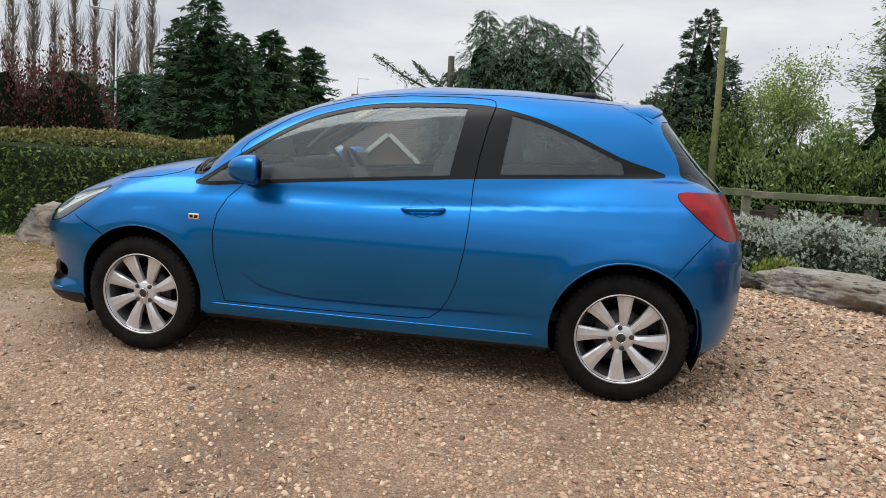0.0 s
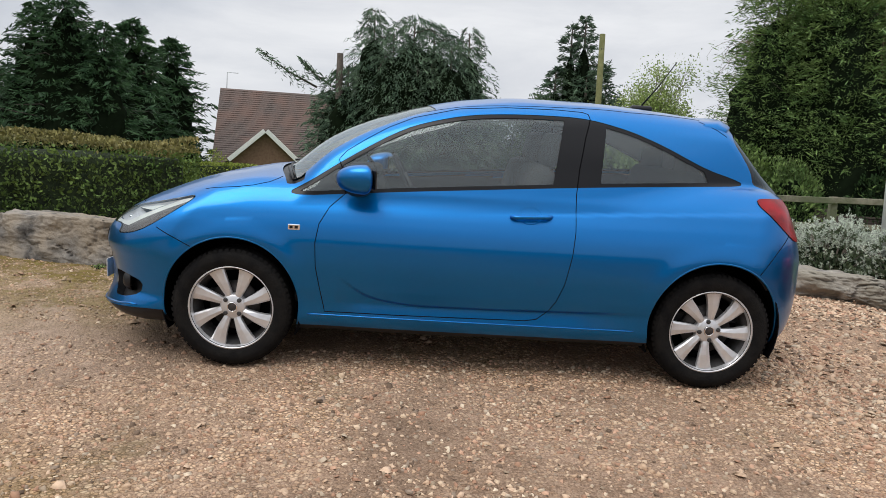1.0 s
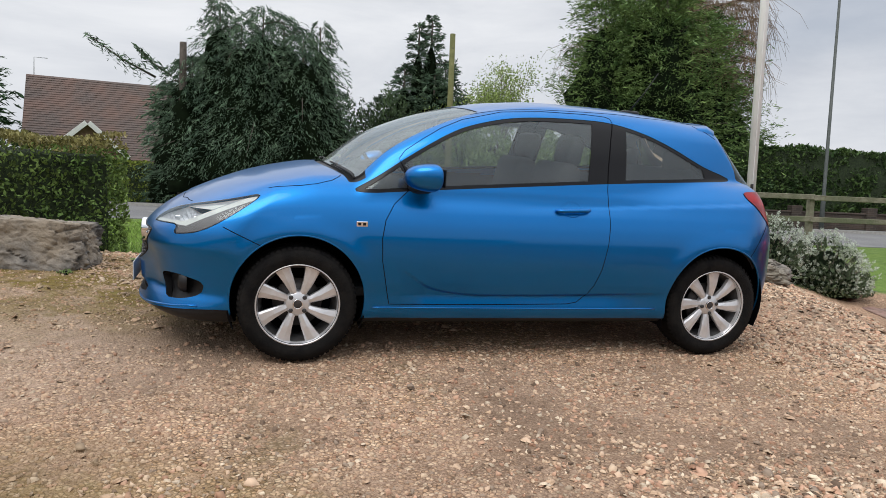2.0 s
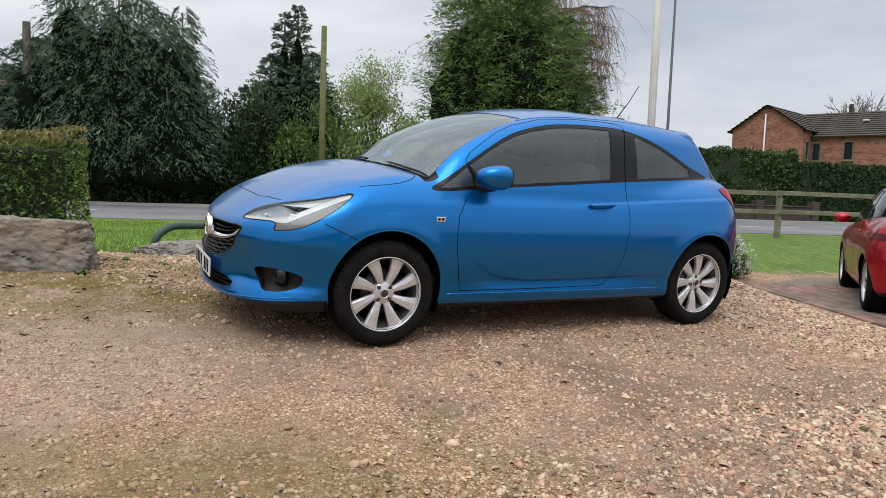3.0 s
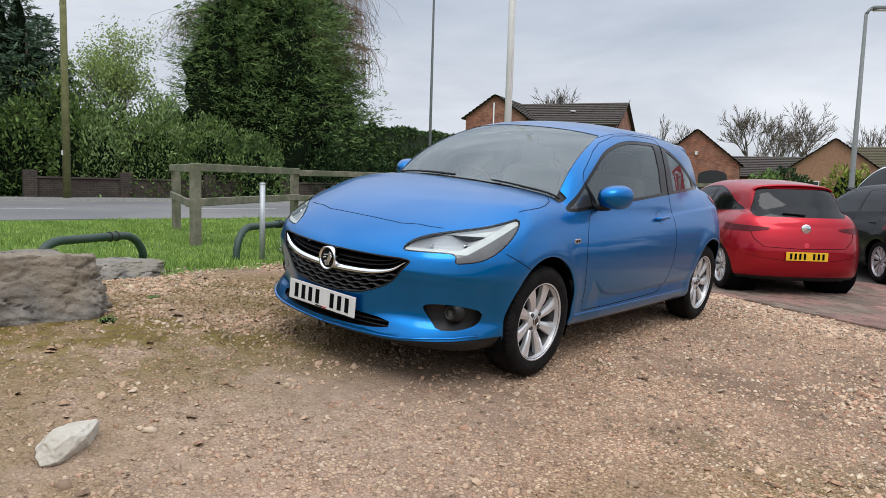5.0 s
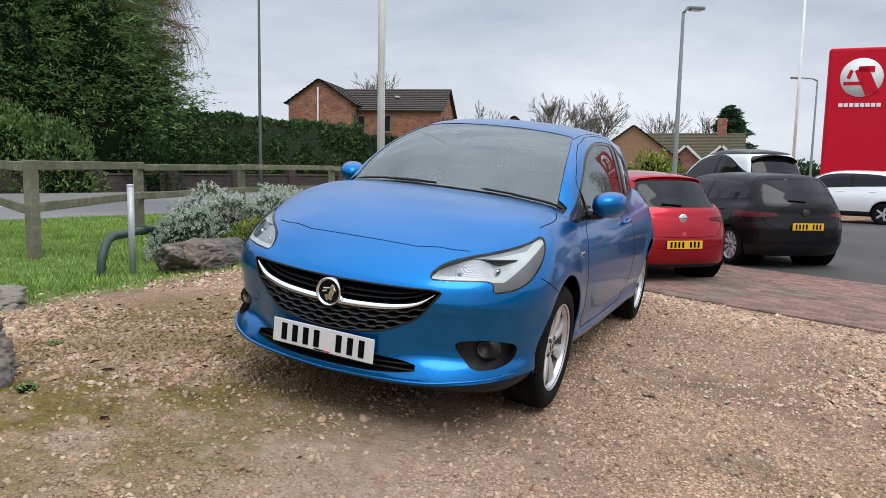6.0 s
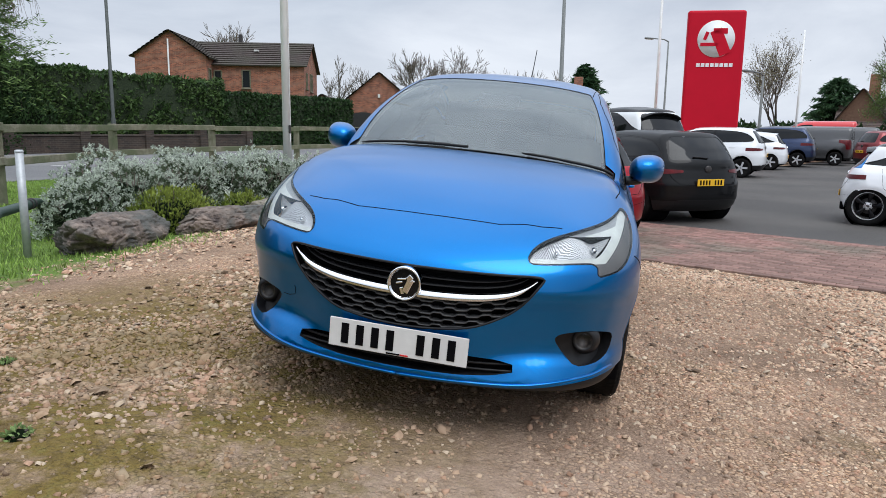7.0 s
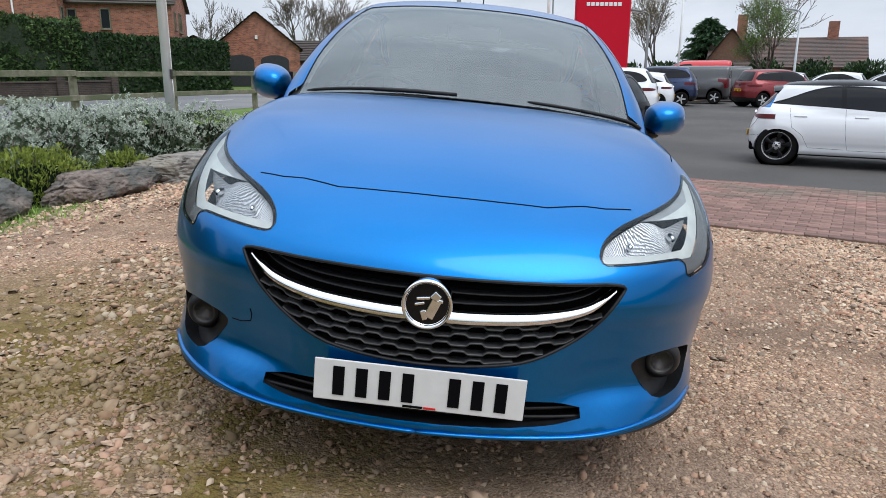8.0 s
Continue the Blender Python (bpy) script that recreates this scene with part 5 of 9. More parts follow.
def gravel_and_grass():
    """Gravel over sandy dirt, turning to moss and to grass behind the boulders."""
    m = bpy.data.materials.new("gravel_and_grass")
    m.use_nodes = True
    n, l = nodes_of(m)
    b = n["Principled BSDF"]
    b.inputs["Roughness"].default_value, b.inputs["Specular IOR Level"].default_value = 0.9, 0.25
    tc = n.new("ShaderNodeTexCoord")
    pos = tc.outputs["Object"]

    def noise_fac(scale, detail=5, rough=0.6):
        t = n.new("ShaderNodeTexNoise")
        t.inputs["Scale"].default_value, t.inputs["Detail"].default_value, t.inputs["Roughness"].default_value = scale, detail, rough
        l.new(pos, t.inputs["Vector"])
        return t.outputs["Fac"]

    def ramp(fac, *stops):
        r = n.new("ShaderNodeValToRGB")
        while len(r.color_ramp.elements) < len(stops):
            r.color_ramp.elements.new(0.5)
        for e, (p, c) in zip(r.color_ramp.elements, stops):
            e.position, e.color = p, (*c, 1) if len(c) == 3 else c
        l.new(fac, r.inputs["Fac"])
        return r.outputs["Color"]

    def mix(fac, a, b2):
        x = n.new("ShaderNodeMix")
        x.data_type = "RGBA"
        for sock, v in (("Factor", fac), ("A", a), ("B", b2)):
            if isinstance(v, (int, float)):
                x.inputs[sock].default_value = v
            elif isinstance(v, tuple):
                x.inputs[sock].default_value = (*v, 1)
            else:
                l.new(v, x.inputs[sock])
        return x.outputs["Result"]

    def math_node(op, a, b2=0.0, clamp=False):
        x = n.new("ShaderNodeMath")
        x.operation, x.use_clamp = op, clamp
        for k, v in enumerate((a, b2)):
            if isinstance(v, (int, float)):
                x.inputs[k].default_value = v
            else:
                l.new(v, x.inputs[k])
        return x.outputs[0]

    v = n.new("ShaderNodeTexVoronoi")
    v.inputs["Scale"].default_value, v.inputs["Randomness"].default_value = 52, 1.0
    l.new(pos, v.inputs["Vector"])
    v2 = n.new("ShaderNodeTexVoronoi")
    v2.inputs["Scale"].default_value = 130
    l.new(pos, v2.inputs["Vector"])
    sep = n.new("ShaderNodeSeparateColor")
    l.new(v.outputs["Color"], sep.inputs["Color"])
    sep2 = n.new("ShaderNodeSeparateColor")
    l.new(v2.outputs["Color"], sep2.inputs["Color"])
    stone = ramp(sep.outputs["Red"], (0.0, (0.321, 0.202, 0.124)), (0.25, (0.541, 0.354, 0.222)), (0.5, (0.671, 0.464, 0.306)), (0.75, (0.775, 0.566, 0.390)), (1.0, (0.900, 0.712, 0.516)))
    grit = ramp(sep2.outputs["Green"], (0.0, (0.088, 0.056, 0.037)), (0.45, (0.273, 0.189, 0.132)), (1.0, (0.515, 0.388, 0.288)))
    dirt = ramp(noise_fac(5, 9, 0.7), (0.28, (0.211, 0.136, 0.092)), (0.5, (0.381, 0.258, 0.182)), (0.72, (0.515, 0.366, 0.270)))
    grit = mix(0.55, dirt, grit)
    rough_patch = ramp(noise_fac(0.8, 5), (0.36, (0, 0, 0)), (0.60, (1, 1, 1)))
    pick = ramp(sep.outputs["Blue"], (0.35, (0, 0, 0)), (0.5, (1, 1, 1)))
    fill = math_node("MULTIPLY", math_node("ADD", math_node("MULTIPLY", rough_patch, 0.85), 0.10), pick)
    # shade of the gaps between stones, multiplied into the colour at cell edges
    crevice = n.new("ShaderNodeTexVoronoi")
    crevice.feature = "DISTANCE_TO_EDGE"
    crevice.inputs["Scale"].default_value, crevice.inputs["Randomness"].default_value = 52, 1.0
    l.new(pos, crevice.inputs["Vector"])
    gap = ramp(crevice.outputs["Distance"], (0.02, (0.055, 0.036, 0.024)), (0.18, (1, 1, 1)))
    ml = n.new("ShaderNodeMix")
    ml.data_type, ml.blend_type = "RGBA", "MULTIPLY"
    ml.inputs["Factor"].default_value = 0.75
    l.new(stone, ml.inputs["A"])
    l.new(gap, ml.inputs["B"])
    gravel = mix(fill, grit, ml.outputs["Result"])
    tint = ramp(noise_fac(0.75, 6, 0.65), (0.34, (0.60, 0.57, 0.53)), (0.50, (0.96, 0.92, 0.87)), (0.64, (1.20, 1.11, 1.03)))
    tn = n.new("ShaderNodeMix")
    tn.data_type, tn.blend_type = "RGBA", "MULTIPLY"
    tn.inputs["Factor"].default_value = 1.0
    l.new(gravel, tn.inputs["A"])
    l.new(tint, tn.inputs["B"])
    gravel = tn.outputs["Result"]
    xyz = n.new("ShaderNodeSeparateXYZ")
    l.new(pos, xyz.inputs["Vector"])
    X, Y = xyz.outputs["X"], xyz.outputs["Y"]
    px_ = math_node("POWER", math_node("MULTIPLY", math_node("ADD", X, 2.9), 0.55), 2.0)
    py_ = math_node("POWER", math_node("MULTIPLY", math_node("ADD", Y, 0.1), 0.55), 2.0)
    damp = math_node("SUBTRACT", 1.25, math_node("ADD", math_node("ADD", px_, py_), math_node("MULTIPLY", noise_fac(1.6, 6, 0.65), 0.9)), True)
    packed = ramp(noise_fac(11, 8, 0.72), (0.30, (0.190, 0.136, 0.100)), (0.50, (0.37, 0.275, 0.207)), (0.70, (0.51, 0.39, 0.30)))
    gravel = mix(math_node("MULTIPLY", damp, 0.8), gravel, packed)
    # an old oil stain
    ox_ = math_node("POWER", math_node("MULTIPLY", math_node("ADD", X, 2.31), 11.0), 2.0)
    oy_ = math_node("POWER", math_node("MULTIPLY", math_node("SUBTRACT", Y, 0.62), 8.0), 2.0)
    oil = math_node("SUBTRACT", 1.5, math_node("ADD", math_node("ADD", ox_, oy_), math_node("MULTIPLY", noise_fac(18, 5), 1.1)), True)
    gravel = mix(math_node("MULTIPLY", oil, 0.85), gravel, (0.060, 0.058, 0.062))
    # zones
    left = math_node("MULTIPLY", math_node("MAXIMUM", math_node("SUBTRACT", math_node("MULTIPLY", X, -1.0), 2.9), 0.0), 0.9)
    edge = math_node("SUBTRACT", math_node("ADD", Y, left), 3.05)
    ragged = math_node("ADD", edge, math_node("MULTIPLY", math_node("SUBTRACT", noise_fac(2.2, 6), 0.5), 1.3))
    grass_f = math_node("MULTIPLY", math_node("ADD", ragged, 0.12), 3.2, True)
    near_edge = math_node("SUBTRACT", 1.0, math_node("MULTIPLY", math_node("ABSOLUTE", math_node("ADD", edge, 1.0)), 0.36), True)
    west = math_node("MULTIPLY", math_node("SUBTRACT", -1.0, X), 0.6, True)
    moss_n = ramp(noise_fac(3.1, 7, 0.7), (0.33, (0, 0, 0)), (0.52, (0.95, 0.95, 0.95)))
    mx_ = math_node("POWER", math_node("MULTIPLY", math_node("ADD", X, 2.3), 0.43), 2.0)
    my_ = math_node("POWER", math_node("MULTIPLY", math_node("SUBTRACT", Y, 1.25), 0.62), 2.0)
    bx_ = math_node("POWER", math_node("MULTIPLY", math_node("ADD", X, 3.0), 0.45), 2.0)
    by_ = math_node("POWER", math_node("MULTIPLY", math_node("ADD", Y, 2.5), 0.85), 2.0)
    bed_ = math_node("MAXIMUM", math_node("SUBTRACT", 1.2, math_node("ADD", mx_, my_), True), math_node("SUBTRACT", 0.8, math_node("ADD", bx_, by_), True))
    moss_f = math_node("MULTIPLY", math_node("MAXIMUM", math_node("MULTIPLY", near_edge, west), bed_), moss_n)
    moss = ramp(noise_fac(14, 5), (0.3, (0.090, 0.062, 0.016)), (0.52, (0.170, 0.120, 0.026)), (0.72, (0.165, 0.142, 0.034)))
    turf = ramp(noise_fac(6, 6), (0.3, (0.075, 0.13, 0.024)), (0.55, (0.13, 0.205, 0.038)), (0.8, (0.20, 0.245, 0.07)))
    # thin olive growth in patches all over the drive
    thin = math_node("MULTIPLY", ramp(noise_fac(0.9, 6, 0.65), (0.54, (0, 0, 0)), (0.68, (1, 1, 1))), ramp(noise_fac(17, 4), (0.38, (0.1, 0.1, 0.1)), (0.6, (0.6, 0.6, 0.6))))
    gravel = mix(thin, gravel, (0.15, 0.122, 0.045))
    col = mix(moss_f, gravel, moss)
    col = mix(grass_f, col, turf)
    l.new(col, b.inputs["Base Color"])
    bp = n.new("ShaderNodeBump")
    bp.inputs["Strength"].default_value, bp.inputs["Distance"].default_value = 1.0, 0.016
    dome = math_node("SUBTRACT", 0.7, math_node("MULTIPLY", math_node("POWER", v.outputs["Distance"], 2.0), 1.6))
    hgt = math_node("ADD", math_node("MULTIPLY", dome, fill), math_node("MULTIPLY", math_node("SUBTRACT", 0.5, v2.outputs["Distance"]), 0.30))
    l.new(hgt, bp.inputs["Height"])
    l.new(bp.outputs["Normal"], b.inputs["Normal"])
    return m


def spread(lo, hi, step, far):
    a = list(np.arange(lo, hi + step / 2, step))
    d = step
    while a[-1] < far:
        d *= 1.25
        a.append(a[-1] + d)
    d = step
    while a[0] > -far:
        d *= 1.25
        a.insert(0, a[0] - d)
    return np.array(a)


gx, gy = spread(-7, 8, 0.10, 600), spread(-6, 9, 0.10, 600)
GX, GY = np.meshgrid(gx, gy, indexing="ij")
GZ = height(GX, GY)
lump = np.array([noise.noise(Vector((x * 1.7, y * 1.7, 0))) * 0.018 + noise.noise(Vector((x * 5.3, y * 5.3, 4))) * 0.007 if abs(x) < 9 and abs(y) < 10 else 0 for x, y in zip(GX.ravel(), GY.ravel())]).reshape(GX.shape)
# no humps under the car's wheels, and none in the yard
lump *= 1 - smooth(3.6, 4.3, 0.894 * GX - 0.447 * GY)
GZ = GZ + lump
# the roads and the yard lie on the sheet
gv = np.stack([GX, GY, GZ], -1).reshape(-1, 3)
na, nb = len(gx), len(gy)
ii, jj = np.meshgrid(np.arange(na - 1), np.arange(nb - 1), indexing="ij")
gf = np.stack([ii * nb + jj, (ii + 1) * nb + jj, (ii + 1) * nb + jj + 1, ii * nb + jj + 1], -1).reshape(-1, 4)
M_GROUND = gravel_and_grass()
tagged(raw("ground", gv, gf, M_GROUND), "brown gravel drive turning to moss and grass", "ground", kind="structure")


def ground_z(x, y):
    i, j = np.clip(np.searchsorted(gx, x) - 1, 0, na - 2), np.clip(np.searchsorted(gy, y) - 1, 0, nb - 2)
    tx, ty = (x - gx[i]) / (gx[i + 1] - gx[i]), (y - gy[j]) / (gy[j + 1] - gy[j])
    return (GZ[i, j] * (1 - tx) * (1 - ty) + GZ[i + 1, j] * tx * (1 - ty) + GZ[i, j + 1] * (1 - tx) * ty + GZ[i + 1, j + 1] * tx * ty)


# loose stones
def stone_field(name, n, area, size, seed, label, density=None, most=0.034, small=False):
    """Angular chips, tilted every way, bedded in the ground."""
    r = np.random.default_rng(seed)
    a6 = np.radians([90, 210, 330])
    if small:
        bv = np.array([(math.cos(q) * w, math.sin(q) * w, zz) for w, zz in ((1.25, -1), (0.95, 1)) for q in a6])
        bf = np.array([(3, 4, 5), (0, 1, 4), (0, 4, 3), (1, 2, 5), (1, 5, 4), (2, 0, 3), (2, 3, 5)])
    else:
        a5 = np.radians([90, 162, 234, 306, 18])
        bv = np.array([(math.cos(q) * 1.1, math.sin(q) * 1.1, -0.55) for q in a5] + [(math.cos(q + 0.3) * 0.95, math.sin(q + 0.3) * 0.95, 0.45) for q in a5] + [(0, 0, 1.0)])
        bf = np.array([f for i in range(5) for f in ((i, (i + 1) % 5, 5 + (i + 1) % 5), (i, 5 + (i + 1) % 5, 5 + i), (5 + i, 5 + (i + 1) % 5, 10))])
    nv = len(bv)
    x, y = r.uniform(area[0], area[1], n), r.uniform(area[2], area[3], n)
    ok = (0.894 * x - 0.447 * y < 4.0 + r.normal(0, 0.12, n)) & (y + 0.9 * np.maximum(-x - 2.9, 0) < 3.05 + r.normal(0, 0.25, n))
    if density is not None:
        ok &= r.uniform(0, 1, n) < density(x, y)
    x, y = x[ok], y[ok]
    k = len(x)
    s = np.minimum(size * np.exp(r.normal(0, 0.45, k)), most)
    shape = bv[None] * r.uniform(0.72, 1.18, (k, nv, 1)) + r.normal(0, 0.15, (k, nv, 3))
    v = shape * np.stack([s, s * r.uniform(0.55, 0.95, k), s * r.uniform(0.28, 0.54, k)], -1)[:, None]
    for ax, ay, a in ((1, 2, r.normal(0, 0.30, k)), (0, 2, r.normal(0, 0.30, k)), (0, 1, r.uniform(0, 2 * np.pi, k))):
        c, q = np.cos(a)[:, None], np.sin(a)[:, None]
        va, vb = v[..., ax] * c - v[..., ay] * q, v[..., ax] * q + v[..., ay] * c
        v[..., ax], v[..., ay] = va, vb
    z = ground_z(x, y) + s * r.uniform(0.0, 0.36, k)
    v = v + np.stack([x, y, z], -1)[:, None]
    f = (bf[None] + nv * np.arange(k)[:, None, None]).reshape(-1, 3)
    return tagged(raw(name, v.reshape(-1, 3), f, M_STONE, smooth=False), label, "gravel", kind="stuff")


def stone_mat():
    m = mat("gravel_stone", (0.30, 0.21, 0.15), (0.42, 0.33, 0.26), scale=60, rough=0.85, spec=0.3)
    n, l = nodes_of(m)
    b = n["Principled BSDF"]
    g, r = n.new("ShaderNodeNewGeometry"), n.new("ShaderNodeValToRGB")
    stops = ((0.0, (0.125, 0.084, 0.057)), (0.07, (0.298, 0.229, 0.172)), (0.16, (0.397, 0.224, 0.143)), (0.29, (0.598, 0.412, 0.274)), (0.43, (0.374, 0.287, 0.202)), (0.55, (0.689, 0.491, 0.342)), (0.67, (0.610, 0.369, 0.249)), (0.78, (0.695, 0.519, 0.360)), (0.89, (0.559, 0.454, 0.337)), (0.955, (0.817, 0.673, 0.500)))
    r.color_ramp.interpolation = "CONSTANT"
    while len(r.color_ramp.elements) < len(stops):
        r.color_ramp.elements.new(0.5)
    for e, (p, c) in zip(r.color_ramp.elements, stops):
        e.position, e.color = p, (*c, 1)
    l.new(g.outputs["Random Per Island"], r.inputs["Fac"])
    mx = n.new("ShaderNodeMix")
    mx.data_type, mx.blend_type = "RGBA", "MULTIPLY"
    mx.inputs["Factor"].default_value = 0.5
    t, r2, tc = n.new("ShaderNodeTexNoise"), n.new("ShaderNodeValToRGB"), n.new("ShaderNodeTexCoord")
    t.inputs["Scale"].default_value = 70
    l.new(tc.outputs["Object"], t.inputs["Vector"])
    l.new(t.outputs["Fac"], r2.inputs["Fac"])
    r2.color_ramp.elements[0].color, r2.color_ramp.elements[1].color = (0.6, 0.58, 0.55, 1), (1.2, 1.2, 1.2, 1)
    l.new(r.outputs["Color"], mx.inputs["A"])
    l.new(r2.outputs["Color"], mx.inputs["B"])
    # a film of dirt, thickest where the ground is packed down
    sep, md = n.new("ShaderNodeSeparateXYZ"), n.new("ShaderNodeMix")
    l.new(tc.outputs["Object"], sep.inputs["Vector"])

    def mth(op, a, c, clamp=False):
        k = n.new("ShaderNodeMath")
        k.operation, k.use_clamp = op, clamp
        for q, v in enumerate((a, c)):
            if isinstance(v, (int, float)):
                k.inputs[q].default_value = v
            else:
                l.new(v, k.inputs[q])
        return k.outputs[0]
    ex = mth("POWER", mth("MULTIPLY", mth("ADD", sep.outputs["X"], 2.9), 0.50), 2.0)
    ey = mth("POWER", mth("MULTIPLY", mth("ADD", sep.outputs["Y"], 0.1), 0.50), 2.0)
    t4 = n.new("ShaderNodeTexNoise")
    t4.inputs["Scale"].default_value, t4.inputs["Detail"].default_value = 1.3, 5
    l.new(tc.outputs["Object"], t4.inputs["Vector"])
    zone = mth("SUBTRACT", 1.5, mth("ADD", ex, ey), True)
    spots = mth("MULTIPLY", mth("SUBTRACT", t4.outputs["Fac"], 0.42), 3.0, True)
    film = mth("MULTIPLY", mth("ADD", mth("ADD", mth("MULTIPLY", zone, 0.35), 0.10), mth("MULTIPLY", spots, 0.50)), 0.80, True)
    md.data_type = "RGBA"
    l.new(film, md.inputs["Factor"])
    l.new(mx.outputs["Result"], md.inputs["A"])
    md.inputs["B"].default_value = (0.34, 0.232, 0.158, 1)
    # olive algae on the stones near the grass
    gx = mth("POWER", mth("MULTIPLY", mth("ADD", sep.outputs["X"], 2.3), 0.43), 2.0)
    gy = mth("POWER", mth("MULTIPLY", mth("SUBTRACT", sep.outputs["Y"], 1.25), 0.62), 2.0)
    t5, mg = n.new("ShaderNodeTexNoise"), n.new("ShaderNodeMix")
    t5.inputs["Scale"].default_value, t5.inputs["Detail"].default_value = 2.6, 6
    l.new(tc.outputs["Object"], t5.inputs["Vector"])
    hx = mth("POWER", mth("MULTIPLY", mth("ADD", sep.outputs["X"], 3.0), 0.45), 2.0)
    hy = mth("POWER", mth("MULTIPLY", mth("ADD", sep.outputs["Y"], 2.5), 0.85), 2.0)
    beds = mth("MAXIMUM", mth("SUBTRACT", 1.3, mth("ADD", gx, gy), True), mth("SUBTRACT", 0.9, mth("ADD", hx, hy), True))
    algae = mth("MULTIPLY", beds, mth("MULTIPLY", mth("SUBTRACT", t5.outputs["Fac"], 0.34), 2.6, True))
    mg.data_type = "RGBA"
    l.new(mth("MULTIPLY", algae, 0.72), mg.inputs["Factor"])
    l.new(md.outputs["Result"], mg.inputs["A"])
    mg.inputs["B"].default_value = (0.170, 0.126, 0.038, 1)
    l.new(mg.outputs["Result"], b.inputs["Base Color"])
    return m


M_STONE = stone_mat()


def loose(x, y):
    f = np.array([noise.noise(Vector((a * 0.7, b * 0.7, 7))) for a, b in zip(x, y)])
    pile = 0.62 * np.exp(-((y + 2.95) / 0.62) ** 2) * smooth(-4.2, -3.0, x)
    back = 0.45 * smooth(1.3, 2.0, x) + 0.55 * smooth(0.5, 1.2, y) * smooth(-2.5, -1.7, x)
    track = 0.45 * np.exp(-((y + 1.35) / 0.75) ** 2) * (1 - smooth(1.2, 2.0, x))
    bare = 0.75 * np.exp(-(((x + 2.9) / 1.45) ** 4 + ((y + 0.5) / 1.3) ** 4))
    return np.clip(0.05 + 1.0 * f + pile + back - track - bare, 0.02, 1.0)


def small_too(x, y):
    return np.clip(0.27 + 0.70 * loose(x, y), 0, 1)


stone_field("gravel_stones", 112000, (-5.2, 4.6, -4.2, 3.6), 0.0122, 5, "loose brown and cream gravel stones", loose, 0.026)
stone_field("gravel_chips", 72000, (-4.6, 3.2, -3.5, -0.5), 0.0080, 8, "small brown gravel chips", small_too, 0.015, True)
stone_field("gravel_chips", 30000, (-4.4, -1.2, -0.3, 2.8), 0.0075, 9, "small brown gravel chips", small_too, 0.015, True)
stone_field("large_stones", 1500, (-5.6, 4.6, -4.2, 3.4), 0.020, 6, "larger loose stones lying on the gravel", loose, 0.036)

# ---- road, yard and brick paving ----
M_ASPHALT = mat("road_asphalt", (0.12, 0.12, 0.124), (0.175, 0.174, 0.176), scale=30, rough=0.85, bump=0.4, bump_scale=120, big=(0.20, 0.196, 0.19), big_scale=0.25)
M_YARD = mat("yard_asphalt", (0.044, 0.040, 0.037), (0.074, 0.068, 0.063), scale=35, rough=0.8, bump=0.4, bump_scale=120, big=(0.088, 0.080, 0.072), big_scale=0.3)
M_KERB = mat("kerb_concrete", (0.28, 0.27, 0.25), (0.38, 0.37, 0.34), scale=15, rough=0.9, bump=0.3)
M_LINE = mat("road_line_paint", (0.62, 0.62, 0.6), (0.5, 0.5, 0.48), scale=10, rough=0.7)


def strip(name, s0, s1, o0, o1, z0, z1, material, label, cat):
    """A slab along the road with a real thickness."""
    n = 40
    vs, fs = [], []
    for i in range(n + 1):
        s = s0 + (s1 - s0) * i / n
        for o, z in ((o0, z0), (o0, z1), (o1, z1), (o1, z0)):
            x, y = P(s, o)
            vs.append((x, y, z))
    for i in range(n):
        for j in range(3):
            fs.append((i * 4 + j, i * 4 + j + 1, i * 4 + j + 5, i * 4 + j + 4))
    return tagged(raw(name, vs, fs, material, smooth=False), label, cat, kind="structure")


strip("road", -120, 200, ROAD_NEAR, ROAD_FAR, -0.3, -0.085, M_ASPHALT, "worn grey two-lane road with white dashes", "road")
strip("kerb", -120, 200, ROAD_FAR, ROAD_FAR + 0.14, -0.3, 0.02, M_KERB, "pale concrete kerb along the road", "kerb")
strip("pavement", -120, 200, ROAD_FAR + 0.14, ROAD_FAR + 1.5, -0.3, 0.0, M_ASPHALT, "narrow asphalt pavement beyond the road", "pavement")
for k in range(-8, 14):
    s0 = -2.2 + 6.0 * k
    c = 0.5 * (ROAD_NEAR + ROAD_FAR)
    x, y = P(s0, c)
    ob = part("road_dash", box_bm((2.6, 0.12, 0.006), (0, 0, 0)), M_LINE, None)
    ob.matrix_world = pose(x, y, -0.0805, 0, 0, -15)
    tagged(ob, "white painted dash on the road", "road marking", "road dashes", "structure")
YARD_D, YARD_U = np.array([0.447, 0.894]), np.array([0.894, -0.447])


def Q(u, s):
    q = u * YARD_U + s * YARD_D
    return float(q[0]), float(q[1])


def yard_piece(name, u0, u1, s0, s1, z, material, label, cat):
    vs = [(*Q(u, s), zz) for u, s in ((u0, s0), (u1, s0), (u1, s1), (u0, s1)) for zz in (z - 0.2, z)]
    fs = [(1, 3, 5, 7), (0, 1, 7, 6), (0, 2, 3, 1), (2, 4, 5, 3), (4, 6, 7, 5)]
    return tagged(raw(name, vs, fs, material, smooth=False), label, cat, kind="structure")


yard_piece("yard_asphalt", 7.25, 60, -70, 6.0, -0.336, M_YARD, "dark asphalt car yard", "yard")
bed = yard_piece("brick_paving", 4.05, 7.25, -12, 6.0, -0.352, mat("paving_sand", (0.16, 0.12, 0.09), (0.22, 0.17, 0.13), scale=20, rough=0.95), "red brick paving between gravel and asphalt", "paving")


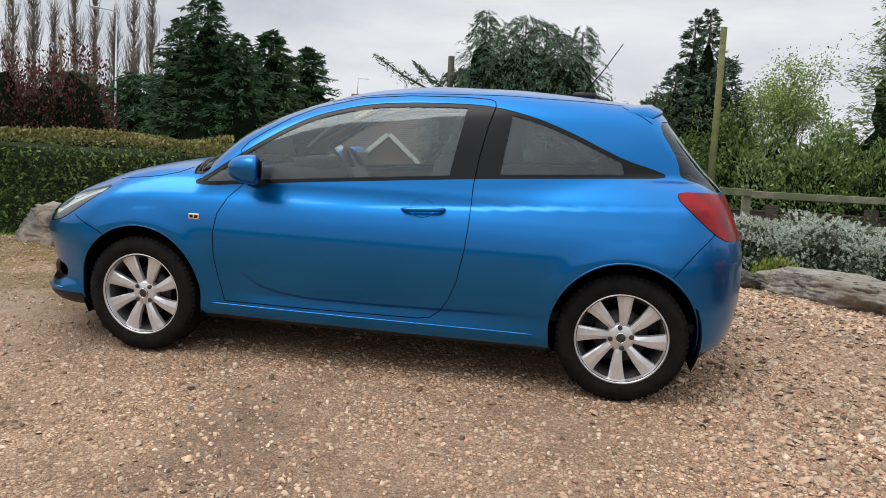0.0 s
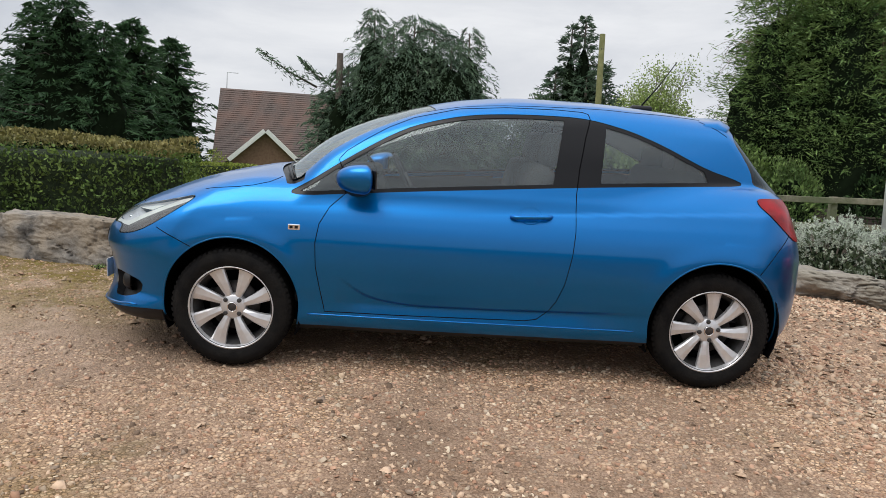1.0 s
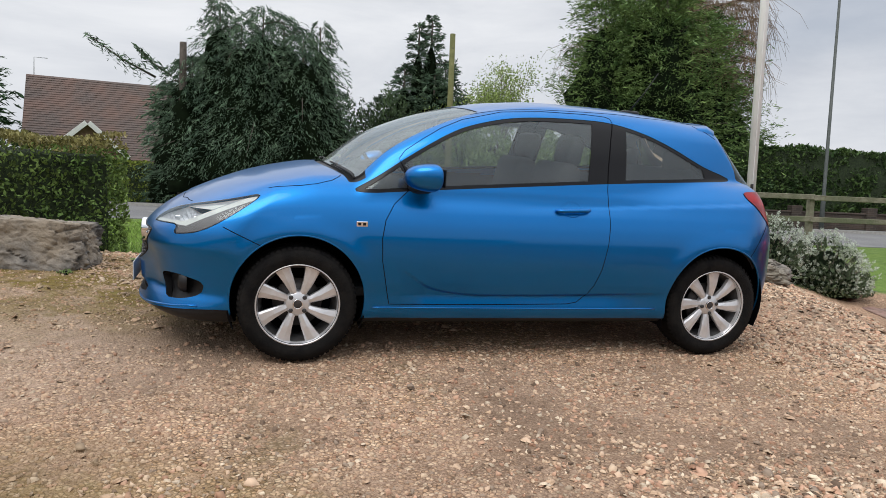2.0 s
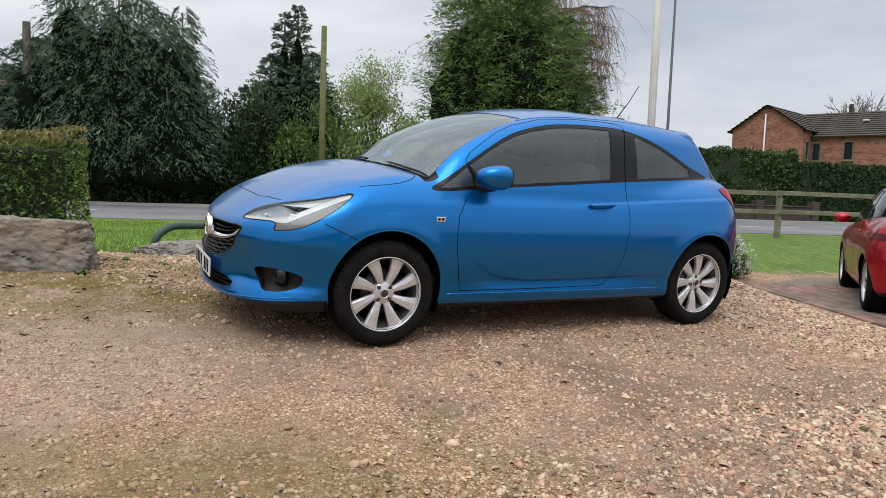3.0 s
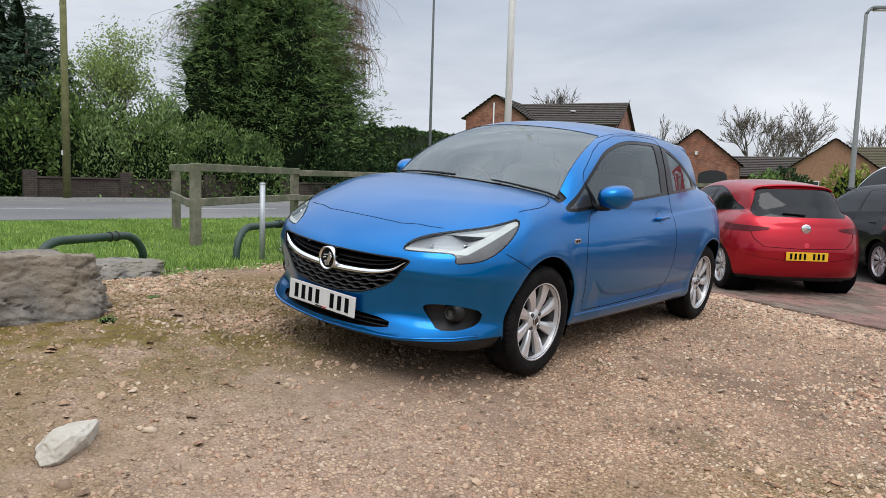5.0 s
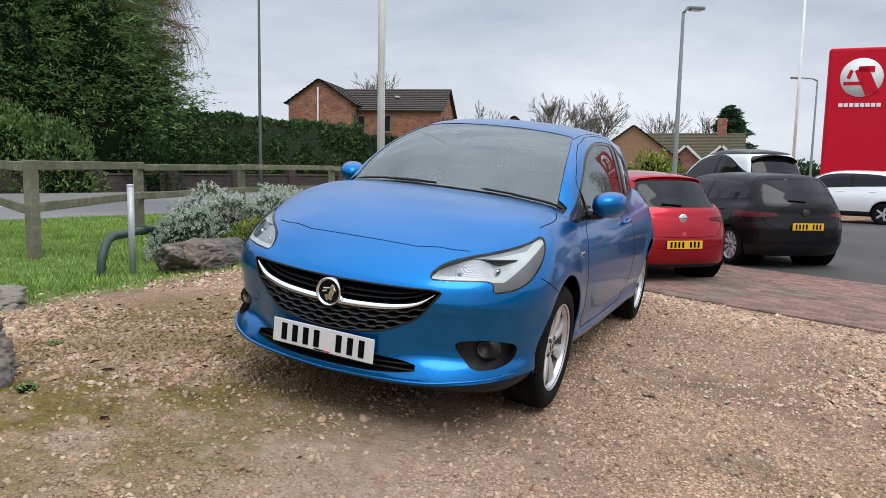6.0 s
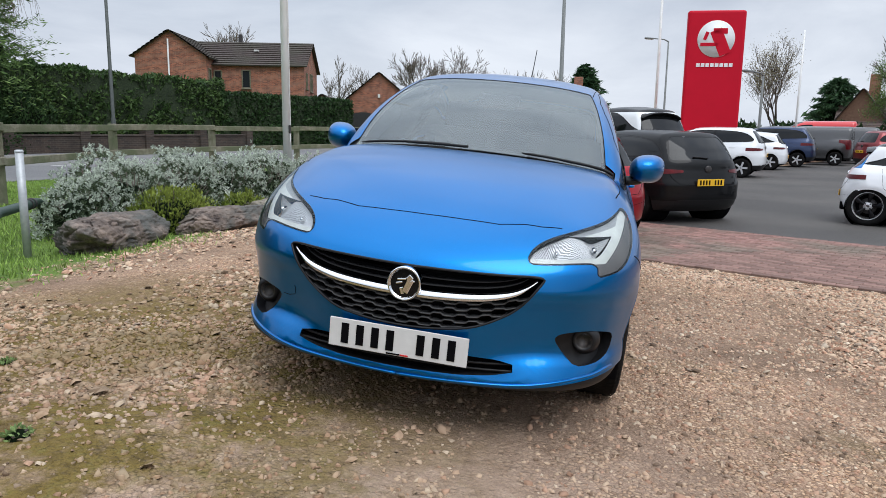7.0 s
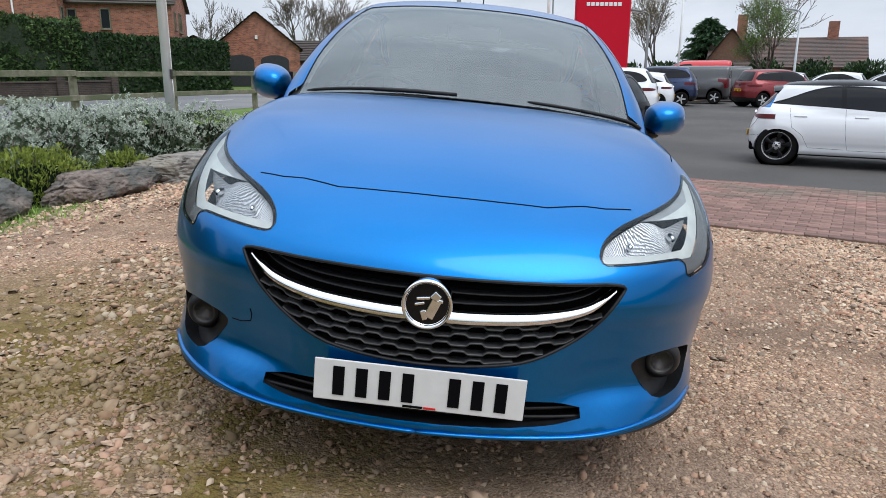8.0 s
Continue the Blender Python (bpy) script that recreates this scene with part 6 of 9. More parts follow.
# ---- vegetation ----
def quads(c, u, v):
    """Leaf blades: centres, half lengths and half widths as vectors."""
    k = len(c)
    p = np.stack([c - u, c + 0.1 * u - v, c + u, c + 0.1 * u + v], 1).reshape(-1, 3)
    return p, np.arange(4 * k).reshape(-1, 4)


def unit(a):
    return a / np.maximum(np.linalg.norm(a, axis=-1, keepdims=True), 1e-9)


L_CONIFER = leaf_mat("conifer_leaf", (0.028, 0.066, 0.031), (0.062, 0.120, 0.049), 0.45)
L_BLUECON = leaf_mat("blue_conifer_leaf", (0.044, 0.082, 0.052), (0.125, 0.185, 0.112), 0.65)
L_YEW = leaf_mat("yew_leaf", (0.054, 0.110, 0.034), (0.185, 0.265, 0.080), 0.55)
L_SHRUB = leaf_mat("shrub_leaf", (0.070, 0.125, 0.034), (0.160, 0.235, 0.062), 0.55)
L_FRESH = leaf_mat("fresh_green_leaf", (0.15, 0.235, 0.08), (0.31, 0.40, 0.16), 0.5)
L_SPRING = leaf_mat("spring_leaf", (0.180, 0.270, 0.068), (0.330, 0.405, 0.135), 0.4)
L_HEDGE = leaf_mat("hedge_leaf", (0.080, 0.140, 0.036), (0.195, 0.275, 0.072), 0.6)
L_HEDGETOP = leaf_mat("hedge_tip_leaf", (0.145, 0.150, 0.048), (0.30, 0.255, 0.100), 0.5)
L_IVY = leaf_mat("ivy_leaf", (0.030, 0.066, 0.020), (0.095, 0.150, 0.045), 0.55)
L_FARHEDGE = leaf_mat("clipped_hedge_leaf", (0.017, 0.041, 0.014), (0.041, 0.078, 0.024), 0.5)
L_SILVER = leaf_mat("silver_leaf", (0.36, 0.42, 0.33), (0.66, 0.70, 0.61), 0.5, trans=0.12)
# grey-green leaf, with the shade in and under the shrubs darkening its tone
L_SILVERLOW = leaf_mat("grey_green_shade_leaf", (0.045, 0.066, 0.034), (0.12, 0.155, 0.085), 0.5)
L_GOLD = leaf_mat("golden_shrub_leaf", (0.14, 0.19, 0.028), (0.27, 0.31, 0.06), 0.5)
L_HAZE = leaf_mat("pale_bud_leaf", (0.17, 0.15, 0.085), (0.30, 0.27, 0.16), 0.4)
L_DARKSHRUB = leaf_mat("dark_shrub_leaf", (0.030, 0.052, 0.026), (0.075, 0.115, 0.050), 0.55)
L_PLUM = leaf_mat("plum_leaf", (0.085, 0.028, 0.030), (0.16, 0.05, 0.05), 0.5)
L_GRASS = leaf_mat("grass_blade", (0.15, 0.25, 0.045), (0.31, 0.43, 0.105), 0.55)
M_BARK = mat("bark", (0.055, 0.045, 0.036), (0.11, 0.09, 0.075), scale=9, rough=0.95, bump=0.7, bump_scale=25)
M_TWIG = mat("bare_twig", (0.13, 0.105, 0.085), (0.19, 0.155, 0.13), scale=6, rough=0.95)
M_BIRCHTWIG = mat("birch_twig", (0.15, 0.10, 0.06), (0.22, 0.15, 0.09), scale=6, rough=0.95)
# hedge filler tone, darkened for the shade behind the leaves
M_HEDGECORE = mat("hedge_core_shade", (0.008, 0.014, 0.006), (0.035, 0.055, 0.02), scale=16, rough=1.0, bump=1.0, bump_scale=22)
# near-black fill: the shade inside crowns and shrubs, as a colour
M_CORE = mat("core_shade", (0.005, 0.008, 0.004), (0.009, 0.015, 0.007), scale=3, rough=1.0, spec=0.03)


def conifer(x, y, h, rad, seed, leaf=L_CONIFER, label="dense dark green conifer", n=9000, droop=0.35, base=0.05, size=0.2, bulge=0.75, lobes=((0, 0, 1, 1),), z0=None, arms=(), low=0.1):
    """A conifer: trunk, limbs and a ragged crown of many narrow sprays set along its branches. lobes: x, y, height, radius. arms: bare-based branches that reach out, from and to."""
    r = np.random.default_rng(seed)
    z = float(height(x, y)) if z0 is None else z0
    tree = empty("conifer_tree", pose(x, y, z), label, "tree")
    for lx, ly, lh, lr in lobes:
        tube("trunk", [(lx * 0.3, ly * 0.3, -0.1), (lx, ly, h * lh * 0.45), (lx, ly, h * lh * 0.98)], [0.022 * h, 0.014 * h, 0.003 * h], M_BARK, tree, sides=6)
    m = 20
    nb = int(n * 2.4 / m)
    wt = np.array([q[2] * q[3] for q in lobes])
    pick = r.choice(len(lobes), nb, p=wt / wt.sum())
    lb = np.array(lobes, float)[pick]
    t = r.uniform(0, 1, nb) ** 0.9
    bz = h * lb[:, 2] * (base + (1 - base) * t)
    prof = rad * lb[:, 3] * (1 - t) ** bulge * (0.62 + 0.38 * np.minimum(1, (t + 0.05) / 0.15))
    a = r.uniform(0, 2 * np.pi, nb)
    rough = np.array([noise.noise(Vector((math.cos(q) * 1.5 + seed, math.sin(q) * 1.5, w * 6.0 + k))) for q, w, k in zip(a, t, pick)])
    ln = prof * np.clip(0.92 + 0.55 * rough + r.normal(0, 0.20, nb) + 0.22 * (r.uniform(0, 1, nb) > 0.95), 0.25, 1.45) + 0.18
    out = np.stack([np.cos(a), np.sin(a), np.zeros(nb)], -1)
    side = np.stack([-np.sin(a), np.cos(a), np.zeros(nb)], -1)
    lift = r.normal(0.28, 0.12, nb)
    q = np.sqrt(r.uniform(0.10, 1.0, (nb, m)))
    d = ln[:, None] * q
    up = lift[:, None] * d - droop * d * q * 1.2
    w = r.normal(0, 0.11, (nb, m)) * (0.25 + ln[:, None] * 0.40) * (1.15 - q) * 2.0
    zz = bz[:, None] + up + r.normal(0, 0.06, (nb, m)) * (0.5 + 0.12 * ln[:, None])
    c = out[:, None] * d[..., None] + side[:, None] * w[..., None]
    c[..., 2] = zz
    c[..., :2] += lb[:, None, :2]
    dirv = unit(out[:, None] * 1.0 + side[:, None] * (np.sign(w) * r.uniform(0.2, 0.9, (nb, m)))[..., None] + np.stack([np.zeros((nb, m))] * 2 + [r.normal(0.16 - droop * 1.9, 0.55, (nb, m))], -1))
    c, dirv = c.reshape(-1, 3), dirv.reshape(-1, 3)
    for p0, p1, wid in arms:
        p0, p1 = np.array(p0, float), np.array(p1, float)
        k = int(260 * wid)
        g = r.uniform(0.15, 1, k)
        mid = p0 + (p1 - p0) * g[:, None] + np.array([0, 0, 1]) * (-0.5 * g * (1 - g))[:, None]
        c = np.concatenate([c, mid + r.normal(0, 0.22 * wid, (k, 3)) * (1.15 - g)[:, None]])
        dirv = np.concatenate([dirv, unit((p1 - p0) / np.linalg.norm(p1 - p0) + r.normal(0, 0.6, (k, 3)))])
        tube("arm", [tuple(p0), tuple((p0 + p1) / 2 - np.array([0, 0, 0.12])), tuple(p1)], [0.05, 0.035, 0.012], M_BARK, tree, sides=5)
    keep = c[:, 2] > low + 0.5 * (low > 0.2) * r.uniform(0, 1, len(c))
    c, dirv = c[keep], dirv[keep]
    k = len(c)
    wide = unit(np.cross(dirv, r.normal(0, 1, (k, 3))))
    s = size * 0.80 * np.exp(r.normal(0, 0.35, k))
    p, f = quads(c, dirv * s[:, None], wide * (s * r.uniform(0.11, 0.23, k))[:, None])
    raw("crown", p, f, leaf, tree, smooth=False)
    # limbs reach out between the sprays
    lv, lf = [], []
    for i in range(0, nb, max(1, nb // 60)):
        e = out[i] * ln[i] * 0.85
        o3 = Vector((lb[i, 0], lb[i, 1], 0))
        path = [o3 + Vector((0, 0, bz[i])), o3 + Vector((e[0] * 0.5, e[1] * 0.5, bz[i] + 0.12 * ln[i])), o3 + Vector((e[0], e[1], bz[i] + lift[i] * 0.85 * ln[i] - droop * ln[i] * 0.8))]
        a1, b1 = tube_data(path, [0.035, 0.022, 0.008], 4)
        lf += [tuple(g + len(lv) for g in b) for b in b1]
        lv += a1
    raw("limb", lv, lf, M_BARK, tree)["kind"] = "stuff"
    # a near-black filler mass with the inner shade in its colour, so that the sky does not show through the middle
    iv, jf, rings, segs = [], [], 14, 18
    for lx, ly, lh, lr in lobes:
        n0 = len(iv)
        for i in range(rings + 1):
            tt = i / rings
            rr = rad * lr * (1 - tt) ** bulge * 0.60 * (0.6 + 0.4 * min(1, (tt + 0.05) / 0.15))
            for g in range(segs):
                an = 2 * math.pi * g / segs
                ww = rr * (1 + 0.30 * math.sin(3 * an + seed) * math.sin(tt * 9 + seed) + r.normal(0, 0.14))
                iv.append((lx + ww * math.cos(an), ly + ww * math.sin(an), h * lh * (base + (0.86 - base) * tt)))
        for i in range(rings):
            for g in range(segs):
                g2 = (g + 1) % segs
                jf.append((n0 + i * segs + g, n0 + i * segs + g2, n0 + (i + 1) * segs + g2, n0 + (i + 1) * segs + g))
    raw("crown_filler", iv, jf, M_CORE, tree, "dark filler mass with the inner shade in its colour")["kind"] = "stuff"
    return tree


def bare_tree(x, y, h, seed, label="leafless tree with fine twigs", spreadf=0.55, droop=0.0, depth=5, leaf=None, fast=False, n_leaf=0, z0=None, twig=0.010):
    r = random.Random(seed)
    z = float(height(x, y)) if z0 is None else z0
    tree = empty("bare_tree", pose(x, y, z), label, "tree")
    tv, tf, wv, wf, tips = [], [], [], [], []

    def add(store_v, store_f, path, radii, sides):
        a, b = tube_data(path, radii, sides)
        store_f += [tuple(k + len(store_v) for k in g) for g in b]
        store_v += a

    def grow(p, d, ln, rad, lv):
        mid = p + d * ln * 0.5 + Vector((r.gauss(0, 0.05), r.gauss(0, 0.05), 0)) * ln
        e = p + d * ln
        if lv >= 3 and droop:
            e.z -= droop * ln * (0.4 + 0.3 * lv)
            mid.z -= droop * ln * 0.15
        add(*((tv, tf) if lv < 2 else (wv, wf)), [p, mid, e], [rad, rad * 0.85, rad * 0.62], 6 if lv < 2 else 3)
        if lv >= depth:
            tips.append((e, d))
            return
        kids = 3 if lv < 3 else r.choice((2, 3, 3))
        for q in range(kids + (2 if lv == 1 else 0)):
            t = r.uniform(0.45, 1.0) if q else 1.0
            b = p + (e - p) * t
            ang = r.gauss(0, 1) * spreadf
            axis = Vector((r.gauss(0, 1), r.gauss(0, 1), r.gauss(0, 0.4))).normalized()
            nd = (Matrix.Rotation((0.25 if q == 0 else 0.45 + 0.4 * r.random()) * (spreadf / 0.55), 3, axis) @ d)
            nd = (nd + Vector((0, 0, 0.22 if not droop else 0.10 - droop * 0.5 * lv))).normalized()
            grow(b, nd, ln * r.uniform(0.58, 0.82), max(rad * 0.55, twig), lv + 1)
    grow(Vector((0, 0, -0.1)), Vector((0, 0, 1)), h * 0.34, 0.02 * h, 0)
    raw("trunk", tv, tf, M_BARK, tree)
    raw("twig_crown", wv, wf, M_TWIG, tree, "fine bare twigs")["kind"] = "stuff"
    if leaf:
        rr = np.random.default_rng(seed)
        e = np.array([t[0][:] for t in tips])
        c = e[rr.integers(0, len(e), n_leaf)] + rr.normal(0, 0.24, (n_leaf, 3))
        u = unit(rr.normal(0, 1, (n_leaf, 3))) * 0.05
        v = unit(np.cross(u, rr.normal(0, 1, (n_leaf, 3)))) * 0.028
        p, f = quads(c, u, v)
        raw("crown", p, f, leaf, tree, "sparse young leaves", smooth=False)
    return tree


def weeping_birch(x, y, h, seed):
    """Dark limbs that arch out, with curtains of fine brown hanging twigs."""
    r = random.Random(seed)
    tree = empty("bare_tree", pose(x, y, float(height(x, y))), "weeping birch with curtains of hanging brown twigs", "tree")
    tube("trunk", [(0, 0, -0.1), (0.2, 0, h * 0.4), (0.1, 0.1, h * 0.9)], [0.24, 0.16, 0.05], M_BARK, tree, sides=8)
    wv, wf, lv, lf = [], [], [], []

    def add(sv, sf, path, radii, sides):
        a, b = tube_data(path, radii, sides)
        sf += [tuple(k + len(sv) for k in g) for g in b]
        sv += a
    for k in range(34):
        a, z0 = r.uniform(0, 2 * math.pi), h * r.uniform(0.42, 0.85)
        reach, rise = r.uniform(2.6, 6.0) * (1.15 - 0.5 * z0 / h), r.uniform(0.8, 2.0)
        o = Vector((math.cos(a), math.sin(a), 0))
        q = [Vector((0.1, 0, z0)), Vector((0, 0, z0 + rise * 0.75)) + o * reach * 0.4, Vector((0, 0, z0 + rise)) + o * reach * 0.75, Vector((0, 0, z0 + rise * 0.75)) + o * reach]
        q = [p + Vector((r.gauss(0, 0.12), r.gauss(0, 0.12), 0)) for p in q]
        add(lv, lf, q, [0.07, 0.045, 0.028, 0.012], 5)
        for j in range(165):
            t = r.uniform(0.2, 1.0) * 3
            i = min(int(t), 2)
            p = q[i].lerp(q[i + 1], t - i)
            drop = r.uniform(0.4, 2.2)
            s1 = Vector((r.gauss(0, 0.5), r.gauss(0, 0.5), 0)) + o * 0.2
            add(wv, wf, [p, p + s1 * 0.6 + Vector((0, 0, 0.10 - drop * 0.15)), p + s1 + Vector((r.gauss(0, 0.10), r.gauss(0, 0.10), -drop * 0.55)), p + s1 * 1.1 + Vector((r.gauss(0, 0.20), r.gauss(0, 0.20), -drop))], [0.011, 0.009, 0.007, 0.005], 3)
    raw("limb", lv, lf, M_BARK, tree)["kind"] = "stuff"
    raw("twig_crown", wv, wf, M_BIRCHTWIG, tree, "hanging brown twigs")["kind"] = "stuff"
    return tree


def poplar(x, y, h, seed):
    r = random.Random(seed)
    tree = empty("bare_tree", pose(x, y, 0), "tall leafless poplar with upright branches", "tree", "bare poplars")
    tv, tf = tube_data([(0, 0, 0), (0.1, 0, h * 0.5), (0, 0, h)], [0.24, 0.13, 0.02], 6)
    raw("trunk", tv, tf, M_TWIG, tree)
    wv, wf = [], []
    for k in range(150):
        z = r.uniform(0.08, 0.92) * h
        a, ln = r.uniform(0, 6.28), r.uniform(0.12, 0.22) * h * (1.05 - 0.6 * z / h)
        o = Vector((math.cos(a), math.sin(a), 0))
        path = [Vector((0, 0, z)), Vector((0, 0, z)) + o * ln * 0.16 + Vector((0, 0, ln * 0.3)), Vector((0, 0, z)) + o * ln * (0.22 + r.uniform(0, 0.12)) + Vector((0, 0, ln))]
        for q in range(3):
            a1, b1 = tube_data([p + Vector((r.gauss(0, 0.12), r.gauss(0, 0.12), 0)) * i for i, p in enumerate(path)], [0.035, 0.022, 0.010], 3)
            wf += [tuple(i + len(wv) for i in g) for g in b1]
            wv += a1
    raw("twig_crown", wv, wf, M_TWIG, tree)["kind"] = "stuff"
    return tree


def leafy_box(name, origin, ang, length, thick, h, n, size, leaf, seed, label, category="hedge", tip=None, z=0.0, round_top=0.12, wobble=0.10, kind=""):
    """A clipped hedge: a filler core coloured dark for inner shade, and leaves all over its uneven faces. It runs from
    origin along ang.
    """
    r = np.random.default_rng(seed)
    ob = empty(name, pose(origin[0], origin[1], z, 0, 0, ang), label, category, kind=kind)
    area = np.array([length * h, length * h, length * thick, thick * h, thick * h])
    face = r.choice(5, n, p=area / area.sum())
    a, b = r.uniform(0, 1, n), r.uniform(0, 1, n)
    x = np.select([face < 3, face == 3], [a * length, 0], length)
    y = np.select([face == 0, face == 1, face == 2], [0, thick, b * thick], b * thick)
    zz = np.select([face < 2, face == 2], [b * h, h], a * h)
    nrm = np.stack([np.select([face == 3, face == 4], [-1.0, 1.0], 0.0), np.select([face == 0, face == 1], [-1.0, 1.0], 0.0), (face == 2) * 1.0], -1)
    w = np.array([noise.noise(Vector((p, q, s)) * 1.3) + 0.5 * noise.noise(Vector((p, q, s)) * 4.0) for p, q, s in zip(x, y + seed, zz)])
    depth = wobble * w - r.exponential(0.045, n) * size / 0.03 * 0.6
    edge = round_top * np.clip((zz / h - 0.8) / 0.2, 0, 1) ** 2 * (face != 2)
    c = np.stack([x, y, zz], -1) + nrm * (depth - edge)[:, None]
    c[:, 2] = np.maximum(c[:, 2], 0.02)
    d = unit(nrm * 0.7 + r.normal(0, 0.7, (n, 3)) + np.array([0, 0, 0.35]))
    s = size * r.uniform(0.6, 1.4, n)
    v = unit(np.cross(d, r.normal(0, 1, (n, 3))))
    top = (face == 2) | (zz > h * 0.93)
    for nm, pick, material in (("foliage", ~top, leaf), ("hedge_top", top, tip or leaf)):
        if pick.any():
            p, f = quads(c[pick], d[pick] * s[pick, None], v[pick] * (s[pick] * 0.5)[:, None])
            raw(nm, p, f, material, ob, smooth=False)
    # solid core box; its dark colour is the shade behind the leaves
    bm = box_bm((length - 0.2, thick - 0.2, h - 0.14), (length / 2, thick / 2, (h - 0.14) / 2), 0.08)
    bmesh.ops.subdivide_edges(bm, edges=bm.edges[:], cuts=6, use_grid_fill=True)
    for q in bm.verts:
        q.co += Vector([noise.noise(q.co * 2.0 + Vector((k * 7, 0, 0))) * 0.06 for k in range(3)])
    part("inner_mass", bm, M_HEDGECORE, ob, "dark filler mass with the inner shade in its colour")
    return ob


def shrub(name, x, y, rx, ry, h, n, size, leaf, seed, label, category="shrub", upright=0.5, stems=40, z=None, width=0.42):
    """A shrub: stems from the base and leaves thick over an uneven dome."""
    r = np.random.default_rng(seed)
    z = float(height(x, y)) if z is None else z
    ob = empty(name, pose(x, y, z), label, category)
    a, e = r.uniform(0, 2 * np.pi, n), np.arcsin(r.uniform(-0.05, 1, n))
    q = 1 - r.exponential(0.13, n)
    o = np.stack([np.cos(a) * np.cos(e), np.sin(a) * np.cos(e), np.sin(e)], -1)
    lob = np.array([1 + 0.22 * noise.noise(Vector(v) * 2.6 + Vector((seed, 0, 0))) + 0.12 * noise.noise(Vector(v) * 7 + Vector((seed, 3, 0))) for v in o])
    c = o * np.array([rx, ry, h]) * (np.clip(q, 0.25, 1.1) * lob)[:, None]
    c[:, 2] = np.maximum(c[:, 2], 0.02)
    d = unit(o + r.normal(0, 0.6, (n, 3)) + np.array([0, 0, upright]))
    s = size * r.uniform(0.6, 1.4, n)
    v = unit(np.cross(d, r.normal(0, 1, (n, 3))))
    p, f = quads(c, d * s[:, None], v * (s * width)[:, None])
    raw("foliage", p, f, leaf, ob, smooth=False)
    lv, lf = [], []
    for i in range(stems):
        t = o[i]
        a1, b1 = tube_data([Vector((t[0] * rx * 0.15, t[1] * ry * 0.15, 0)), Vector((t[0] * rx * 0.5, t[1] * ry * 0.5, t[2] * h * 0.5)), Vector((t[0] * rx * 0.9, t[1] * ry * 0.9, t[2] * h * 0.9))], [0.012, 0.008, 0.004], 4)
        lf += [tuple(k + len(lv) for k in g) for g in b1]
        lv += a1
    raw("stem", lv, lf, M_BARK, ob)["kind"] = "stuff"
    # solid filler, coloured near-black for the shade between the branches
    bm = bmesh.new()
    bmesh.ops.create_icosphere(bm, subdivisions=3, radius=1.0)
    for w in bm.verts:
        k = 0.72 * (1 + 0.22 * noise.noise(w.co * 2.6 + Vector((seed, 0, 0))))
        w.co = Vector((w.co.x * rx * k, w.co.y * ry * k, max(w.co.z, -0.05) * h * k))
    part("inner_mass", bm, M_CORE, ob, "dark filler mass with the inner shade in its colour")
    return ob


# trees beyond the road
conifer(-0.9, 24.4, 8.0, 3.6, 11, L_BLUECON, "broad dark weeping conifer beyond the road", 40000, 0.50, 0.10, 0.092, low=0.9, bulge=0.30, lobes=((-1.9, 0, 1, 0.40), (-1.1, -0.2, 0.90, 0.6), (-0.3, -0.2, 0.97, 0.60), (0.5, 0.3, 0.95, 0.60), (1.9, 0.0, 0.93, 0.34), (1.2, -0.6, 0.84, 0.58), (-2.9, 0.2, 0.72, 0.5), (2.0, -0.3, 0.66, 0.5)))
conifer(-4.9, 26.2, 6.3, 2.5, 12, L_BLUECON, "dark spreading conifer beside the cottage", 8000, 0.3, 0.0, 0.14, bulge=0.45, lobes=((0.9, 0, 0.95, 0.55), (0.1, 0, 0.78, 0.45), (1.9, 0.3, 0.85, 0.7)), arms=(((-0.4, 0, 5.1), (-2.9, -0.3, 6.55), 1.0), ((0.2, 0, 5.2), (-1.2, -0.2, 6.3), 0.6), ((0.6, 0, 5.4), (1.9, -0.3, 6.6), 0.5)))
conifer(5.9, 26.5, 8.7, 2.9, 13, L_BLUECON, "tall dark conifer with twin tops", 17000, 0.10, 0.0, 0.12, bulge=0.62, lobes=((0.15, 0, 1, 0.52), (-0.4, 0.1, 0.96, 0.42), (0.9, 0.2, 0.78, 0.66), (-1.0, 0.1, 0.74, 0.66), (1.7, 0.0, 0.60, 0.66), (-1.9, 0.1, 0.58, 0.62), (0.2, -0.6, 0.7, 0.8)))
conifer(15.2, 24.0, 11.2, 4.6, 14, L_YEW, "big bushy green conifer by the road", 58000, 0.10, 0.04, 0.108, bulge=0.42, lobes=((0, 0, 1, 0.80), (2.4, -0.6, 0.82, 0.72), (-1.9, 0.3, 0.88, 0.68), (0.2, -1.2, 0.93, 0.7), (4.0, -0.6, 0.55, 0.55)))
conifer(-17.7, 29.7, 10.2, 3.5, 15, L_CONIFER, "dense dark green conifer", 11000, 0.22, 0.0, 0.18, bulge=0.6, lobes=((0, 0, 1, 0.9), (1.8, 0, 0.78, 0.7), (-1.5, 0, 0.86, 0.7)))
conifer(-20.0, 42.6, 10.9, 3.9, 16, L_CONIFER, "tall dark conifer in a row", 3800, 0.2, 0.0, 0.3, bulge=0.6)
conifer(-20.6, 51.0, 11.4, 4.2, 17, L_CONIFER, "tall dark conifer in a row", 3200, 0.2, 0.0, 0.34, bulge=0.6)
conifer(-24.5, 45.0, 10.5, 3.2, 18, L_CONIFER, "tall dark conifer in a row", 3000, 0.2, 0.0, 0.34, bulge=0.6)
conifer(-24.8, 34.8, 6.6, 3.9, 19, L_CONIFER, "broad dark green evergreen tree", 4400, 0.3, 0.0, 0.22, bulge=0.4)
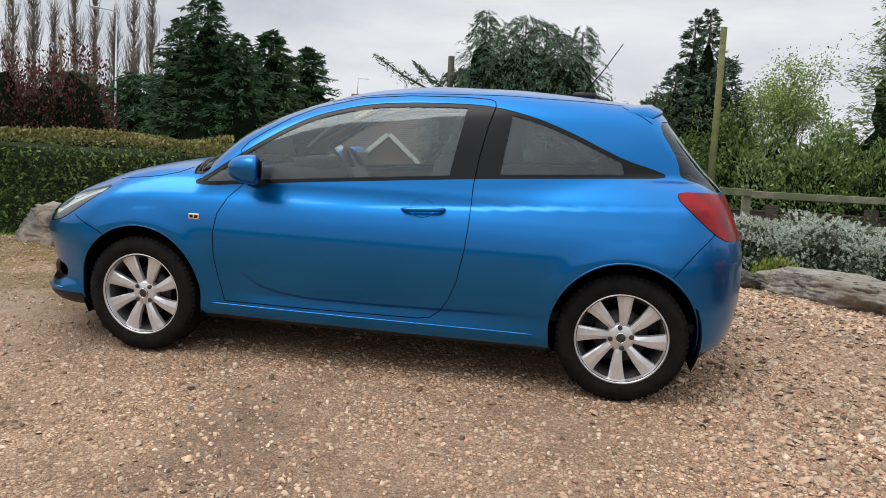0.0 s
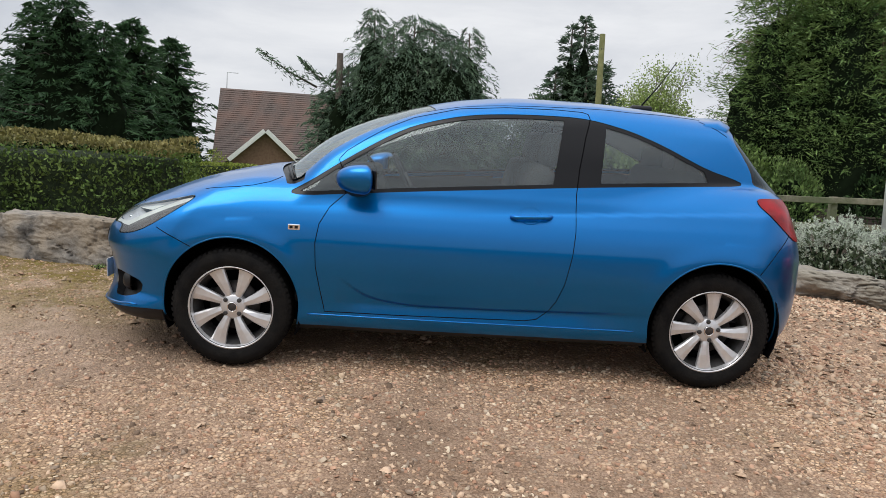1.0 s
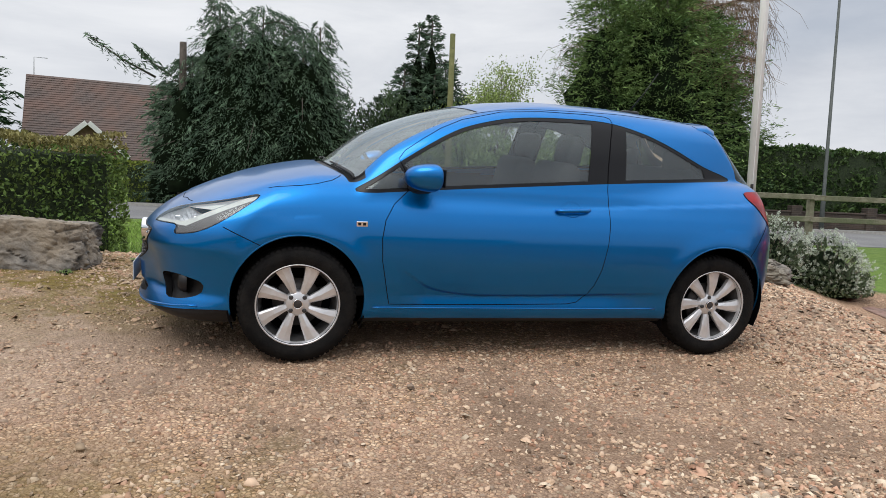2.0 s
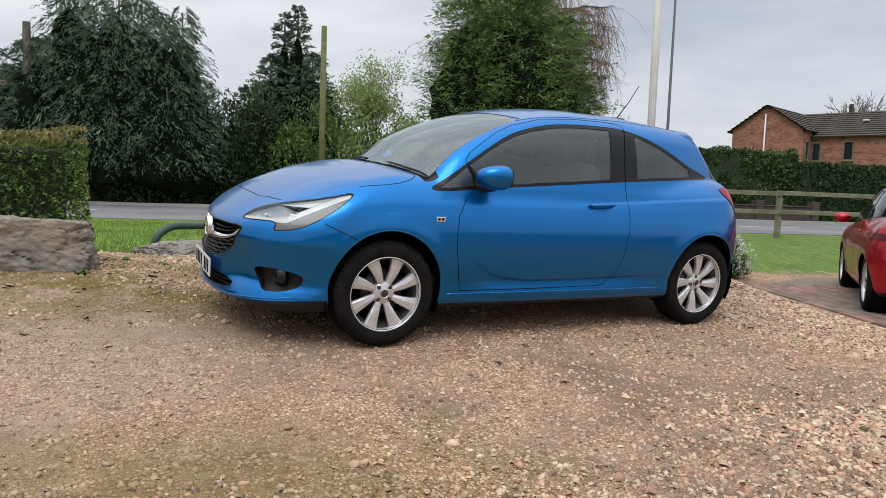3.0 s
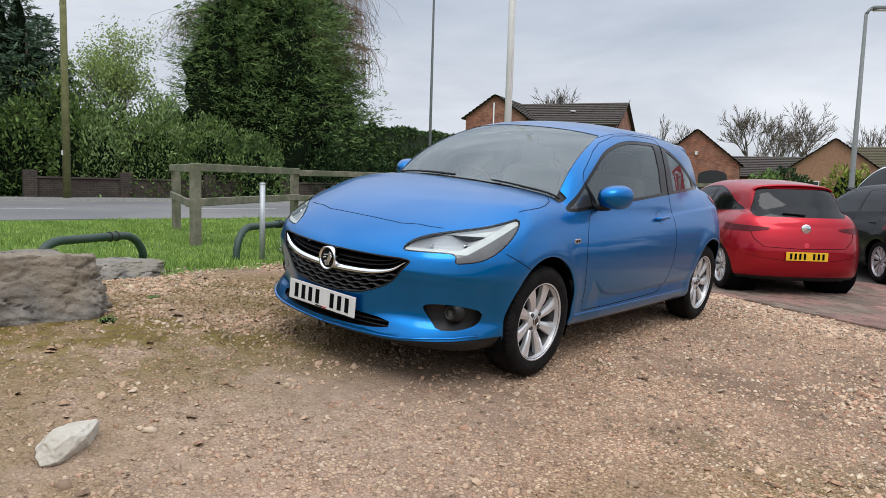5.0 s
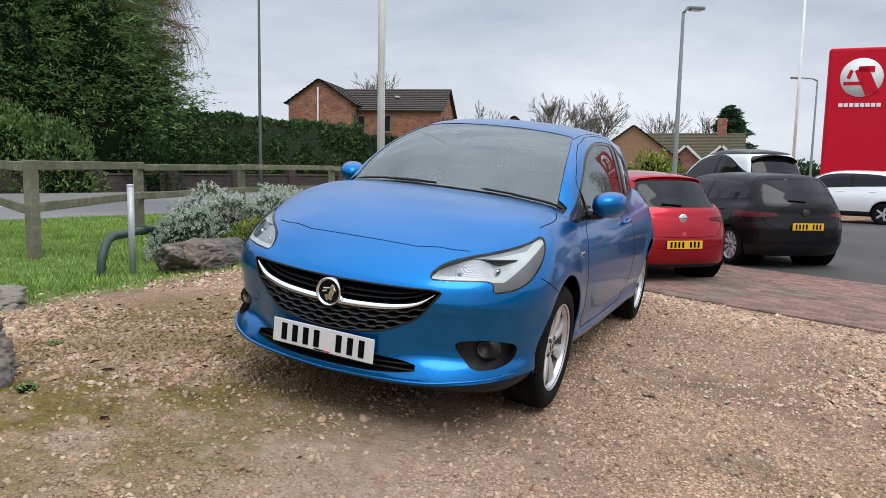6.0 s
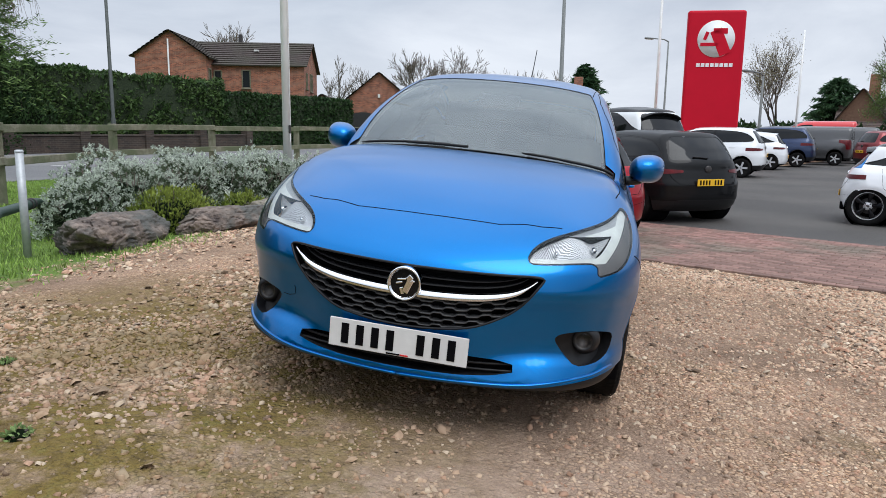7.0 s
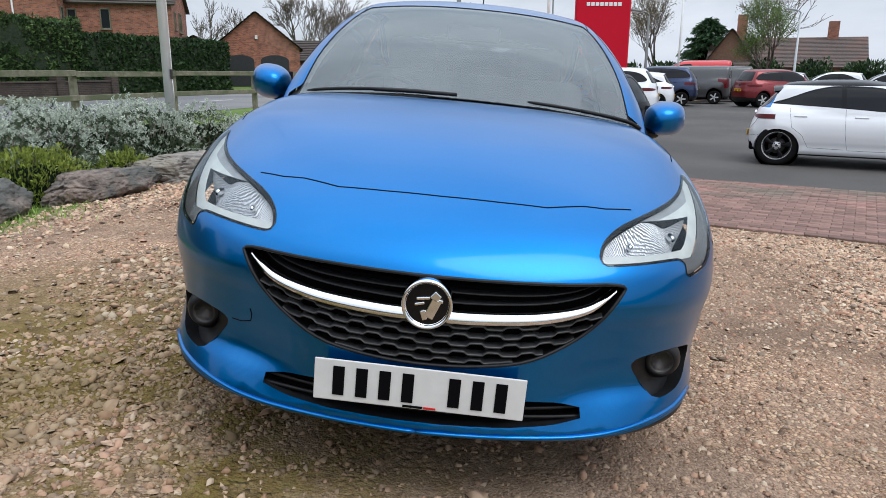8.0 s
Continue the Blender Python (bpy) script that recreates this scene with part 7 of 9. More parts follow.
conifer(-29.2, 34.8, 6.6, 4.2, 20, L_CONIFER, "broad dark green evergreen tree", 4400, 0.3, 0.0, 0.22, bulge=0.4)
conifer(-37.0, 37.0, 6.8, 4.6, 21, L_CONIFER, "broad dark green evergreen tree", 3600, 0.3, 0.0, 0.25, bulge=0.4)
conifer(65.0, 1.8, 7.2, 2.4, 22, L_CONIFER, "small dark conifer between far houses", 3500, 0.2, 0.0, 0.35, bulge=0.6)
conifer(63.0, -19.4, 6.0, 2.2, 23, L_CONIFER, "dark evergreen beside a far house", 3000, 0.2, 0.0, 0.35, bulge=0.5)
for k in range(8):
    a = math.radians(122.6 + 1.25 * k)
    poplar(0.9 + 78 * math.cos(a), -4.3 + 78 * math.sin(a), 19 + 2.5 * math.sin(k * 2.1), 50 + k)
weeping_birch(18.0, 26.2, 12.4, 31)
# dark evergreen mass between the conifers
for k, (x, y, rx, h, lf) in enumerate(((1.9, 26.0, 1.3, 4.9, L_DARKSHRUB), (3.1, 25.9, 1.3, 4.4, L_DARKSHRUB), (4.2, 25.2, 1.4, 5.0, L_DARKSHRUB), (6.9, 24.9, 1.4, 4.6, L_SHRUB), (5.3, 24.6, 1.2, 3.6, L_SHRUB), (8.2, 24.2, 1.4, 4.3, L_FRESH), (10.2, 23.9, 1.3, 4.3, L_FRESH), (-0.6, 24.6, 1.5, 3.0, L_DARKSHRUB), (0.7, 24.9, 1.3, 3.6, L_DARKSHRUB))):
    shrub("evergreen_shrub", x, y, rx, rx * 0.9, h, 4200, 0.085, lf, 230 + k, "tall bushy evergreen shrub beyond the road", stems=20, z=-0.05, upright=0.2)
bare_tree(9.0, 24.4, 6.4, 32, "young tree coming into leaf", 0.5, 0.0, 5, L_SPRING, n_leaf=9000, twig=0.006)
bare_tree(6.3, 25.6, 4.6, 33, "young bush coming into leaf", 0.6, 0.0, 5, L_SPRING, n_leaf=1500, twig=0.008)
bare_tree(-13.0, 60.0, 9.0, 34, "leafless birch behind the cottage", 0.5, 0.2, 5, twig=0.02)
for k, (az, dist, hh) in enumerate(((21.5, 92, 7.5), (19.0, 90, 7.0), (15.2, 95, 9.0), (13.4, 92, 8.0), (11.6, 96, 9.0), (28.5, 80, 9.5), (7.0, 100, 8.0), (4.0, 100, 7.5), (-19.5, 75, 9.0))):
    a = math.radians(az)
    bare_tree(-4.5 + dist * math.cos(a), -0.7 + dist * math.sin(a), hh * 1.22, 60 + k, "leafless tree on the skyline", 0.6, 0.0, 6 if k in (2, 3, 4, 5) else 5, twig=0.026)
bare_tree(54.4, -12.9, 7.6, 91, "pale tree coming into leaf beside the sign", 0.42, 0.0, 6, L_HAZE, n_leaf=5000, twig=0.014)
bare_tree(48.5, -19.4, 7.0, 92, "pale tree coming into leaf before the far house", 0.5, 0.0, 5, L_SHRUB, n_leaf=9000, twig=0.014)
# shrubs beyond the road
for k, (s, o, rx, h, lf) in enumerate(((-6.2, 22.0, 1.6, 2.2, L_SHRUB), (-3.2, 22.6, 1.5, 2.4, L_FARHEDGE), (0.6, 22.9, 1.6, 2.9, L_SHRUB), (2.6, 22.6, 1.7, 3.1, L_SHRUB), (4.4, 22.4, 1.6, 2.7, L_SHRUB), (6.0, 21.9, 1.3, 2.2, L_YEW), (3.6, 24.2, 1.8, 3.2, L_YEW), (8.8, 22.4, 1.6, 2.4, L_FARHEDGE), (10.6, 22.8, 1.4, 2.3, L_FARHEDGE))):
    x, y = P(s * 1.14 + 0.2, o + 2.2)
    shrub("roadside_shrub", x, y, rx * 1.15, rx * 0.9, h * 1.12, 4200, 0.08, lf, 80 + k, "bushy green shrub beyond the road", stems=20, z=-0.05)
for k, az in enumerate((129.5, 132.0, 127.2)):
    a = math.radians(az)
    shrub("plum_tree", 0.9 + 42 * math.cos(a), -4.3 + 42 * math.sin(a), 2.3, 2.3, 6.0 + k * 0.4, 3000, 0.10, L_PLUM, 110 + k, "purple-leaved plum tree behind the hedge", "tree", z=0.3, stems=20)
for k, (x, y, rx, h) in enumerate(((9.6, 23.2, 1.5, 3.4), (11.6, 23.0, 1.6, 3.2), (13.4, 22.6, 1.5, 2.8), (7.7, 23.4, 1.2, 3.0))):
    shrub("roadside_shrub", x, y, rx, rx * 0.9, h, 4000, 0.07, L_FRESH, 210 + k, "fresh light green shrub beyond the fence", stems=30, z=-0.05)
# hedges
leafy_box("privet_hedge", (-8.0, -0.25), 32.0, 6.25, 1.25, 1.15, 46000, 0.023, L_HEDGE, 7, "clipped privet hedge with pale new tips", tip=L_HEDGETOP, z=0.10)
x, y = P(10.2, 24.6)
leafy_box("tall_hedge", (x, y), -10.0, 13.5, 1.6, 3.35, 32000, 0.085, L_IVY, 8, "tall ivy-covered hedge beside the road", z=-0.05, wobble=0.3)
leafy_box("clipped_hedge", (29.0, 18.8), -20.0, 10.5, 1.6, 2.85, 14000, 0.11, L_FARHEDGE, 9, "tall clipped dark hedge in front of the brick house", z=-0.05, wobble=0.12)
x, y = P(-18.5, 24.1)
leafy_box("low_hedge", (x, y), -15.0, 7.3, 0.9, 1.68, 9000, 0.055, L_GOLD, 10, "low bright green clipped hedge", z=-0.05)
shrub("dome_shrub", -3.55, 25.7, 0.85, 0.85, 2.8, 4200, 0.05, L_GOLD, 121, "round clipped golden green shrub", z=-0.05)
shrub("dome_shrub", -10.4, 29.0, 0.8, 0.8, 2.3, 1600, 0.05, L_GOLD, 122, "round clipped golden green shrub", z=-0.05)
for k in range(7):
    shrub("garden_shrub", 34.0 + 2.2 * k, 7.5 - 1.5 * k + (k % 2), 1.8, 1.5, 1.9 + 0.3 * (k % 3), 1500, 0.12, (L_SHRUB, L_FARHEDGE, L_GOLD)[k % 3 if k != 4 else 0], 130 + k, "garden shrub beyond the yard", z=-0.1, stems=12)
for k in range(8):
    a = math.radians(-3.5 - 3.2 * k)
    shrub("garden_shrub", -4 + 58 * math.cos(a), -0.5 + 58 * math.sin(a), 2.6, 1.8, 2.3, 1400, 0.16, L_FARHEDGE, 140 + k, "dark hedge shrub at the back of the yard", z=-0.2, stems=12)

# silver bed
def silver_shrub(x, y, rx, ry, h, seed):
    """Twiggy dome whose shoots end in rosettes of small whitish leaves, greyer further in and darkened there for shade.
    """
    r = np.random.default_rng(seed)
    ob = empty("silver_shrub", pose(x, y, float(height(x, y))), "silvery grey-green evergreen shrub with whitish shoot tips", "shrub", "silver shrubs")
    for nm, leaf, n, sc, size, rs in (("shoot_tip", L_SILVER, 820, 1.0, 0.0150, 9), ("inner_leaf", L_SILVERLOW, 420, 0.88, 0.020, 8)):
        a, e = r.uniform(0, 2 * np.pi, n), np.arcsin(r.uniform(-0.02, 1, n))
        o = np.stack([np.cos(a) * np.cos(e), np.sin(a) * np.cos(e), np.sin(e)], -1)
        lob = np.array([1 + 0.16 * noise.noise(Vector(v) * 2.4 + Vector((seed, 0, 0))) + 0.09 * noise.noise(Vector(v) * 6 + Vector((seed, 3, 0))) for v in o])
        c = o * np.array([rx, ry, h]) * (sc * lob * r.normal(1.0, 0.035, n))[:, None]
        c[:, 2] = np.maximum(c[:, 2], 0.03)
        axis = unit(o + r.normal(0, 0.3, (n, 3)) + np.array([0, 0, 1.1]))
        c2 = np.repeat(c, rs, 0) + np.repeat(axis, rs, 0) * (np.tile(np.linspace(-0.9, 0.5, rs), n) * size * 1.6)[:, None]
        ax2 = np.repeat(axis, rs, 0)
        rad = unit(np.cross(ax2, r.normal(0, 1, (n * rs, 3))))
        d = unit(rad * 0.9 + ax2 * r.uniform(0.25, 1.1, (n * rs, 1)))
        s = size * r.uniform(0.7, 1.25, n * rs)
        p, f = quads(c2 + d * s[:, None] * 0.8, d * s[:, None], unit(np.cross(d, np.cross(ax2, d) + 1e-6)) * (s * 0.36)[:, None])
        raw(nm, p, f, leaf, ob, "whitish shoot tips" if nm == "shoot_tip" else "grey-green leaves darkened for inner shade", smooth=False)["kind"] = "stuff"
    lv, lf = [], []
    for q in o[:90]:
        a1, b1 = tube_data([Vector((q[0] * rx * 0.12, q[1] * ry * 0.12, 0)), Vector((q[0] * rx * 0.5, q[1] * ry * 0.5, q[2] * h * 0.45)), Vector((q[0] * rx * 0.92, q[1] * ry * 0.92, q[2] * h * 0.92))], [0.010, 0.007, 0.004], 4)
        lf += [tuple(k + len(lv) for k in g) for g in b1]
        lv += a1
    raw("stem", lv, lf, M_TWIG, ob)["kind"] = "stuff"
    # filler dome whose near-black colour stands for the shade within
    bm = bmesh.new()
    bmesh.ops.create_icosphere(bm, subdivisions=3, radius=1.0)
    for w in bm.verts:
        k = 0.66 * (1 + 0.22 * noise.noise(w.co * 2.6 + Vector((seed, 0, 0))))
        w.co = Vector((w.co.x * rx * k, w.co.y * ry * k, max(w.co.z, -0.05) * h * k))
    part("inner_mass", bm, M_CORE, ob, "dark filler mass with the inner shade in its colour")
    return ob


for k, (x, y, rx, ry, h) in enumerate(((1.72, 4.42, 0.56, 0.52, 0.56), (2.25, 4.35, 0.68, 0.60, 0.72), (3.0, 4.25, 0.70, 0.62, 0.76), (3.75, 4.15, 0.70, 0.62, 0.76), (4.5, 3.85, 0.68, 0.62, 0.74), (5.15, 3.45, 0.66, 0.6, 0.74), (5.8, 3.1, 0.6, 0.6, 0.70), (2.6, 4.95, 0.7, 0.5, 0.78), (3.9, 4.8, 0.7, 0.5, 0.8), (5.0, 4.3, 0.6, 0.5, 0.78))):
    silver_shrub(x, y, rx, ry, h, 150 + k)
    # lower growth: leaf tone darkened for the shady gaps underneath
    shrub("shrub_undergrowth", x - 0.1, y - 0.25, rx * 0.8, ry * 0.7, h * 0.55, 1300, 0.030, L_SILVERLOW, 170 + k, "grey-green lower growth darkened for shade under the shrub bed", upright=0.6, stems=20)
shrub("golden_shrub", 2.15, 3.76, 0.66, 0.40, 0.48, 5000, 0.019, L_GOLD, 190, "low yellow-green shrub among boulders", upright=0.9)
shrub("golden_shrub", 3.1, 3.45, 0.30, 0.3, 0.34, 1500, 0.022, L_GOLD, 191, "low yellow-green shrub among boulders", upright=0.9)


# weeds in the moss
for k, (x, y, rr) in enumerate(((-2.17, 1.64, 0.035), (-2.78, 1.0, 0.05), (-2.45, 1.85, 0.03))):
    shrub("weed", x, y, rr, rr, rr * 0.8, 60, 0.012, L_FRESH, 260 + k, "small green weed growing in mossy gravel", "weed", upright=0.3, stems=6)


# grass blades on the verge
def grass(n, seed):
    r = np.random.default_rng(seed)
    x, y = r.uniform(-7, 9, n), r.uniform(1.5, 12.5, n)
    o = x * ROAD_N[0] + y * ROAD_N[1]
    ok = (y + 0.9 * np.maximum(-x - 2.9, 0) > 3.2 + r.normal(0, 0.25, n)) & (o < ROAD_NEAR - 0.1) & (0.894 * x - 0.447 * y < 4.3)
    x, y = x[ok], y[ok]
    k = len(x)
    patch = np.array([noise.noise(Vector((a * 0.9, b * 0.9, 2))) for a, b in zip(x, y)])
    h = (0.030 + 0.050 * np.clip(patch + 0.35, 0, 1.2)) * r.uniform(0.45, 1.5, k)
    c = np.stack([x, y, ground_z(x, y) - 0.005], -1)
    a = r.uniform(0, 2 * np.pi, k)
    s = np.stack([np.cos(a), np.sin(a), np.zeros(k)], -1) * (0.004 + 0.004 * r.uniform(0, 1, k))[:, None]
    tip = c + np.stack([r.normal(0, 0.4, k) * h, r.normal(0, 0.4, k) * h, h], -1)
    p = np.stack([c - s, c + s, tip], 1).reshape(-1, 3)
    tagged(raw("grass", p, np.arange(3 * k).reshape(-1, 3), L_GRASS, smooth=False), "rough green verge grass", "grass", kind="stuff")


grass(150000, 9)


# ---- boulders ----
M_ROCK = mat("grey_boulder", (0.085, 0.078, 0.071), (0.36, 0.325, 0.28), scale=7, rough=0.9, bump=1.0, bump_scale=22, big=(0.23, 0.205, 0.16), big_scale=3.0)
M_ROCKRED = mat("red_brown_boulder", (0.058, 0.044, 0.038), (0.29, 0.228, 0.185), scale=9, rough=0.9, bump=1.0, bump_scale=26, big=(0.10, 0.10, 0.09), big_scale=3.0)
M_ROCKTAN = mat("cracked_boulder", (0.06, 0.056, 0.052), (0.35, 0.315, 0.27), scale=5, rough=0.9, bump=1.0, bump_scale=26, big=(0.26, 0.215, 0.16), big_scale=2.6)
M_ROCKPALE = mat("pale_stone", (0.42, 0.38, 0.31), (0.55, 0.51, 0.44), scale=9, rough=0.9, bump=0.5, bump_scale=25)


def boulder(name, x, y, size, rz, seed, material, label, flat=0.80, sink=0.06, z=None, planes=26, square=0.0):
    """A broken rock: flat faces split off in many directions, with worn arrises, cracks and pits."""
    r = random.Random(seed * 13)
    cuts = [(Vector((0, 0, 1)), flat), (Vector((0, 0, -1)), 0.9), (Vector((0.12, 0.08, 0.98)).normalized(), flat * 0.97)]
    if square:
        cuts += [(Vector(q).normalized(), square) for q in ((1, 0.1, 0.05), (-1, -0.08, 0.1), (0.06, 1, 0.04), (-0.05, -1, 0.08))]
    for k in range(planes):
        n = Vector((r.gauss(0, 1), r.gauss(0, 1), r.gauss(0.15, 0.75))).normalized()
        cuts.append((n, r.uniform(0.80, 1.02) + 0.22 * (square > 0)))
    bm = bmesh.new()
    bmesh.ops.create_cube(bm, size=2.0)
    bmesh.ops.subdivide_edges(bm, edges=bm.edges[:], cuts=40, use_grid_fill=True)
    o = Vector((seed * 3.1, seed * 1.7, 0))
    for v in bm.verts:
        n = v.co.normalized()
        m = max(abs(v.co.x), abs(v.co.y), abs(v.co.z))
        n = (v.co / m).lerp(n, 0.6).normalized()
        rad = min(d / max(n.dot(p), 0.04) for p, d in cuts)
        rad = min(rad, 1.25 + 0.3 * (square > 0))
        q = n * rad
        w = Vector((q.x * size[0], q.y * size[1], q.z * size[2])) * 1.5
        k = 0.10 * noise.noise(w * 1.6 + o) + 0.05 * noise.noise(w * 5.0 + o) + 0.06 * abs(noise.noise(w * 11 + o)) + 0.032 * noise.noise(w * 22 + o)
        k -= 0.07 * math.exp(-(noise.noise(Vector((w.x * 1.6, w.y * 1.6, w.z * 2.6)) + o * 3) / 0.04) ** 2)
        q = q + n * k
        v.co = Vector((q.x * size[0] / 2, q.y * size[1] / 2, q.z * size[2] / 2))
    zz = float(height(x, y)) if z is None else z
    ob = part(name, bm, material, None, "", True)
    ob.matrix_world = pose(x, y, zz + size[2] / 2 - sink, 0, 0, rz)
    return tagged(ob, label, "boulder")


boulder("boulder", -3.33, 1.62, (1.38, 0.78, 0.52), -12, 1, M_ROCKTAN, "grey and tan flat-topped boulder beside the hedge", flat=0.86, sink=0.10, z=0.16, planes=14, square=0.90)
boulder("boulder", -1.72, 3.22, (1.20, 0.72, 0.30), 14, 2, M_ROCK, "low flat grey boulder at the grass edge", sink=0.12)
boulder("boulder", 1.06, 3.60, (1.32, 0.68, 0.44), 4, 3, M_ROCKRED, "reddish brown boulder beside the shrub bed", sink=0.10)
boulder("boulder", 2.28, 3.22, (1.2, 0.66, 0.36), -12, 4, M_ROCKRED, "dark brown boulder beside the shrub bed", sink=0.10)
boulder("boulder", 3.42, 2.42, (2.4, 0.95, 0.40), -62, 5, M_ROCK, "long flat grey slab at the gravel edge", sink=0.14)
boulder("pale_stone", -3.56, -0.33, (0.26, 0.13, 0.11), 25, 6, M_ROCKPALE, "pale broken stone lying on the gravel", sink=0.03)

# ---- fence, hoops and posts ----
M_WOOD = mat("weathered_timber", (0.15, 0.135, 0.095), (0.26, 0.24, 0.18), scale=9, rough=0.92, bump=0.6, bump_scale=35, big=(0.12, 0.13, 0.075), big_scale=2.0)
M_POLE = mat("mossy_timber_pole", (0.11, 0.115, 0.042), (0.18, 0.18, 0.075), scale=5, rough=0.95, bump=0.4)
M_GREENPAINT = mat("green_painted_steel", (0.018, 0.042, 0.030), (0.035, 0.062, 0.045), scale=14, rough=0.5, bump=0.15, big=(0.035, 0.062, 0.046), big_scale=4)
M_GREYPOLE = mat("grey_painted_column", (0.15, 0.16, 0.155), (0.20, 0.21, 0.205), scale=20, rough=0.6)
M_GALV = mat("galvanised_steel", (0.42, 0.44, 0.45), (0.52, 0.54, 0.55), scale=25, rough=0.5, metal=0.5)
M_WHITEPOLE = mat("white_painted_pole", (0.82, 0.82, 0.80), (0.87, 0.87, 0.85), scale=7, rough=0.5, big=(0.76, 0.75, 0.71), big_scale=1.2)
M_DARKPOLE = mat("dark_grey_pole", (0.055, 0.065, 0.06), (0.085, 0.095, 0.09), scale=8, rough=0.6)


def fence(line):
    """Posts at the points of a line, two rails from post to post, and a short return at the end."""
    f = empty("timber_fence", pose(line[0][0], line[0][1], 0), "weathered post-and-rail timber fence beside the road", "fence")
    ox, oy = line[0]
    back = (ox + 1.42, oy + 2.95)
    for k, (x, y) in enumerate(list(line) + [back]):
        z = float(height(x, y))
        part("post", box_bm((0.12, 0.12, 1.13 - z + 0.2), (x - ox, y - oy, (1.13 + z - 0.2) / 2), 0.012, segs=1), M_WOOD, f)
    for k, ((ax, ay), (bx, by)) in enumerate(list(zip(line[:-1], line[1:])) + [((ox, oy), back)]):
        ln, an = math.hypot(bx - ax, by - ay), math.degrees(math.atan2(by - ay, bx - ax))
        for zz in (1.06, 0.60):
            dx, dy = 0.085 * math.sin(math.radians(an)), -0.085 * math.cos(math.radians(an))
            if k == len(line) - 1:
                dx, dy = -dx, -dy
            part("rail", box_bm((ln - 0.01, 0.045, 0.11), (0, 0, 0), 0.008, Matrix.Translation(((ax + bx) / 2 - ox + dx, (ay + by) / 2 - oy + dy, zz + 0.012 * math.sin(k * 3 + zz))) @ pose(0, 0, 0, 0, 0.2 * math.sin(k * 5), an), 1), M_WOOD, f)
    return f


fence([(0.66, 5.77), (3.65, 7.42), (6.99, 8.18), (9.9, 7.9), (12.8, 7.2), (15.6, 6.2), (18.4, 5.0)])


def hoop(p0, p1, h, label):
    a, b = Vector((*p0, float(height(*p0)) - 0.1)), Vector((*p1, float(height(*p1)) - 0.1))
    up, d = Vector((0, 0, 1)), (b - a).normalized()
    top = h + 0.1
    pts = [a, a + up * top * 0.30]
    for k in range(7):
        t = math.pi / 2 * k / 6
        pts.append(a + d * (0.30 * (1 - math.cos(t))) + up * (top * 0.30 + top * 0.70 * math.sin(t)))
    for k in range(7):
        t = math.pi / 2 * (6 - k) / 6
        pts.append(b - d * (0.30 * (1 - math.cos(t))) + up * (top * 0.30 + top * 0.70 * math.sin(t)))
    pts += [b + up * top * 0.30, b]
    h_ob = empty("hoop_barrier", pose(0, 0, 0), label, "barrier", "hoop barriers")
    tube("hoop", pts, 0.042, M_GREENPAINT, h_ob, sides=14)
    m = a + (b - a) * 0.72 + up * top
    for q in (0, 0.09):
        c = m - d * q
        tube("clamp", [c + 0.047 * (math.cos(t) * up + math.sin(t) * d.cross(up)) for t in np.linspace(0, 6.28, 14)[:-1]], 0.009, M_DARKMETAL, h_ob, closed=True, sides=6)
    return h_ob


hoop((-2.03, 4.0), (-0.74, 4.50), 0.30, "bent green steel tube barrier on the verge")
hoop((0.16, 4.10), (1.55, 4.78), 0.36, "bent green steel tube barrier beside the shrubs")
mp = empty("marker_post", pose(0.43, 3.98, float(height(0.43, 3.98))), "thin galvanised steel marker post", "post")
tube("post", [(0, 0, -0.1), (0, 0, 0.88)], 0.032, M_GALV, mp, sides=14)
lathe("post_cap", [(0.0005, 0.892), (0.028, 0.89), (0.0345, 0.882), (0.0345, 0.872)], M_GALV, mp, "", 16, "z")


def flagpole(x, y, h, r, label, z0=None):
    z = float(height(x, y)) if z0 is None else z0
    f = empty("flagpole", pose(x, y, z), label, "flagpole", "flagpoles")
    tube("pole", [(0, 0, -0.1), (0, 0, h * 0.5), (0, 0, h)], [r, r * 0.92, r * 0.75], M_WHITEPOLE, f, sides=16)
    lathe("collar", [(r * 1.02, 0.0), (r * 1.5, 0.0), (r * 1.5, 0.05), (r * 1.02, 0.06)], M_GALV, f, "", 16, "z")
    part("cleat", box_bm((0.03, 0.03, 0.12), (-r * 0.7, -r - 0.006, 1.12), 0.006), M_DARKMETAL, f)
    tube("halyard", [(-r * 0.7, -r - 0.01, 1.1), (-r * 0.75, -r - 0.02, 0.78), (-r * 0.6, -r - 0.015, 1.1), (-r * 0.6, -r - 0.01, h * 0.5), (-r * 0.5, -r * 0.8, h - 0.1)], 0.004, M_WHITEPOLE, f, sides=5)
    return f


flagpole(5.2, 3.86, 8.0, 0.062, "white painted flagpole rising from the shrub bed")
flagpole(28.3, -2.6, 9.0, 0.06, "white flagpole at the edge of the yard", -0.3)
flagpole(33.0, -9.4, 6.2, 0.05, "white flagpole behind the parked cars", -0.3)


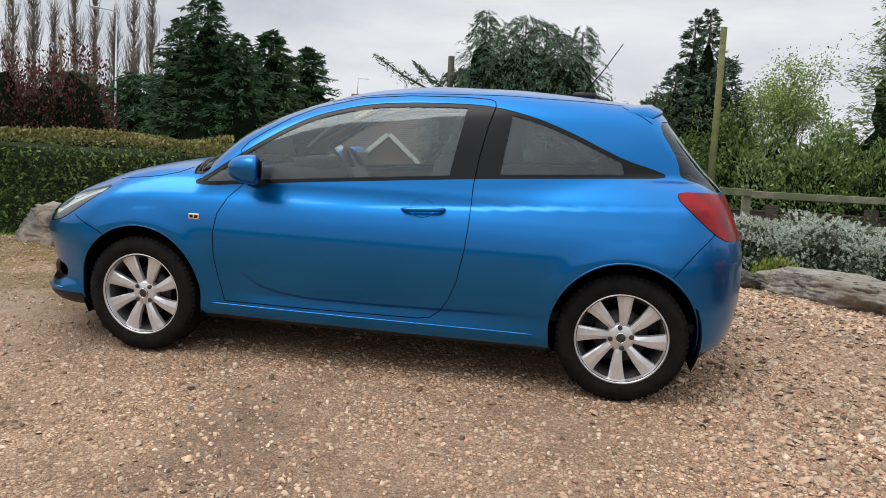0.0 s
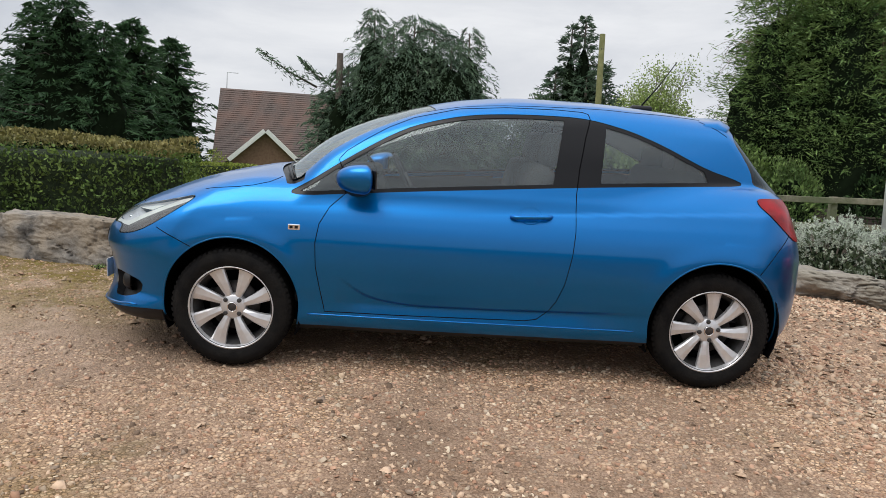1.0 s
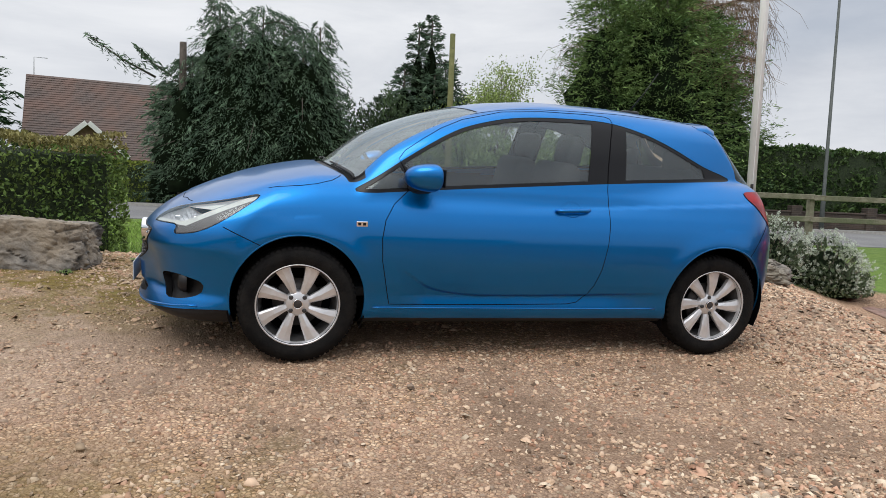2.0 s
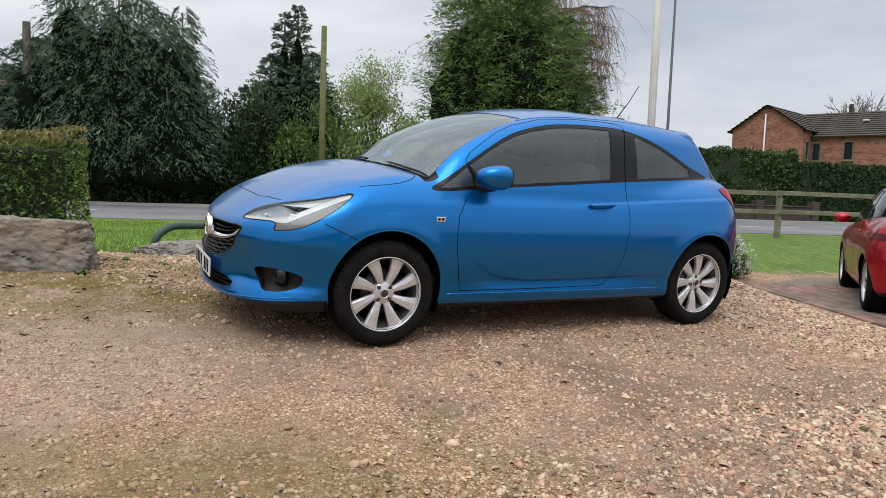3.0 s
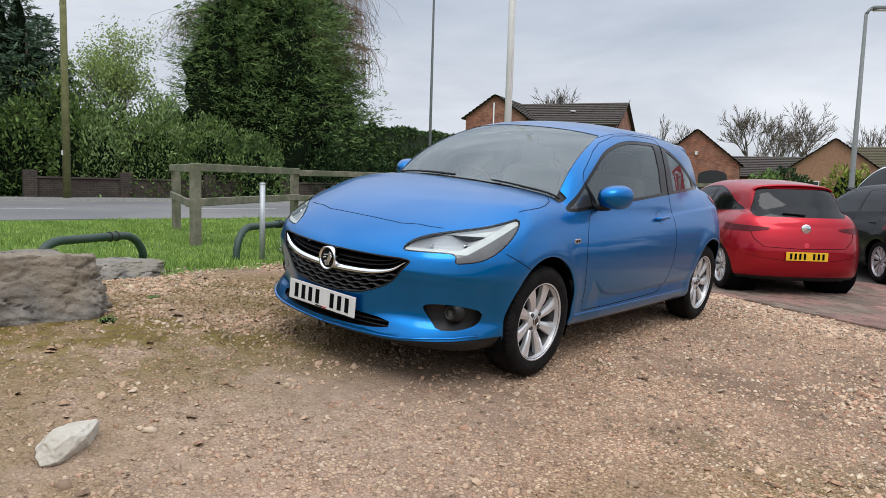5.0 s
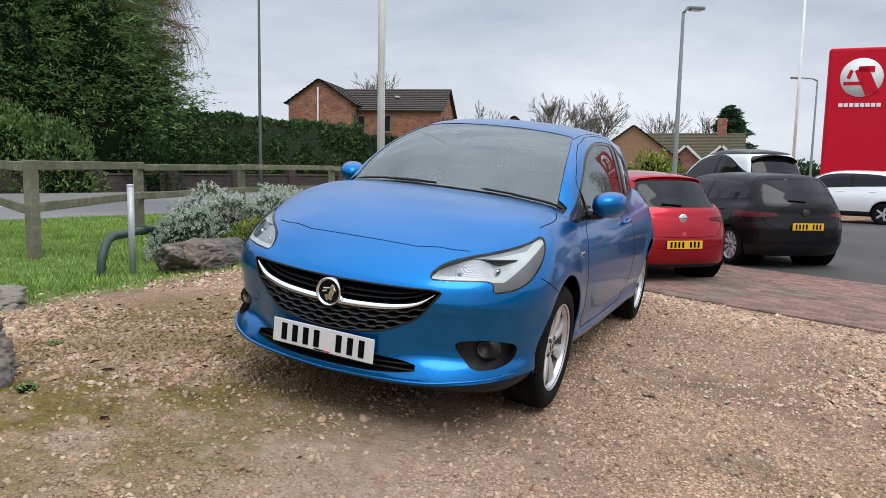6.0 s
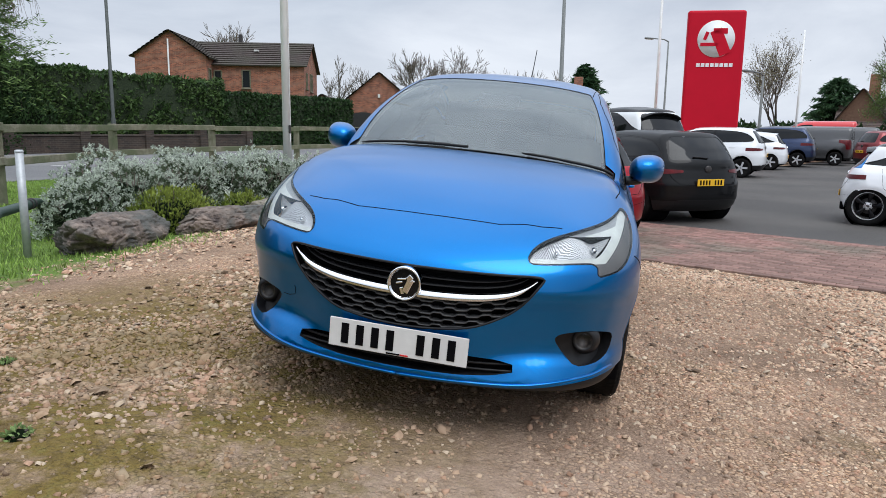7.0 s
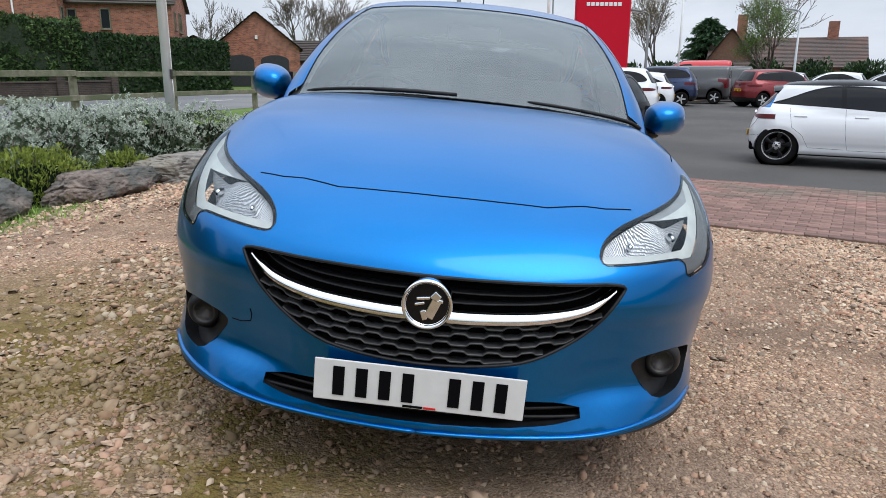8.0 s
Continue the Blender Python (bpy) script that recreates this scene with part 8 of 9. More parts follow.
def street_lamp(x, y, h, label, material, arm=(1.0, 0.0), head=True, z0=None, r=0.07):
    z = float(height(x, y)) if z0 is None else z0
    s = empty("street_lamp", pose(x, y, z), label, "street lamp")
    tube("pole", [(0, 0, -0.1), (0, 0, 1.4), (0, 0, 1.45), (0, 0, h)], [r * 1.25, r * 1.25, r, r * 0.6], material, s, sides=12)
    if head:
        a = Vector((arm[0], arm[1], 0))
        tube("arm", [Vector((0, 0, h)), Vector((0, 0, h + 0.12)) + a * 0.25, Vector((0, 0, h + 0.18)) + a * 0.9], [r * 0.6, r * 0.5, r * 0.45], material, s, sides=10)
        ang = math.degrees(math.atan2(arm[1], arm[0]))
        part("lamp_head", box_bm((0.55, 0.2, 0.10), (0, 0, 0), 0.035, Matrix.Translation(Vector((0, 0, h + 0.18)) + a * 1.15) @ pose(0, 0, 0, 0, -4, ang)), material, s, "lamp head", True)
        part("lamp_glass", box_bm((0.4, 0.15, 0.03), (0, 0, 0), 0.01, Matrix.Translation(Vector((0, 0, h + 0.125)) + a * 1.15) @ pose(0, 0, 0, 0, -4, ang)), M_PLATEWHITE, s)
    return s


street_lamp(19.6, 17.9, 10.5, "dark street lamp column beside the road", M_DARKPOLE, (0.2, 0.98))
street_lamp(16.4, 0.7, 5.85, "grey lamp column in the car yard", M_GREYPOLE, (0.28, -0.25))
street_lamp(42.0, -3.9, 6.8, "grey street lamp beyond the yard", M_GREYPOLE, (-0.2, 1.0), z0=-0.3)
street_lamp(30.0, -7.2, 3.9, "short yard floodlight column", M_GREYPOLE, (-0.3, 0.6), z0=-0.3)
street_lamp(38.0, -17.0, 4.6, "grey lamp column at the back of the yard", M_GALV, (-0.3, 0.6), z0=-0.3)
a0 = math.radians(124.9)
street_lamp(0.9 + 46 * math.cos(a0), -4.3 + 46 * math.sin(a0), 9.8, "tall grey street lamp beyond the hedge", M_GALV, (-0.85, -0.5), z0=0)


def utility_pole(x, y, h, label, r=0.13, timber=None):
    u = empty("utility_pole", pose(x, y, -0.1), label, "utility pole")
    tube("pole", [(0, 0, 0), (0, 0, h * 0.5), (0, 0, h)], [r, r * 0.9, r * 0.78], timber or M_POLE, u, sides=14)
    part("bracket", box_bm((0.09, 0.30, 0.07), (0, 0.05, h - 0.55), 0.01), M_DARKMETAL, u)
    lathe("insulator", [(0.001, 0.10), (0.03, 0.09), (0.045, 0.03), (0.03, 0.0)], M_PLATEWHITE, u, "", 12, "z", (0.1, 0.16, h - 0.5))
    part("sign_plate", box_bm((0.02, 0.12, 0.16), (-r - 0.005, 0, 1.6), 0.004), M_PLATEWHITE, u)
    return u


utility_pole(5.76, 21.95, 6.98, "mossy green timber utility pole beyond the road")
a0 = math.radians(128.4)
utility_pole(0.9 + 48 * math.cos(a0), -4.3 + 48 * math.sin(a0), 8.6, "timber utility pole behind the hedge", 0.1)
utility_pole(-4.1, 24.2, 6.2, "bare timber trunk pole among conifers", 0.16, M_BARK)

# ---- walls and houses ----
M_TILE = mat("dark_roof_tile", (0.045, 0.034, 0.03), (0.08, 0.06, 0.052), scale=4, rough=0.85, big=(0.06, 0.055, 0.04), big_scale=0.4)
M_TILERED = mat("weathered_red_tile", (0.080, 0.064, 0.058), (0.145, 0.112, 0.098), scale=9, rough=0.9, big=(0.15, 0.098, 0.080), big_scale=0.6)
M_TANWALL = mat("tan_brick_wall", (0.27, 0.15, 0.085), (0.36, 0.21, 0.125), scale=5, rough=0.9)
M_TILEOLIVE = mat("mossy_brown_tile", (0.075, 0.062, 0.038), (0.12, 0.10, 0.062), scale=4, rough=0.9, big=(0.09, 0.085, 0.045), big_scale=0.5)
M_RENDER = mat("brown_brick_wall", (0.13, 0.075, 0.048), (0.20, 0.12, 0.078), scale=6, rough=0.9)
M_WHITEWOOD = mat("white_painted_wood", (0.72, 0.72, 0.7), (0.66, 0.66, 0.63), scale=12, rough=0.5)
M_PANE = mat("window_pane", (0.02, 0.024, 0.028), rough=0.05, spec=0.8)
M_GARAGE = mat("dark_garage_door", (0.018, 0.019, 0.022), (0.028, 0.029, 0.032), scale=8, rough=0.5)


def brick_wall_mat(name, c1, c2, mortar, scale=1.0):
    m = bpy.data.materials.new(name)
    m.use_nodes = True
    n, l = nodes_of(m)
    b = n["Principled BSDF"]
    b.inputs["Roughness"].default_value = 0.9
    tc, br, mp_ = n.new("ShaderNodeTexCoord"), n.new("ShaderNodeTexBrick"), n.new("ShaderNodeCombineXYZ")
    sp, ad = n.new("ShaderNodeSeparateXYZ"), n.new("ShaderNodeMath")
    l.new(tc.outputs["Object"], sp.inputs["Vector"])
    l.new(sp.outputs["X"], ad.inputs[0])
    l.new(sp.outputs["Y"], ad.inputs[1])
    l.new(ad.outputs[0], mp_.inputs["X"])
    l.new(sp.outputs["Z"], mp_.inputs["Y"])
    l.new(mp_.outputs[0], br.inputs["Vector"])
    br.inputs["Scale"].default_value = scale
    br.inputs["Brick Width"].default_value, br.inputs["Row Height"].default_value, br.inputs["Mortar Size"].default_value = 0.225, 0.075, 0.008
    for k, c in (("Color1", c1), ("Color2", c2), ("Mortar", mortar)):
        br.inputs[k].default_value = (*c, 1)
    t, mx = n.new("ShaderNodeTexNoise"), n.new("ShaderNodeMix")
    t.inputs["Scale"].default_value, t.inputs["Detail"].default_value = 2.2, 6
    l.new(tc.outputs["Object"], t.inputs["Vector"])
    mx.data_type, mx.blend_type = "RGBA", "OVERLAY"
    mx.inputs["Factor"].default_value = 0.65
    l.new(br.outputs["Color"], mx.inputs["A"])
    l.new(t.outputs["Fac"], mx.inputs["B"])
    l.new(mx.outputs["Result"], b.inputs["Base Color"])
    return m


M_HOUSEBRICK = brick_wall_mat("orange_red_brickwork", (0.39, 0.140, 0.080), (0.175, 0.068, 0.046), (0.28, 0.20, 0.15))
M_WALLBRICK = brick_wall_mat("dark_brown_brickwork", (0.062, 0.042, 0.031), (0.036, 0.028, 0.023), (0.08, 0.068, 0.055))


def gable_block(parent, x0, x1, y0, y1, eave, ridge, along, wall, tile, over=0.25, base=-0.5, wall_name="wall"):
    """A block with a pitched roof; along 'x' or 'y' is the ridge's direction."""
    vs = [(x0, y0, base), (x1, y0, base), (x1, y1, base), (x0, y1, base), (x0, y0, eave), (x1, y0, eave), (x1, y1, eave), (x0, y1, eave)]
    fs = [(0, 1, 5, 4), (1, 2, 6, 5), (2, 3, 7, 6), (3, 0, 4, 7)]
    if along == "x":
        m = (y0 + y1) / 2
        vs += [(x0, m, ridge), (x1, m, ridge)]
        fs += [(4, 8, 7), (5, 6, 9)]
        slopes = [((x0 - over, y0 - over, eave - over * (ridge - eave) / (m - y0)), (x1 + over, y0 - over, eave - over * (ridge - eave) / (m - y0)), (x1 + over, m, ridge), (x0 - over, m, ridge)),
                  ((x1 + over, y1 + over, eave - over * (ridge - eave) / (m - y0)), (x0 - over, y1 + over, eave - over * (ridge - eave) / (m - y0)), (x0 - over, m, ridge), (x1 + over, m, ridge))]
    else:
        m = (x0 + x1) / 2
        vs += [(m, y0, ridge), (m, y1, ridge)]
        fs += [(4, 5, 8), (6, 7, 9)]
        d = over * (ridge - eave) / (m - x0)
        slopes = [((x0 - over, y1 + over, eave - d), (x0 - over, y0 - over, eave - d), (m, y0 - over, ridge), (m, y1 + over, ridge)),
                  ((x1 + over, y0 - over, eave - d), (x1 + over, y1 + over, eave - d), (m, y1 + over, ridge), (m, y0 - over, ridge))]
    w = raw(wall_name, vs, fs, wall, parent, smooth=False)
    for a, b, c, d in slopes:
        a, b, c, d = (Vector(q) for q in (a, b, c, d))
        rows = max(6, int((d - a).length / (0.34 if tile is M_TILE else 0.20)))
        up = 0.11 if tile is M_TILE else 0.085
        rv, rf = [], []
        nrm = (b - a).cross(d - a).normalized()
        for k in range(rows):
            for p, lift in ((k / rows, up), ((k + 1) / rows, 0.055)):
                rv += [a.lerp(d, p) + nrm * lift, b.lerp(c, p) + nrm * lift]
        rv += [d, c, a, b]
        for k in range(len(rv) // 2 - 1):
            rf.append((2 * k, 2 * k + 1, 2 * k + 3, 2 * k + 2))
        m2 = len(rv)
        rf.append((m2 - 2, m2 - 1, 1, 0))
        raw("roof", rv, rf, tile, parent, smooth=False)
    return w


def window(parent, c, w, h, facing, material=M_WHITEWOOD, panes=2):
    """A window with frame, panes and sill on a wall; facing is the wall's outward angle in degrees, in the house's own axes."""
    wob = empty("window", pose(*c, 0, 0, facing + 90))
    wob.parent = parent
    part("frame", join_bm(*(box_bm(sz, at, 0.01, segs=1) for sz, at in (((w, 0.08, 0.08), (0, -0.03, h / 2)), ((w, 0.08, 0.08), (0, -0.03, -h / 2)), ((0.08, 0.08, h), (-w / 2, -0.03, 0)), ((0.08, 0.08, h), (w / 2, -0.03, 0)))), *(box_bm((0.06, 0.07, h), (-w / 2 + w * k / panes, -0.028, 0), 0.008, segs=1) for k in range(1, panes))), material, wob)
    for k in range(panes):
        part("pane", box_bm((w / panes - 0.06, 0.02, h - 0.06), (-w / 2 + w * (k + 0.5) / panes, -0.012, 0)), M_PANE, wob)
    part("sill", box_bm((w + 0.2, 0.16, 0.07), (0, -0.07, -h / 2 - 0.06), 0.01, segs=1), material, wob)
    return wob


# brick house: x to the viewer's right, y to the back
house = empty("brick_house", pose(43.0, 20.4, -0.2, 0, 0, -74), "two-storey orange-red brick house with dark tiled roof", "house")
gable_block(house, -8.65, 0, 0, 7.2, 5.5, 7.35, "x", M_HOUSEBRICK, M_TILE)
gable_block(house, -11.0, -6.3, -1.6, 6.6, 5.9, 7.5, "y", M_HOUSEBRICK, M_TILE, wall_name="wing_wall")
gable_block(house, 0.0, 2.2, 1.2, 6.0, 2.6, 3.6, "y", M_HOUSEBRICK, M_TILE, wall_name="lean_to_wall")
for c, w, h, f, mt in (((-5.95, 0, 4.45), 0.5, 1.2, -90, M_WOOD), ((-4.0, 0, 4.5), 0.55, 1.2, -90, M_WOOD), ((-6.3, -0.85, 4.5), 0.5, 1.2, 0, M_WOOD), ((0, 3.6, 4.5), 1.2, 1.25, 0, M_WOOD), ((0, 1.2, 4.5), 0.45, 1.1, 0, M_WOOD), ((-4.5, 0, 1.6), 1.4, 1.2, -90, M_WOOD), ((-1.6, 0, 1.6), 1.4, 1.2, -90, M_WOOD)):
    window(house, c, w, h, f, mt, 1 if w < 0.7 else 2)
part("roof_vent", box_bm((0.35, 0.25, 0.12), (-3.6, 1.75, 6.62), 0.02), M_WHITEWOOD, house)
tube("drain_pipe", [(-8.75, -1.68, -0.5), (-8.75, -1.68, 6.95)], 0.055, M_WHITEWOOD, house, "white drain pipe", sides=8)
part("flue", box_bm((0.25, 0.25, 0.7), (-5.1, 3.6, 7.6), 0.02), M_DARKMETAL, house)
garage = empty("double_garage", pose(53.4, 18.3, -0.2, 0, 0, -74), "brick double garage with dark arched doors", "garage")
gable_block(garage, -3.3, 3.3, 0, 6, 3.1, 5.8, "y", M_HOUSEBRICK, M_TILE)
for q in (-1.35, 1.35):
    bm = bmesh.new()
    arc = [(-1.1, -0.3)] + [(1.1 * -math.cos(math.pi * k / 12), 2.1 + 0.45 * math.sin(math.pi * k / 12)) for k in range(13)] + [(1.1, -0.3)]
    fv = [bm.verts.new((q + a, -0.03, b)) for a, b in arc]
    bv = [bm.verts.new((q + a, 0.05, b)) for a, b in arc]
    bm.faces.new(fv)
    for i in range(len(fv) - 1):
        bm.faces.new((fv[i], bv[i], bv[i + 1], fv[i + 1]))
    part("garage_door", bm, M_GARAGE, garage, "dark arched garage door")
part("lamp", box_bm((0.2, 0.15, 0.3), (0, -0.08, 3.9), 0.02), M_WHITEWOOD, garage)

cottage = empty("tiled_cottage", pose(-9.8, 46.0, 0.0, 0, 0, 10), "low cottage with steep weathered red tiled roof", "house")
gable_block(cottage, -5.5, 8.5, 0, 8.0, 2.3, 7.6, "x", M_RENDER, M_TILERED)
gable_block(cottage, -3.8, 0.2, -7.0, 0.5, 2.1, 3.9, "y", M_RENDER, M_TILERED, wall_name="porch_wall")
for sgn in (-1, 1):
    part("barge_board", box_bm((2.75, 0.08, 0.26), (0, 0, 0), 0.01, Matrix.Translation((-1.8 + sgn * 1.08, -7.34, 3.0)) @ pose(0, 0, 0, 0, sgn * 42, 0), 1), M_WHITEWOOD, cottage, "white barge board")
window(cottage, (-1.8, -7.0, 1.2), 1.2, 1.0, -90)
part("chimney", box_bm((0.9, 0.7, 2.0), (6.0, 4.0, 7.8), 0.03), M_HOUSEBRICK, cottage)
tube("tv_aerial", [(-5.3, 4.0, 7.4), (-5.3, 4.0, 8.8), (-4.5, 4.0, 8.8)], 0.03, M_GALV, cottage, sides=6)


def far_house(x, y, rz, w, d, eave, ridge, wall, tile, label, along="y", chim=True):
    h = empty("far_house", pose(x, y, -0.3, 0, 0, rz), label, "house")
    gable_block(h, -w / 2, w / 2, 0, d, eave, ridge, along, wall, tile)
    if chim:
        part("chimney", box_bm((0.8, 0.7, 2.2), (w * 0.3 if along == "x" else 0.6, d * 0.5, ridge + 0.2), 0.03), M_HOUSEBRICK, h)
    window(h, (-w * 0.22, 0, eave * 0.55), 1.3, 1.1, -90)
    window(h, (w * 0.22, 0, eave * 0.55), 1.3, 1.1, -90)
    return h


far_house(57.5, 9.0, -82, 7.2, 8, 2.6, 5.3, M_TANWALL, M_TILE, "tan brick bungalow with a wide gable", chim=False)
bungalow = far_house(60.0, 4.7, -86, 8.6, 6, 2.3, 4.9, M_HOUSEBRICK, M_TILEOLIVE, "brick bungalow with mossy brown roof and white barge boards", "x")
for gx_ in (-0.2, 2.6):
    gable_block(bungalow, gx_ - 1.4, gx_ + 1.4, -1.2, 1.5, 2.3, 3.6, "y", M_HOUSEBRICK, M_TILEOLIVE, wall_name="gable_wall")
    for sgn in (-1, 1):
        part("barge_board", box_bm((1.95, 0.08, 0.2), (0, 0, 0), 0.01, Matrix.Translation((gx_ + sgn * 0.78, -1.5, 2.98)) @ pose(0, 0, 0, 0, sgn * 43, 0), 1), M_WHITEWOOD, bungalow, "white barge board")
far_house(62.0, 15.5, -78, 6.0, 7, 2.4, 4.2, M_RENDER, M_TILE, "low house with dark roof", "x", False)
far_house(57.6, -24.0, -111, 11.6, 7, 2.0, 4.3, M_RENDER, M_TILERED, "long low house with dark roof and chimneys", "x")
far_house(59.6, -20.3, -111, 3.4, 6, 2.6, 5.0, M_RENDER, M_TILERED, "gabled house wing with tall chimney")


def low_wall(s0, s1, o, h, label):
    x, y = P((s0 + s1) / 2, o)
    ob = empty("garden_wall", pose(x, y, -0.1, 0, 0, -15), label, "wall", kind="structure")
    part("wall", box_bm((s1 - s0, 0.24, h), (0, 0, h / 2), 0.01, segs=1), M_WALLBRICK, ob)
    part("coping", box_bm((s1 - s0, 0.34, 0.07), (0, 0, h + 0.035), 0.015, segs=1), M_WALLBRICK, ob)
    for k in range(int((s1 - s0) / 3) + 1):
        part("pier", box_bm((0.42, 0.42, h + 0.28), (-(s1 - s0) / 2 + 3 * k, 0, (h + 0.28) / 2), 0.015, segs=1), M_WALLBRICK, ob)
    return ob


low_wall(-10.9, -4.9, 24.0, 0.62, "low dark brick garden wall with piers")
low_wall(-1.1, 22.9, ROAD_FAR + 1.7, 0.72, "low brown brick wall along the pavement")

# ---- sign ----
M_SIGNRED = mat("red_sign_panel", (0.56, 0.006, 0.026), (0.52, 0.006, 0.024), scale=1.5, rough=0.5, spec=0.15)
M_SIGNWHITE = mat("white_sign_panel", (0.8, 0.8, 0.8), rough=0.4)
sign = empty("pylon_sign", pose(26.3, -4.6, -0.3, 0, 0, -86) @ Matrix.Scale(1.07, 4), "tall red dealership pylon sign with a white emblem", "sign")
part("panel", box_bm((2.05, 0.34, 5.75), (0, 0, 2.87), 0.09, segs=3), M_SIGNRED, sign, "red sign panel")
vs, fs = lathe_data([(0.001, -0.185), (0.66, -0.185), (0.66, -0.17)], 48, "y", (0, 0, 4.72))
raw("emblem_disc", vs, fs, M_SIGNWHITE, sign, "white round emblem")
part("emblem_figure", join_bm(box_bm((0.42, 0.02, 0.95), (0, 0, 0), 0.006, Matrix.Translation((0.16, -0.192, 4.60)) @ pose(0, 0, 0, 0, -24, 0)), box_bm((0.5, 0.02, 0.20), (0.14, -0.192, 5.0), 0.006), box_bm((0.62, 0.02, 0.12), (-0.24, -0.192, 4.52), 0.006), box_bm((0.12, 0.02, 0.3), (-0.36, -0.192, 4.83), 0.006, pose(0, 0, 0, 0, 20, 0))), M_SIGNRED, sign)
for k in range(8):
    part("bar", box_bm((0.13, 0.016, 0.13), (-0.58 + 0.166 * k, -0.18, 3.78), 0.004), M_SIGNWHITE, sign)

# ---- cars ----
CAR_POSE = pose(0, 0, 0, 5.0, 0.35, 0)
blue_car(CAR_POSE)
YZ = -0.336
parked_car("red_hatchback", (6.62, 0.38, YZ), 38, M_RED, "red five-door hatchback parked on brick paving")
parked_car("black_estate", (9.27, -1.2, YZ), 33, M_BLACKPAINT, "gloss black estate car parked on brick paving", 1.08, 1.04, 1.02, "suv")
parked_car("white_crossover", (13.3, -1.0, YZ), 36, M_WHITEPAINT, "white crossover with a black roof parked behind the black car", 1.04, 1.06, 1.36, "hatch", dark_roof=M_GLOSSBLACK, accent=False)
parked_car("white_suv", (21.5, -3.9, YZ), 75, M_WHITEPAINT, "white compact sport utility car in the yard", 1.04, 1.04, 1.12, "suv", False)
parked_car("white_hatchback", (27.1, -6.0, YZ), 75, M_WHITEPAINT, "small white hatchback in the yard row", 0.96, 1.0, 1.02, "hatch", False)
parked_car("blue_people_carrier", (30.4, -7.6, YZ), 75, M_NAVYPAINT, "dark blue people carrier in the yard row", 1.08, 1.06, 1.2, "suv", False)
parked_car("grey_van", (33.0, -9.8, YZ), 75, M_GREYPAINT, "dark grey panel van in the yard row", 1.1, 1.06, 1.22, "van", False)
parked_car("grey_van", (35.6, -11.7, YZ), 75, M_GREYPAINT, "dark grey panel van in the yard row", 1.1, 1.06, 1.22, "van", False)
parked_car("red_van", (38.6, -11.4, YZ), 75, M_REDPLAIN, "red panel van behind the grey vans", 1.2, 1.1, 1.45, "van", False)
parked_car("white_and_blue_hatchback", (8.4, -6.35, YZ), -116, M_WHITEPAINT, "white hatchback with black roof on the asphalt", 1.0, 1.02, 0.92, dark_roof=M_GLOSSBLACK)
parked_car("maroon_suv", (29.6, -13.0, YZ), -75, M_MAROON, "maroon sport utility car in the yard", 1.02, 1.04, 1.12, "suv", False)
for k, (pt, lb) in enumerate(((M_GREYPAINT, "dark grey"), (M_SILVERPAINT, "silver"), (M_WHITEPAINT, "white"), (M_SILVERPAINT, "silver"), (M_GREYPAINT, "dark grey"), (M_WHITEPAINT, "white"))):
    parked_car("parked_hatchback", (39.0 - 0.9 * k, -13.5 - 2.6 * k, YZ), 62, pt, lb + " car in the row at the back of the yard", 1.0, 1.02, 1.04, "hatch", False)

# ---- paving bricks ----
M_PAVER = mat("paving_brick", (0.20, 0.105, 0.085), (0.30, 0.17, 0.14), scale=9, rough=0.9, bump=0.3, bump_scale=60, big=(0.17, 0.13, 0.10), big_scale=1.0)


def random_tint(m, amount=0.3):
    n, l = nodes_of(m)
    b = n["Principled BSDF"]
    src = b.inputs["Base Color"].links[0].from_socket
    oi, hs, mr = n.new("ShaderNodeObjectInfo"), n.new("ShaderNodeHueSaturation"), n.new("ShaderNodeMapRange")
    mr.inputs["To Min"].default_value, mr.inputs["To Max"].default_value = 1 - amount, 1 + amount
    l.new(oi.outputs["Random"], mr.inputs["Value"])
    l.new(mr.outputs["Result"], hs.inputs["Value"])
    l.new(src, hs.inputs["Color"])
    l.new(hs.outputs["Color"], b.inputs["Base Color"])


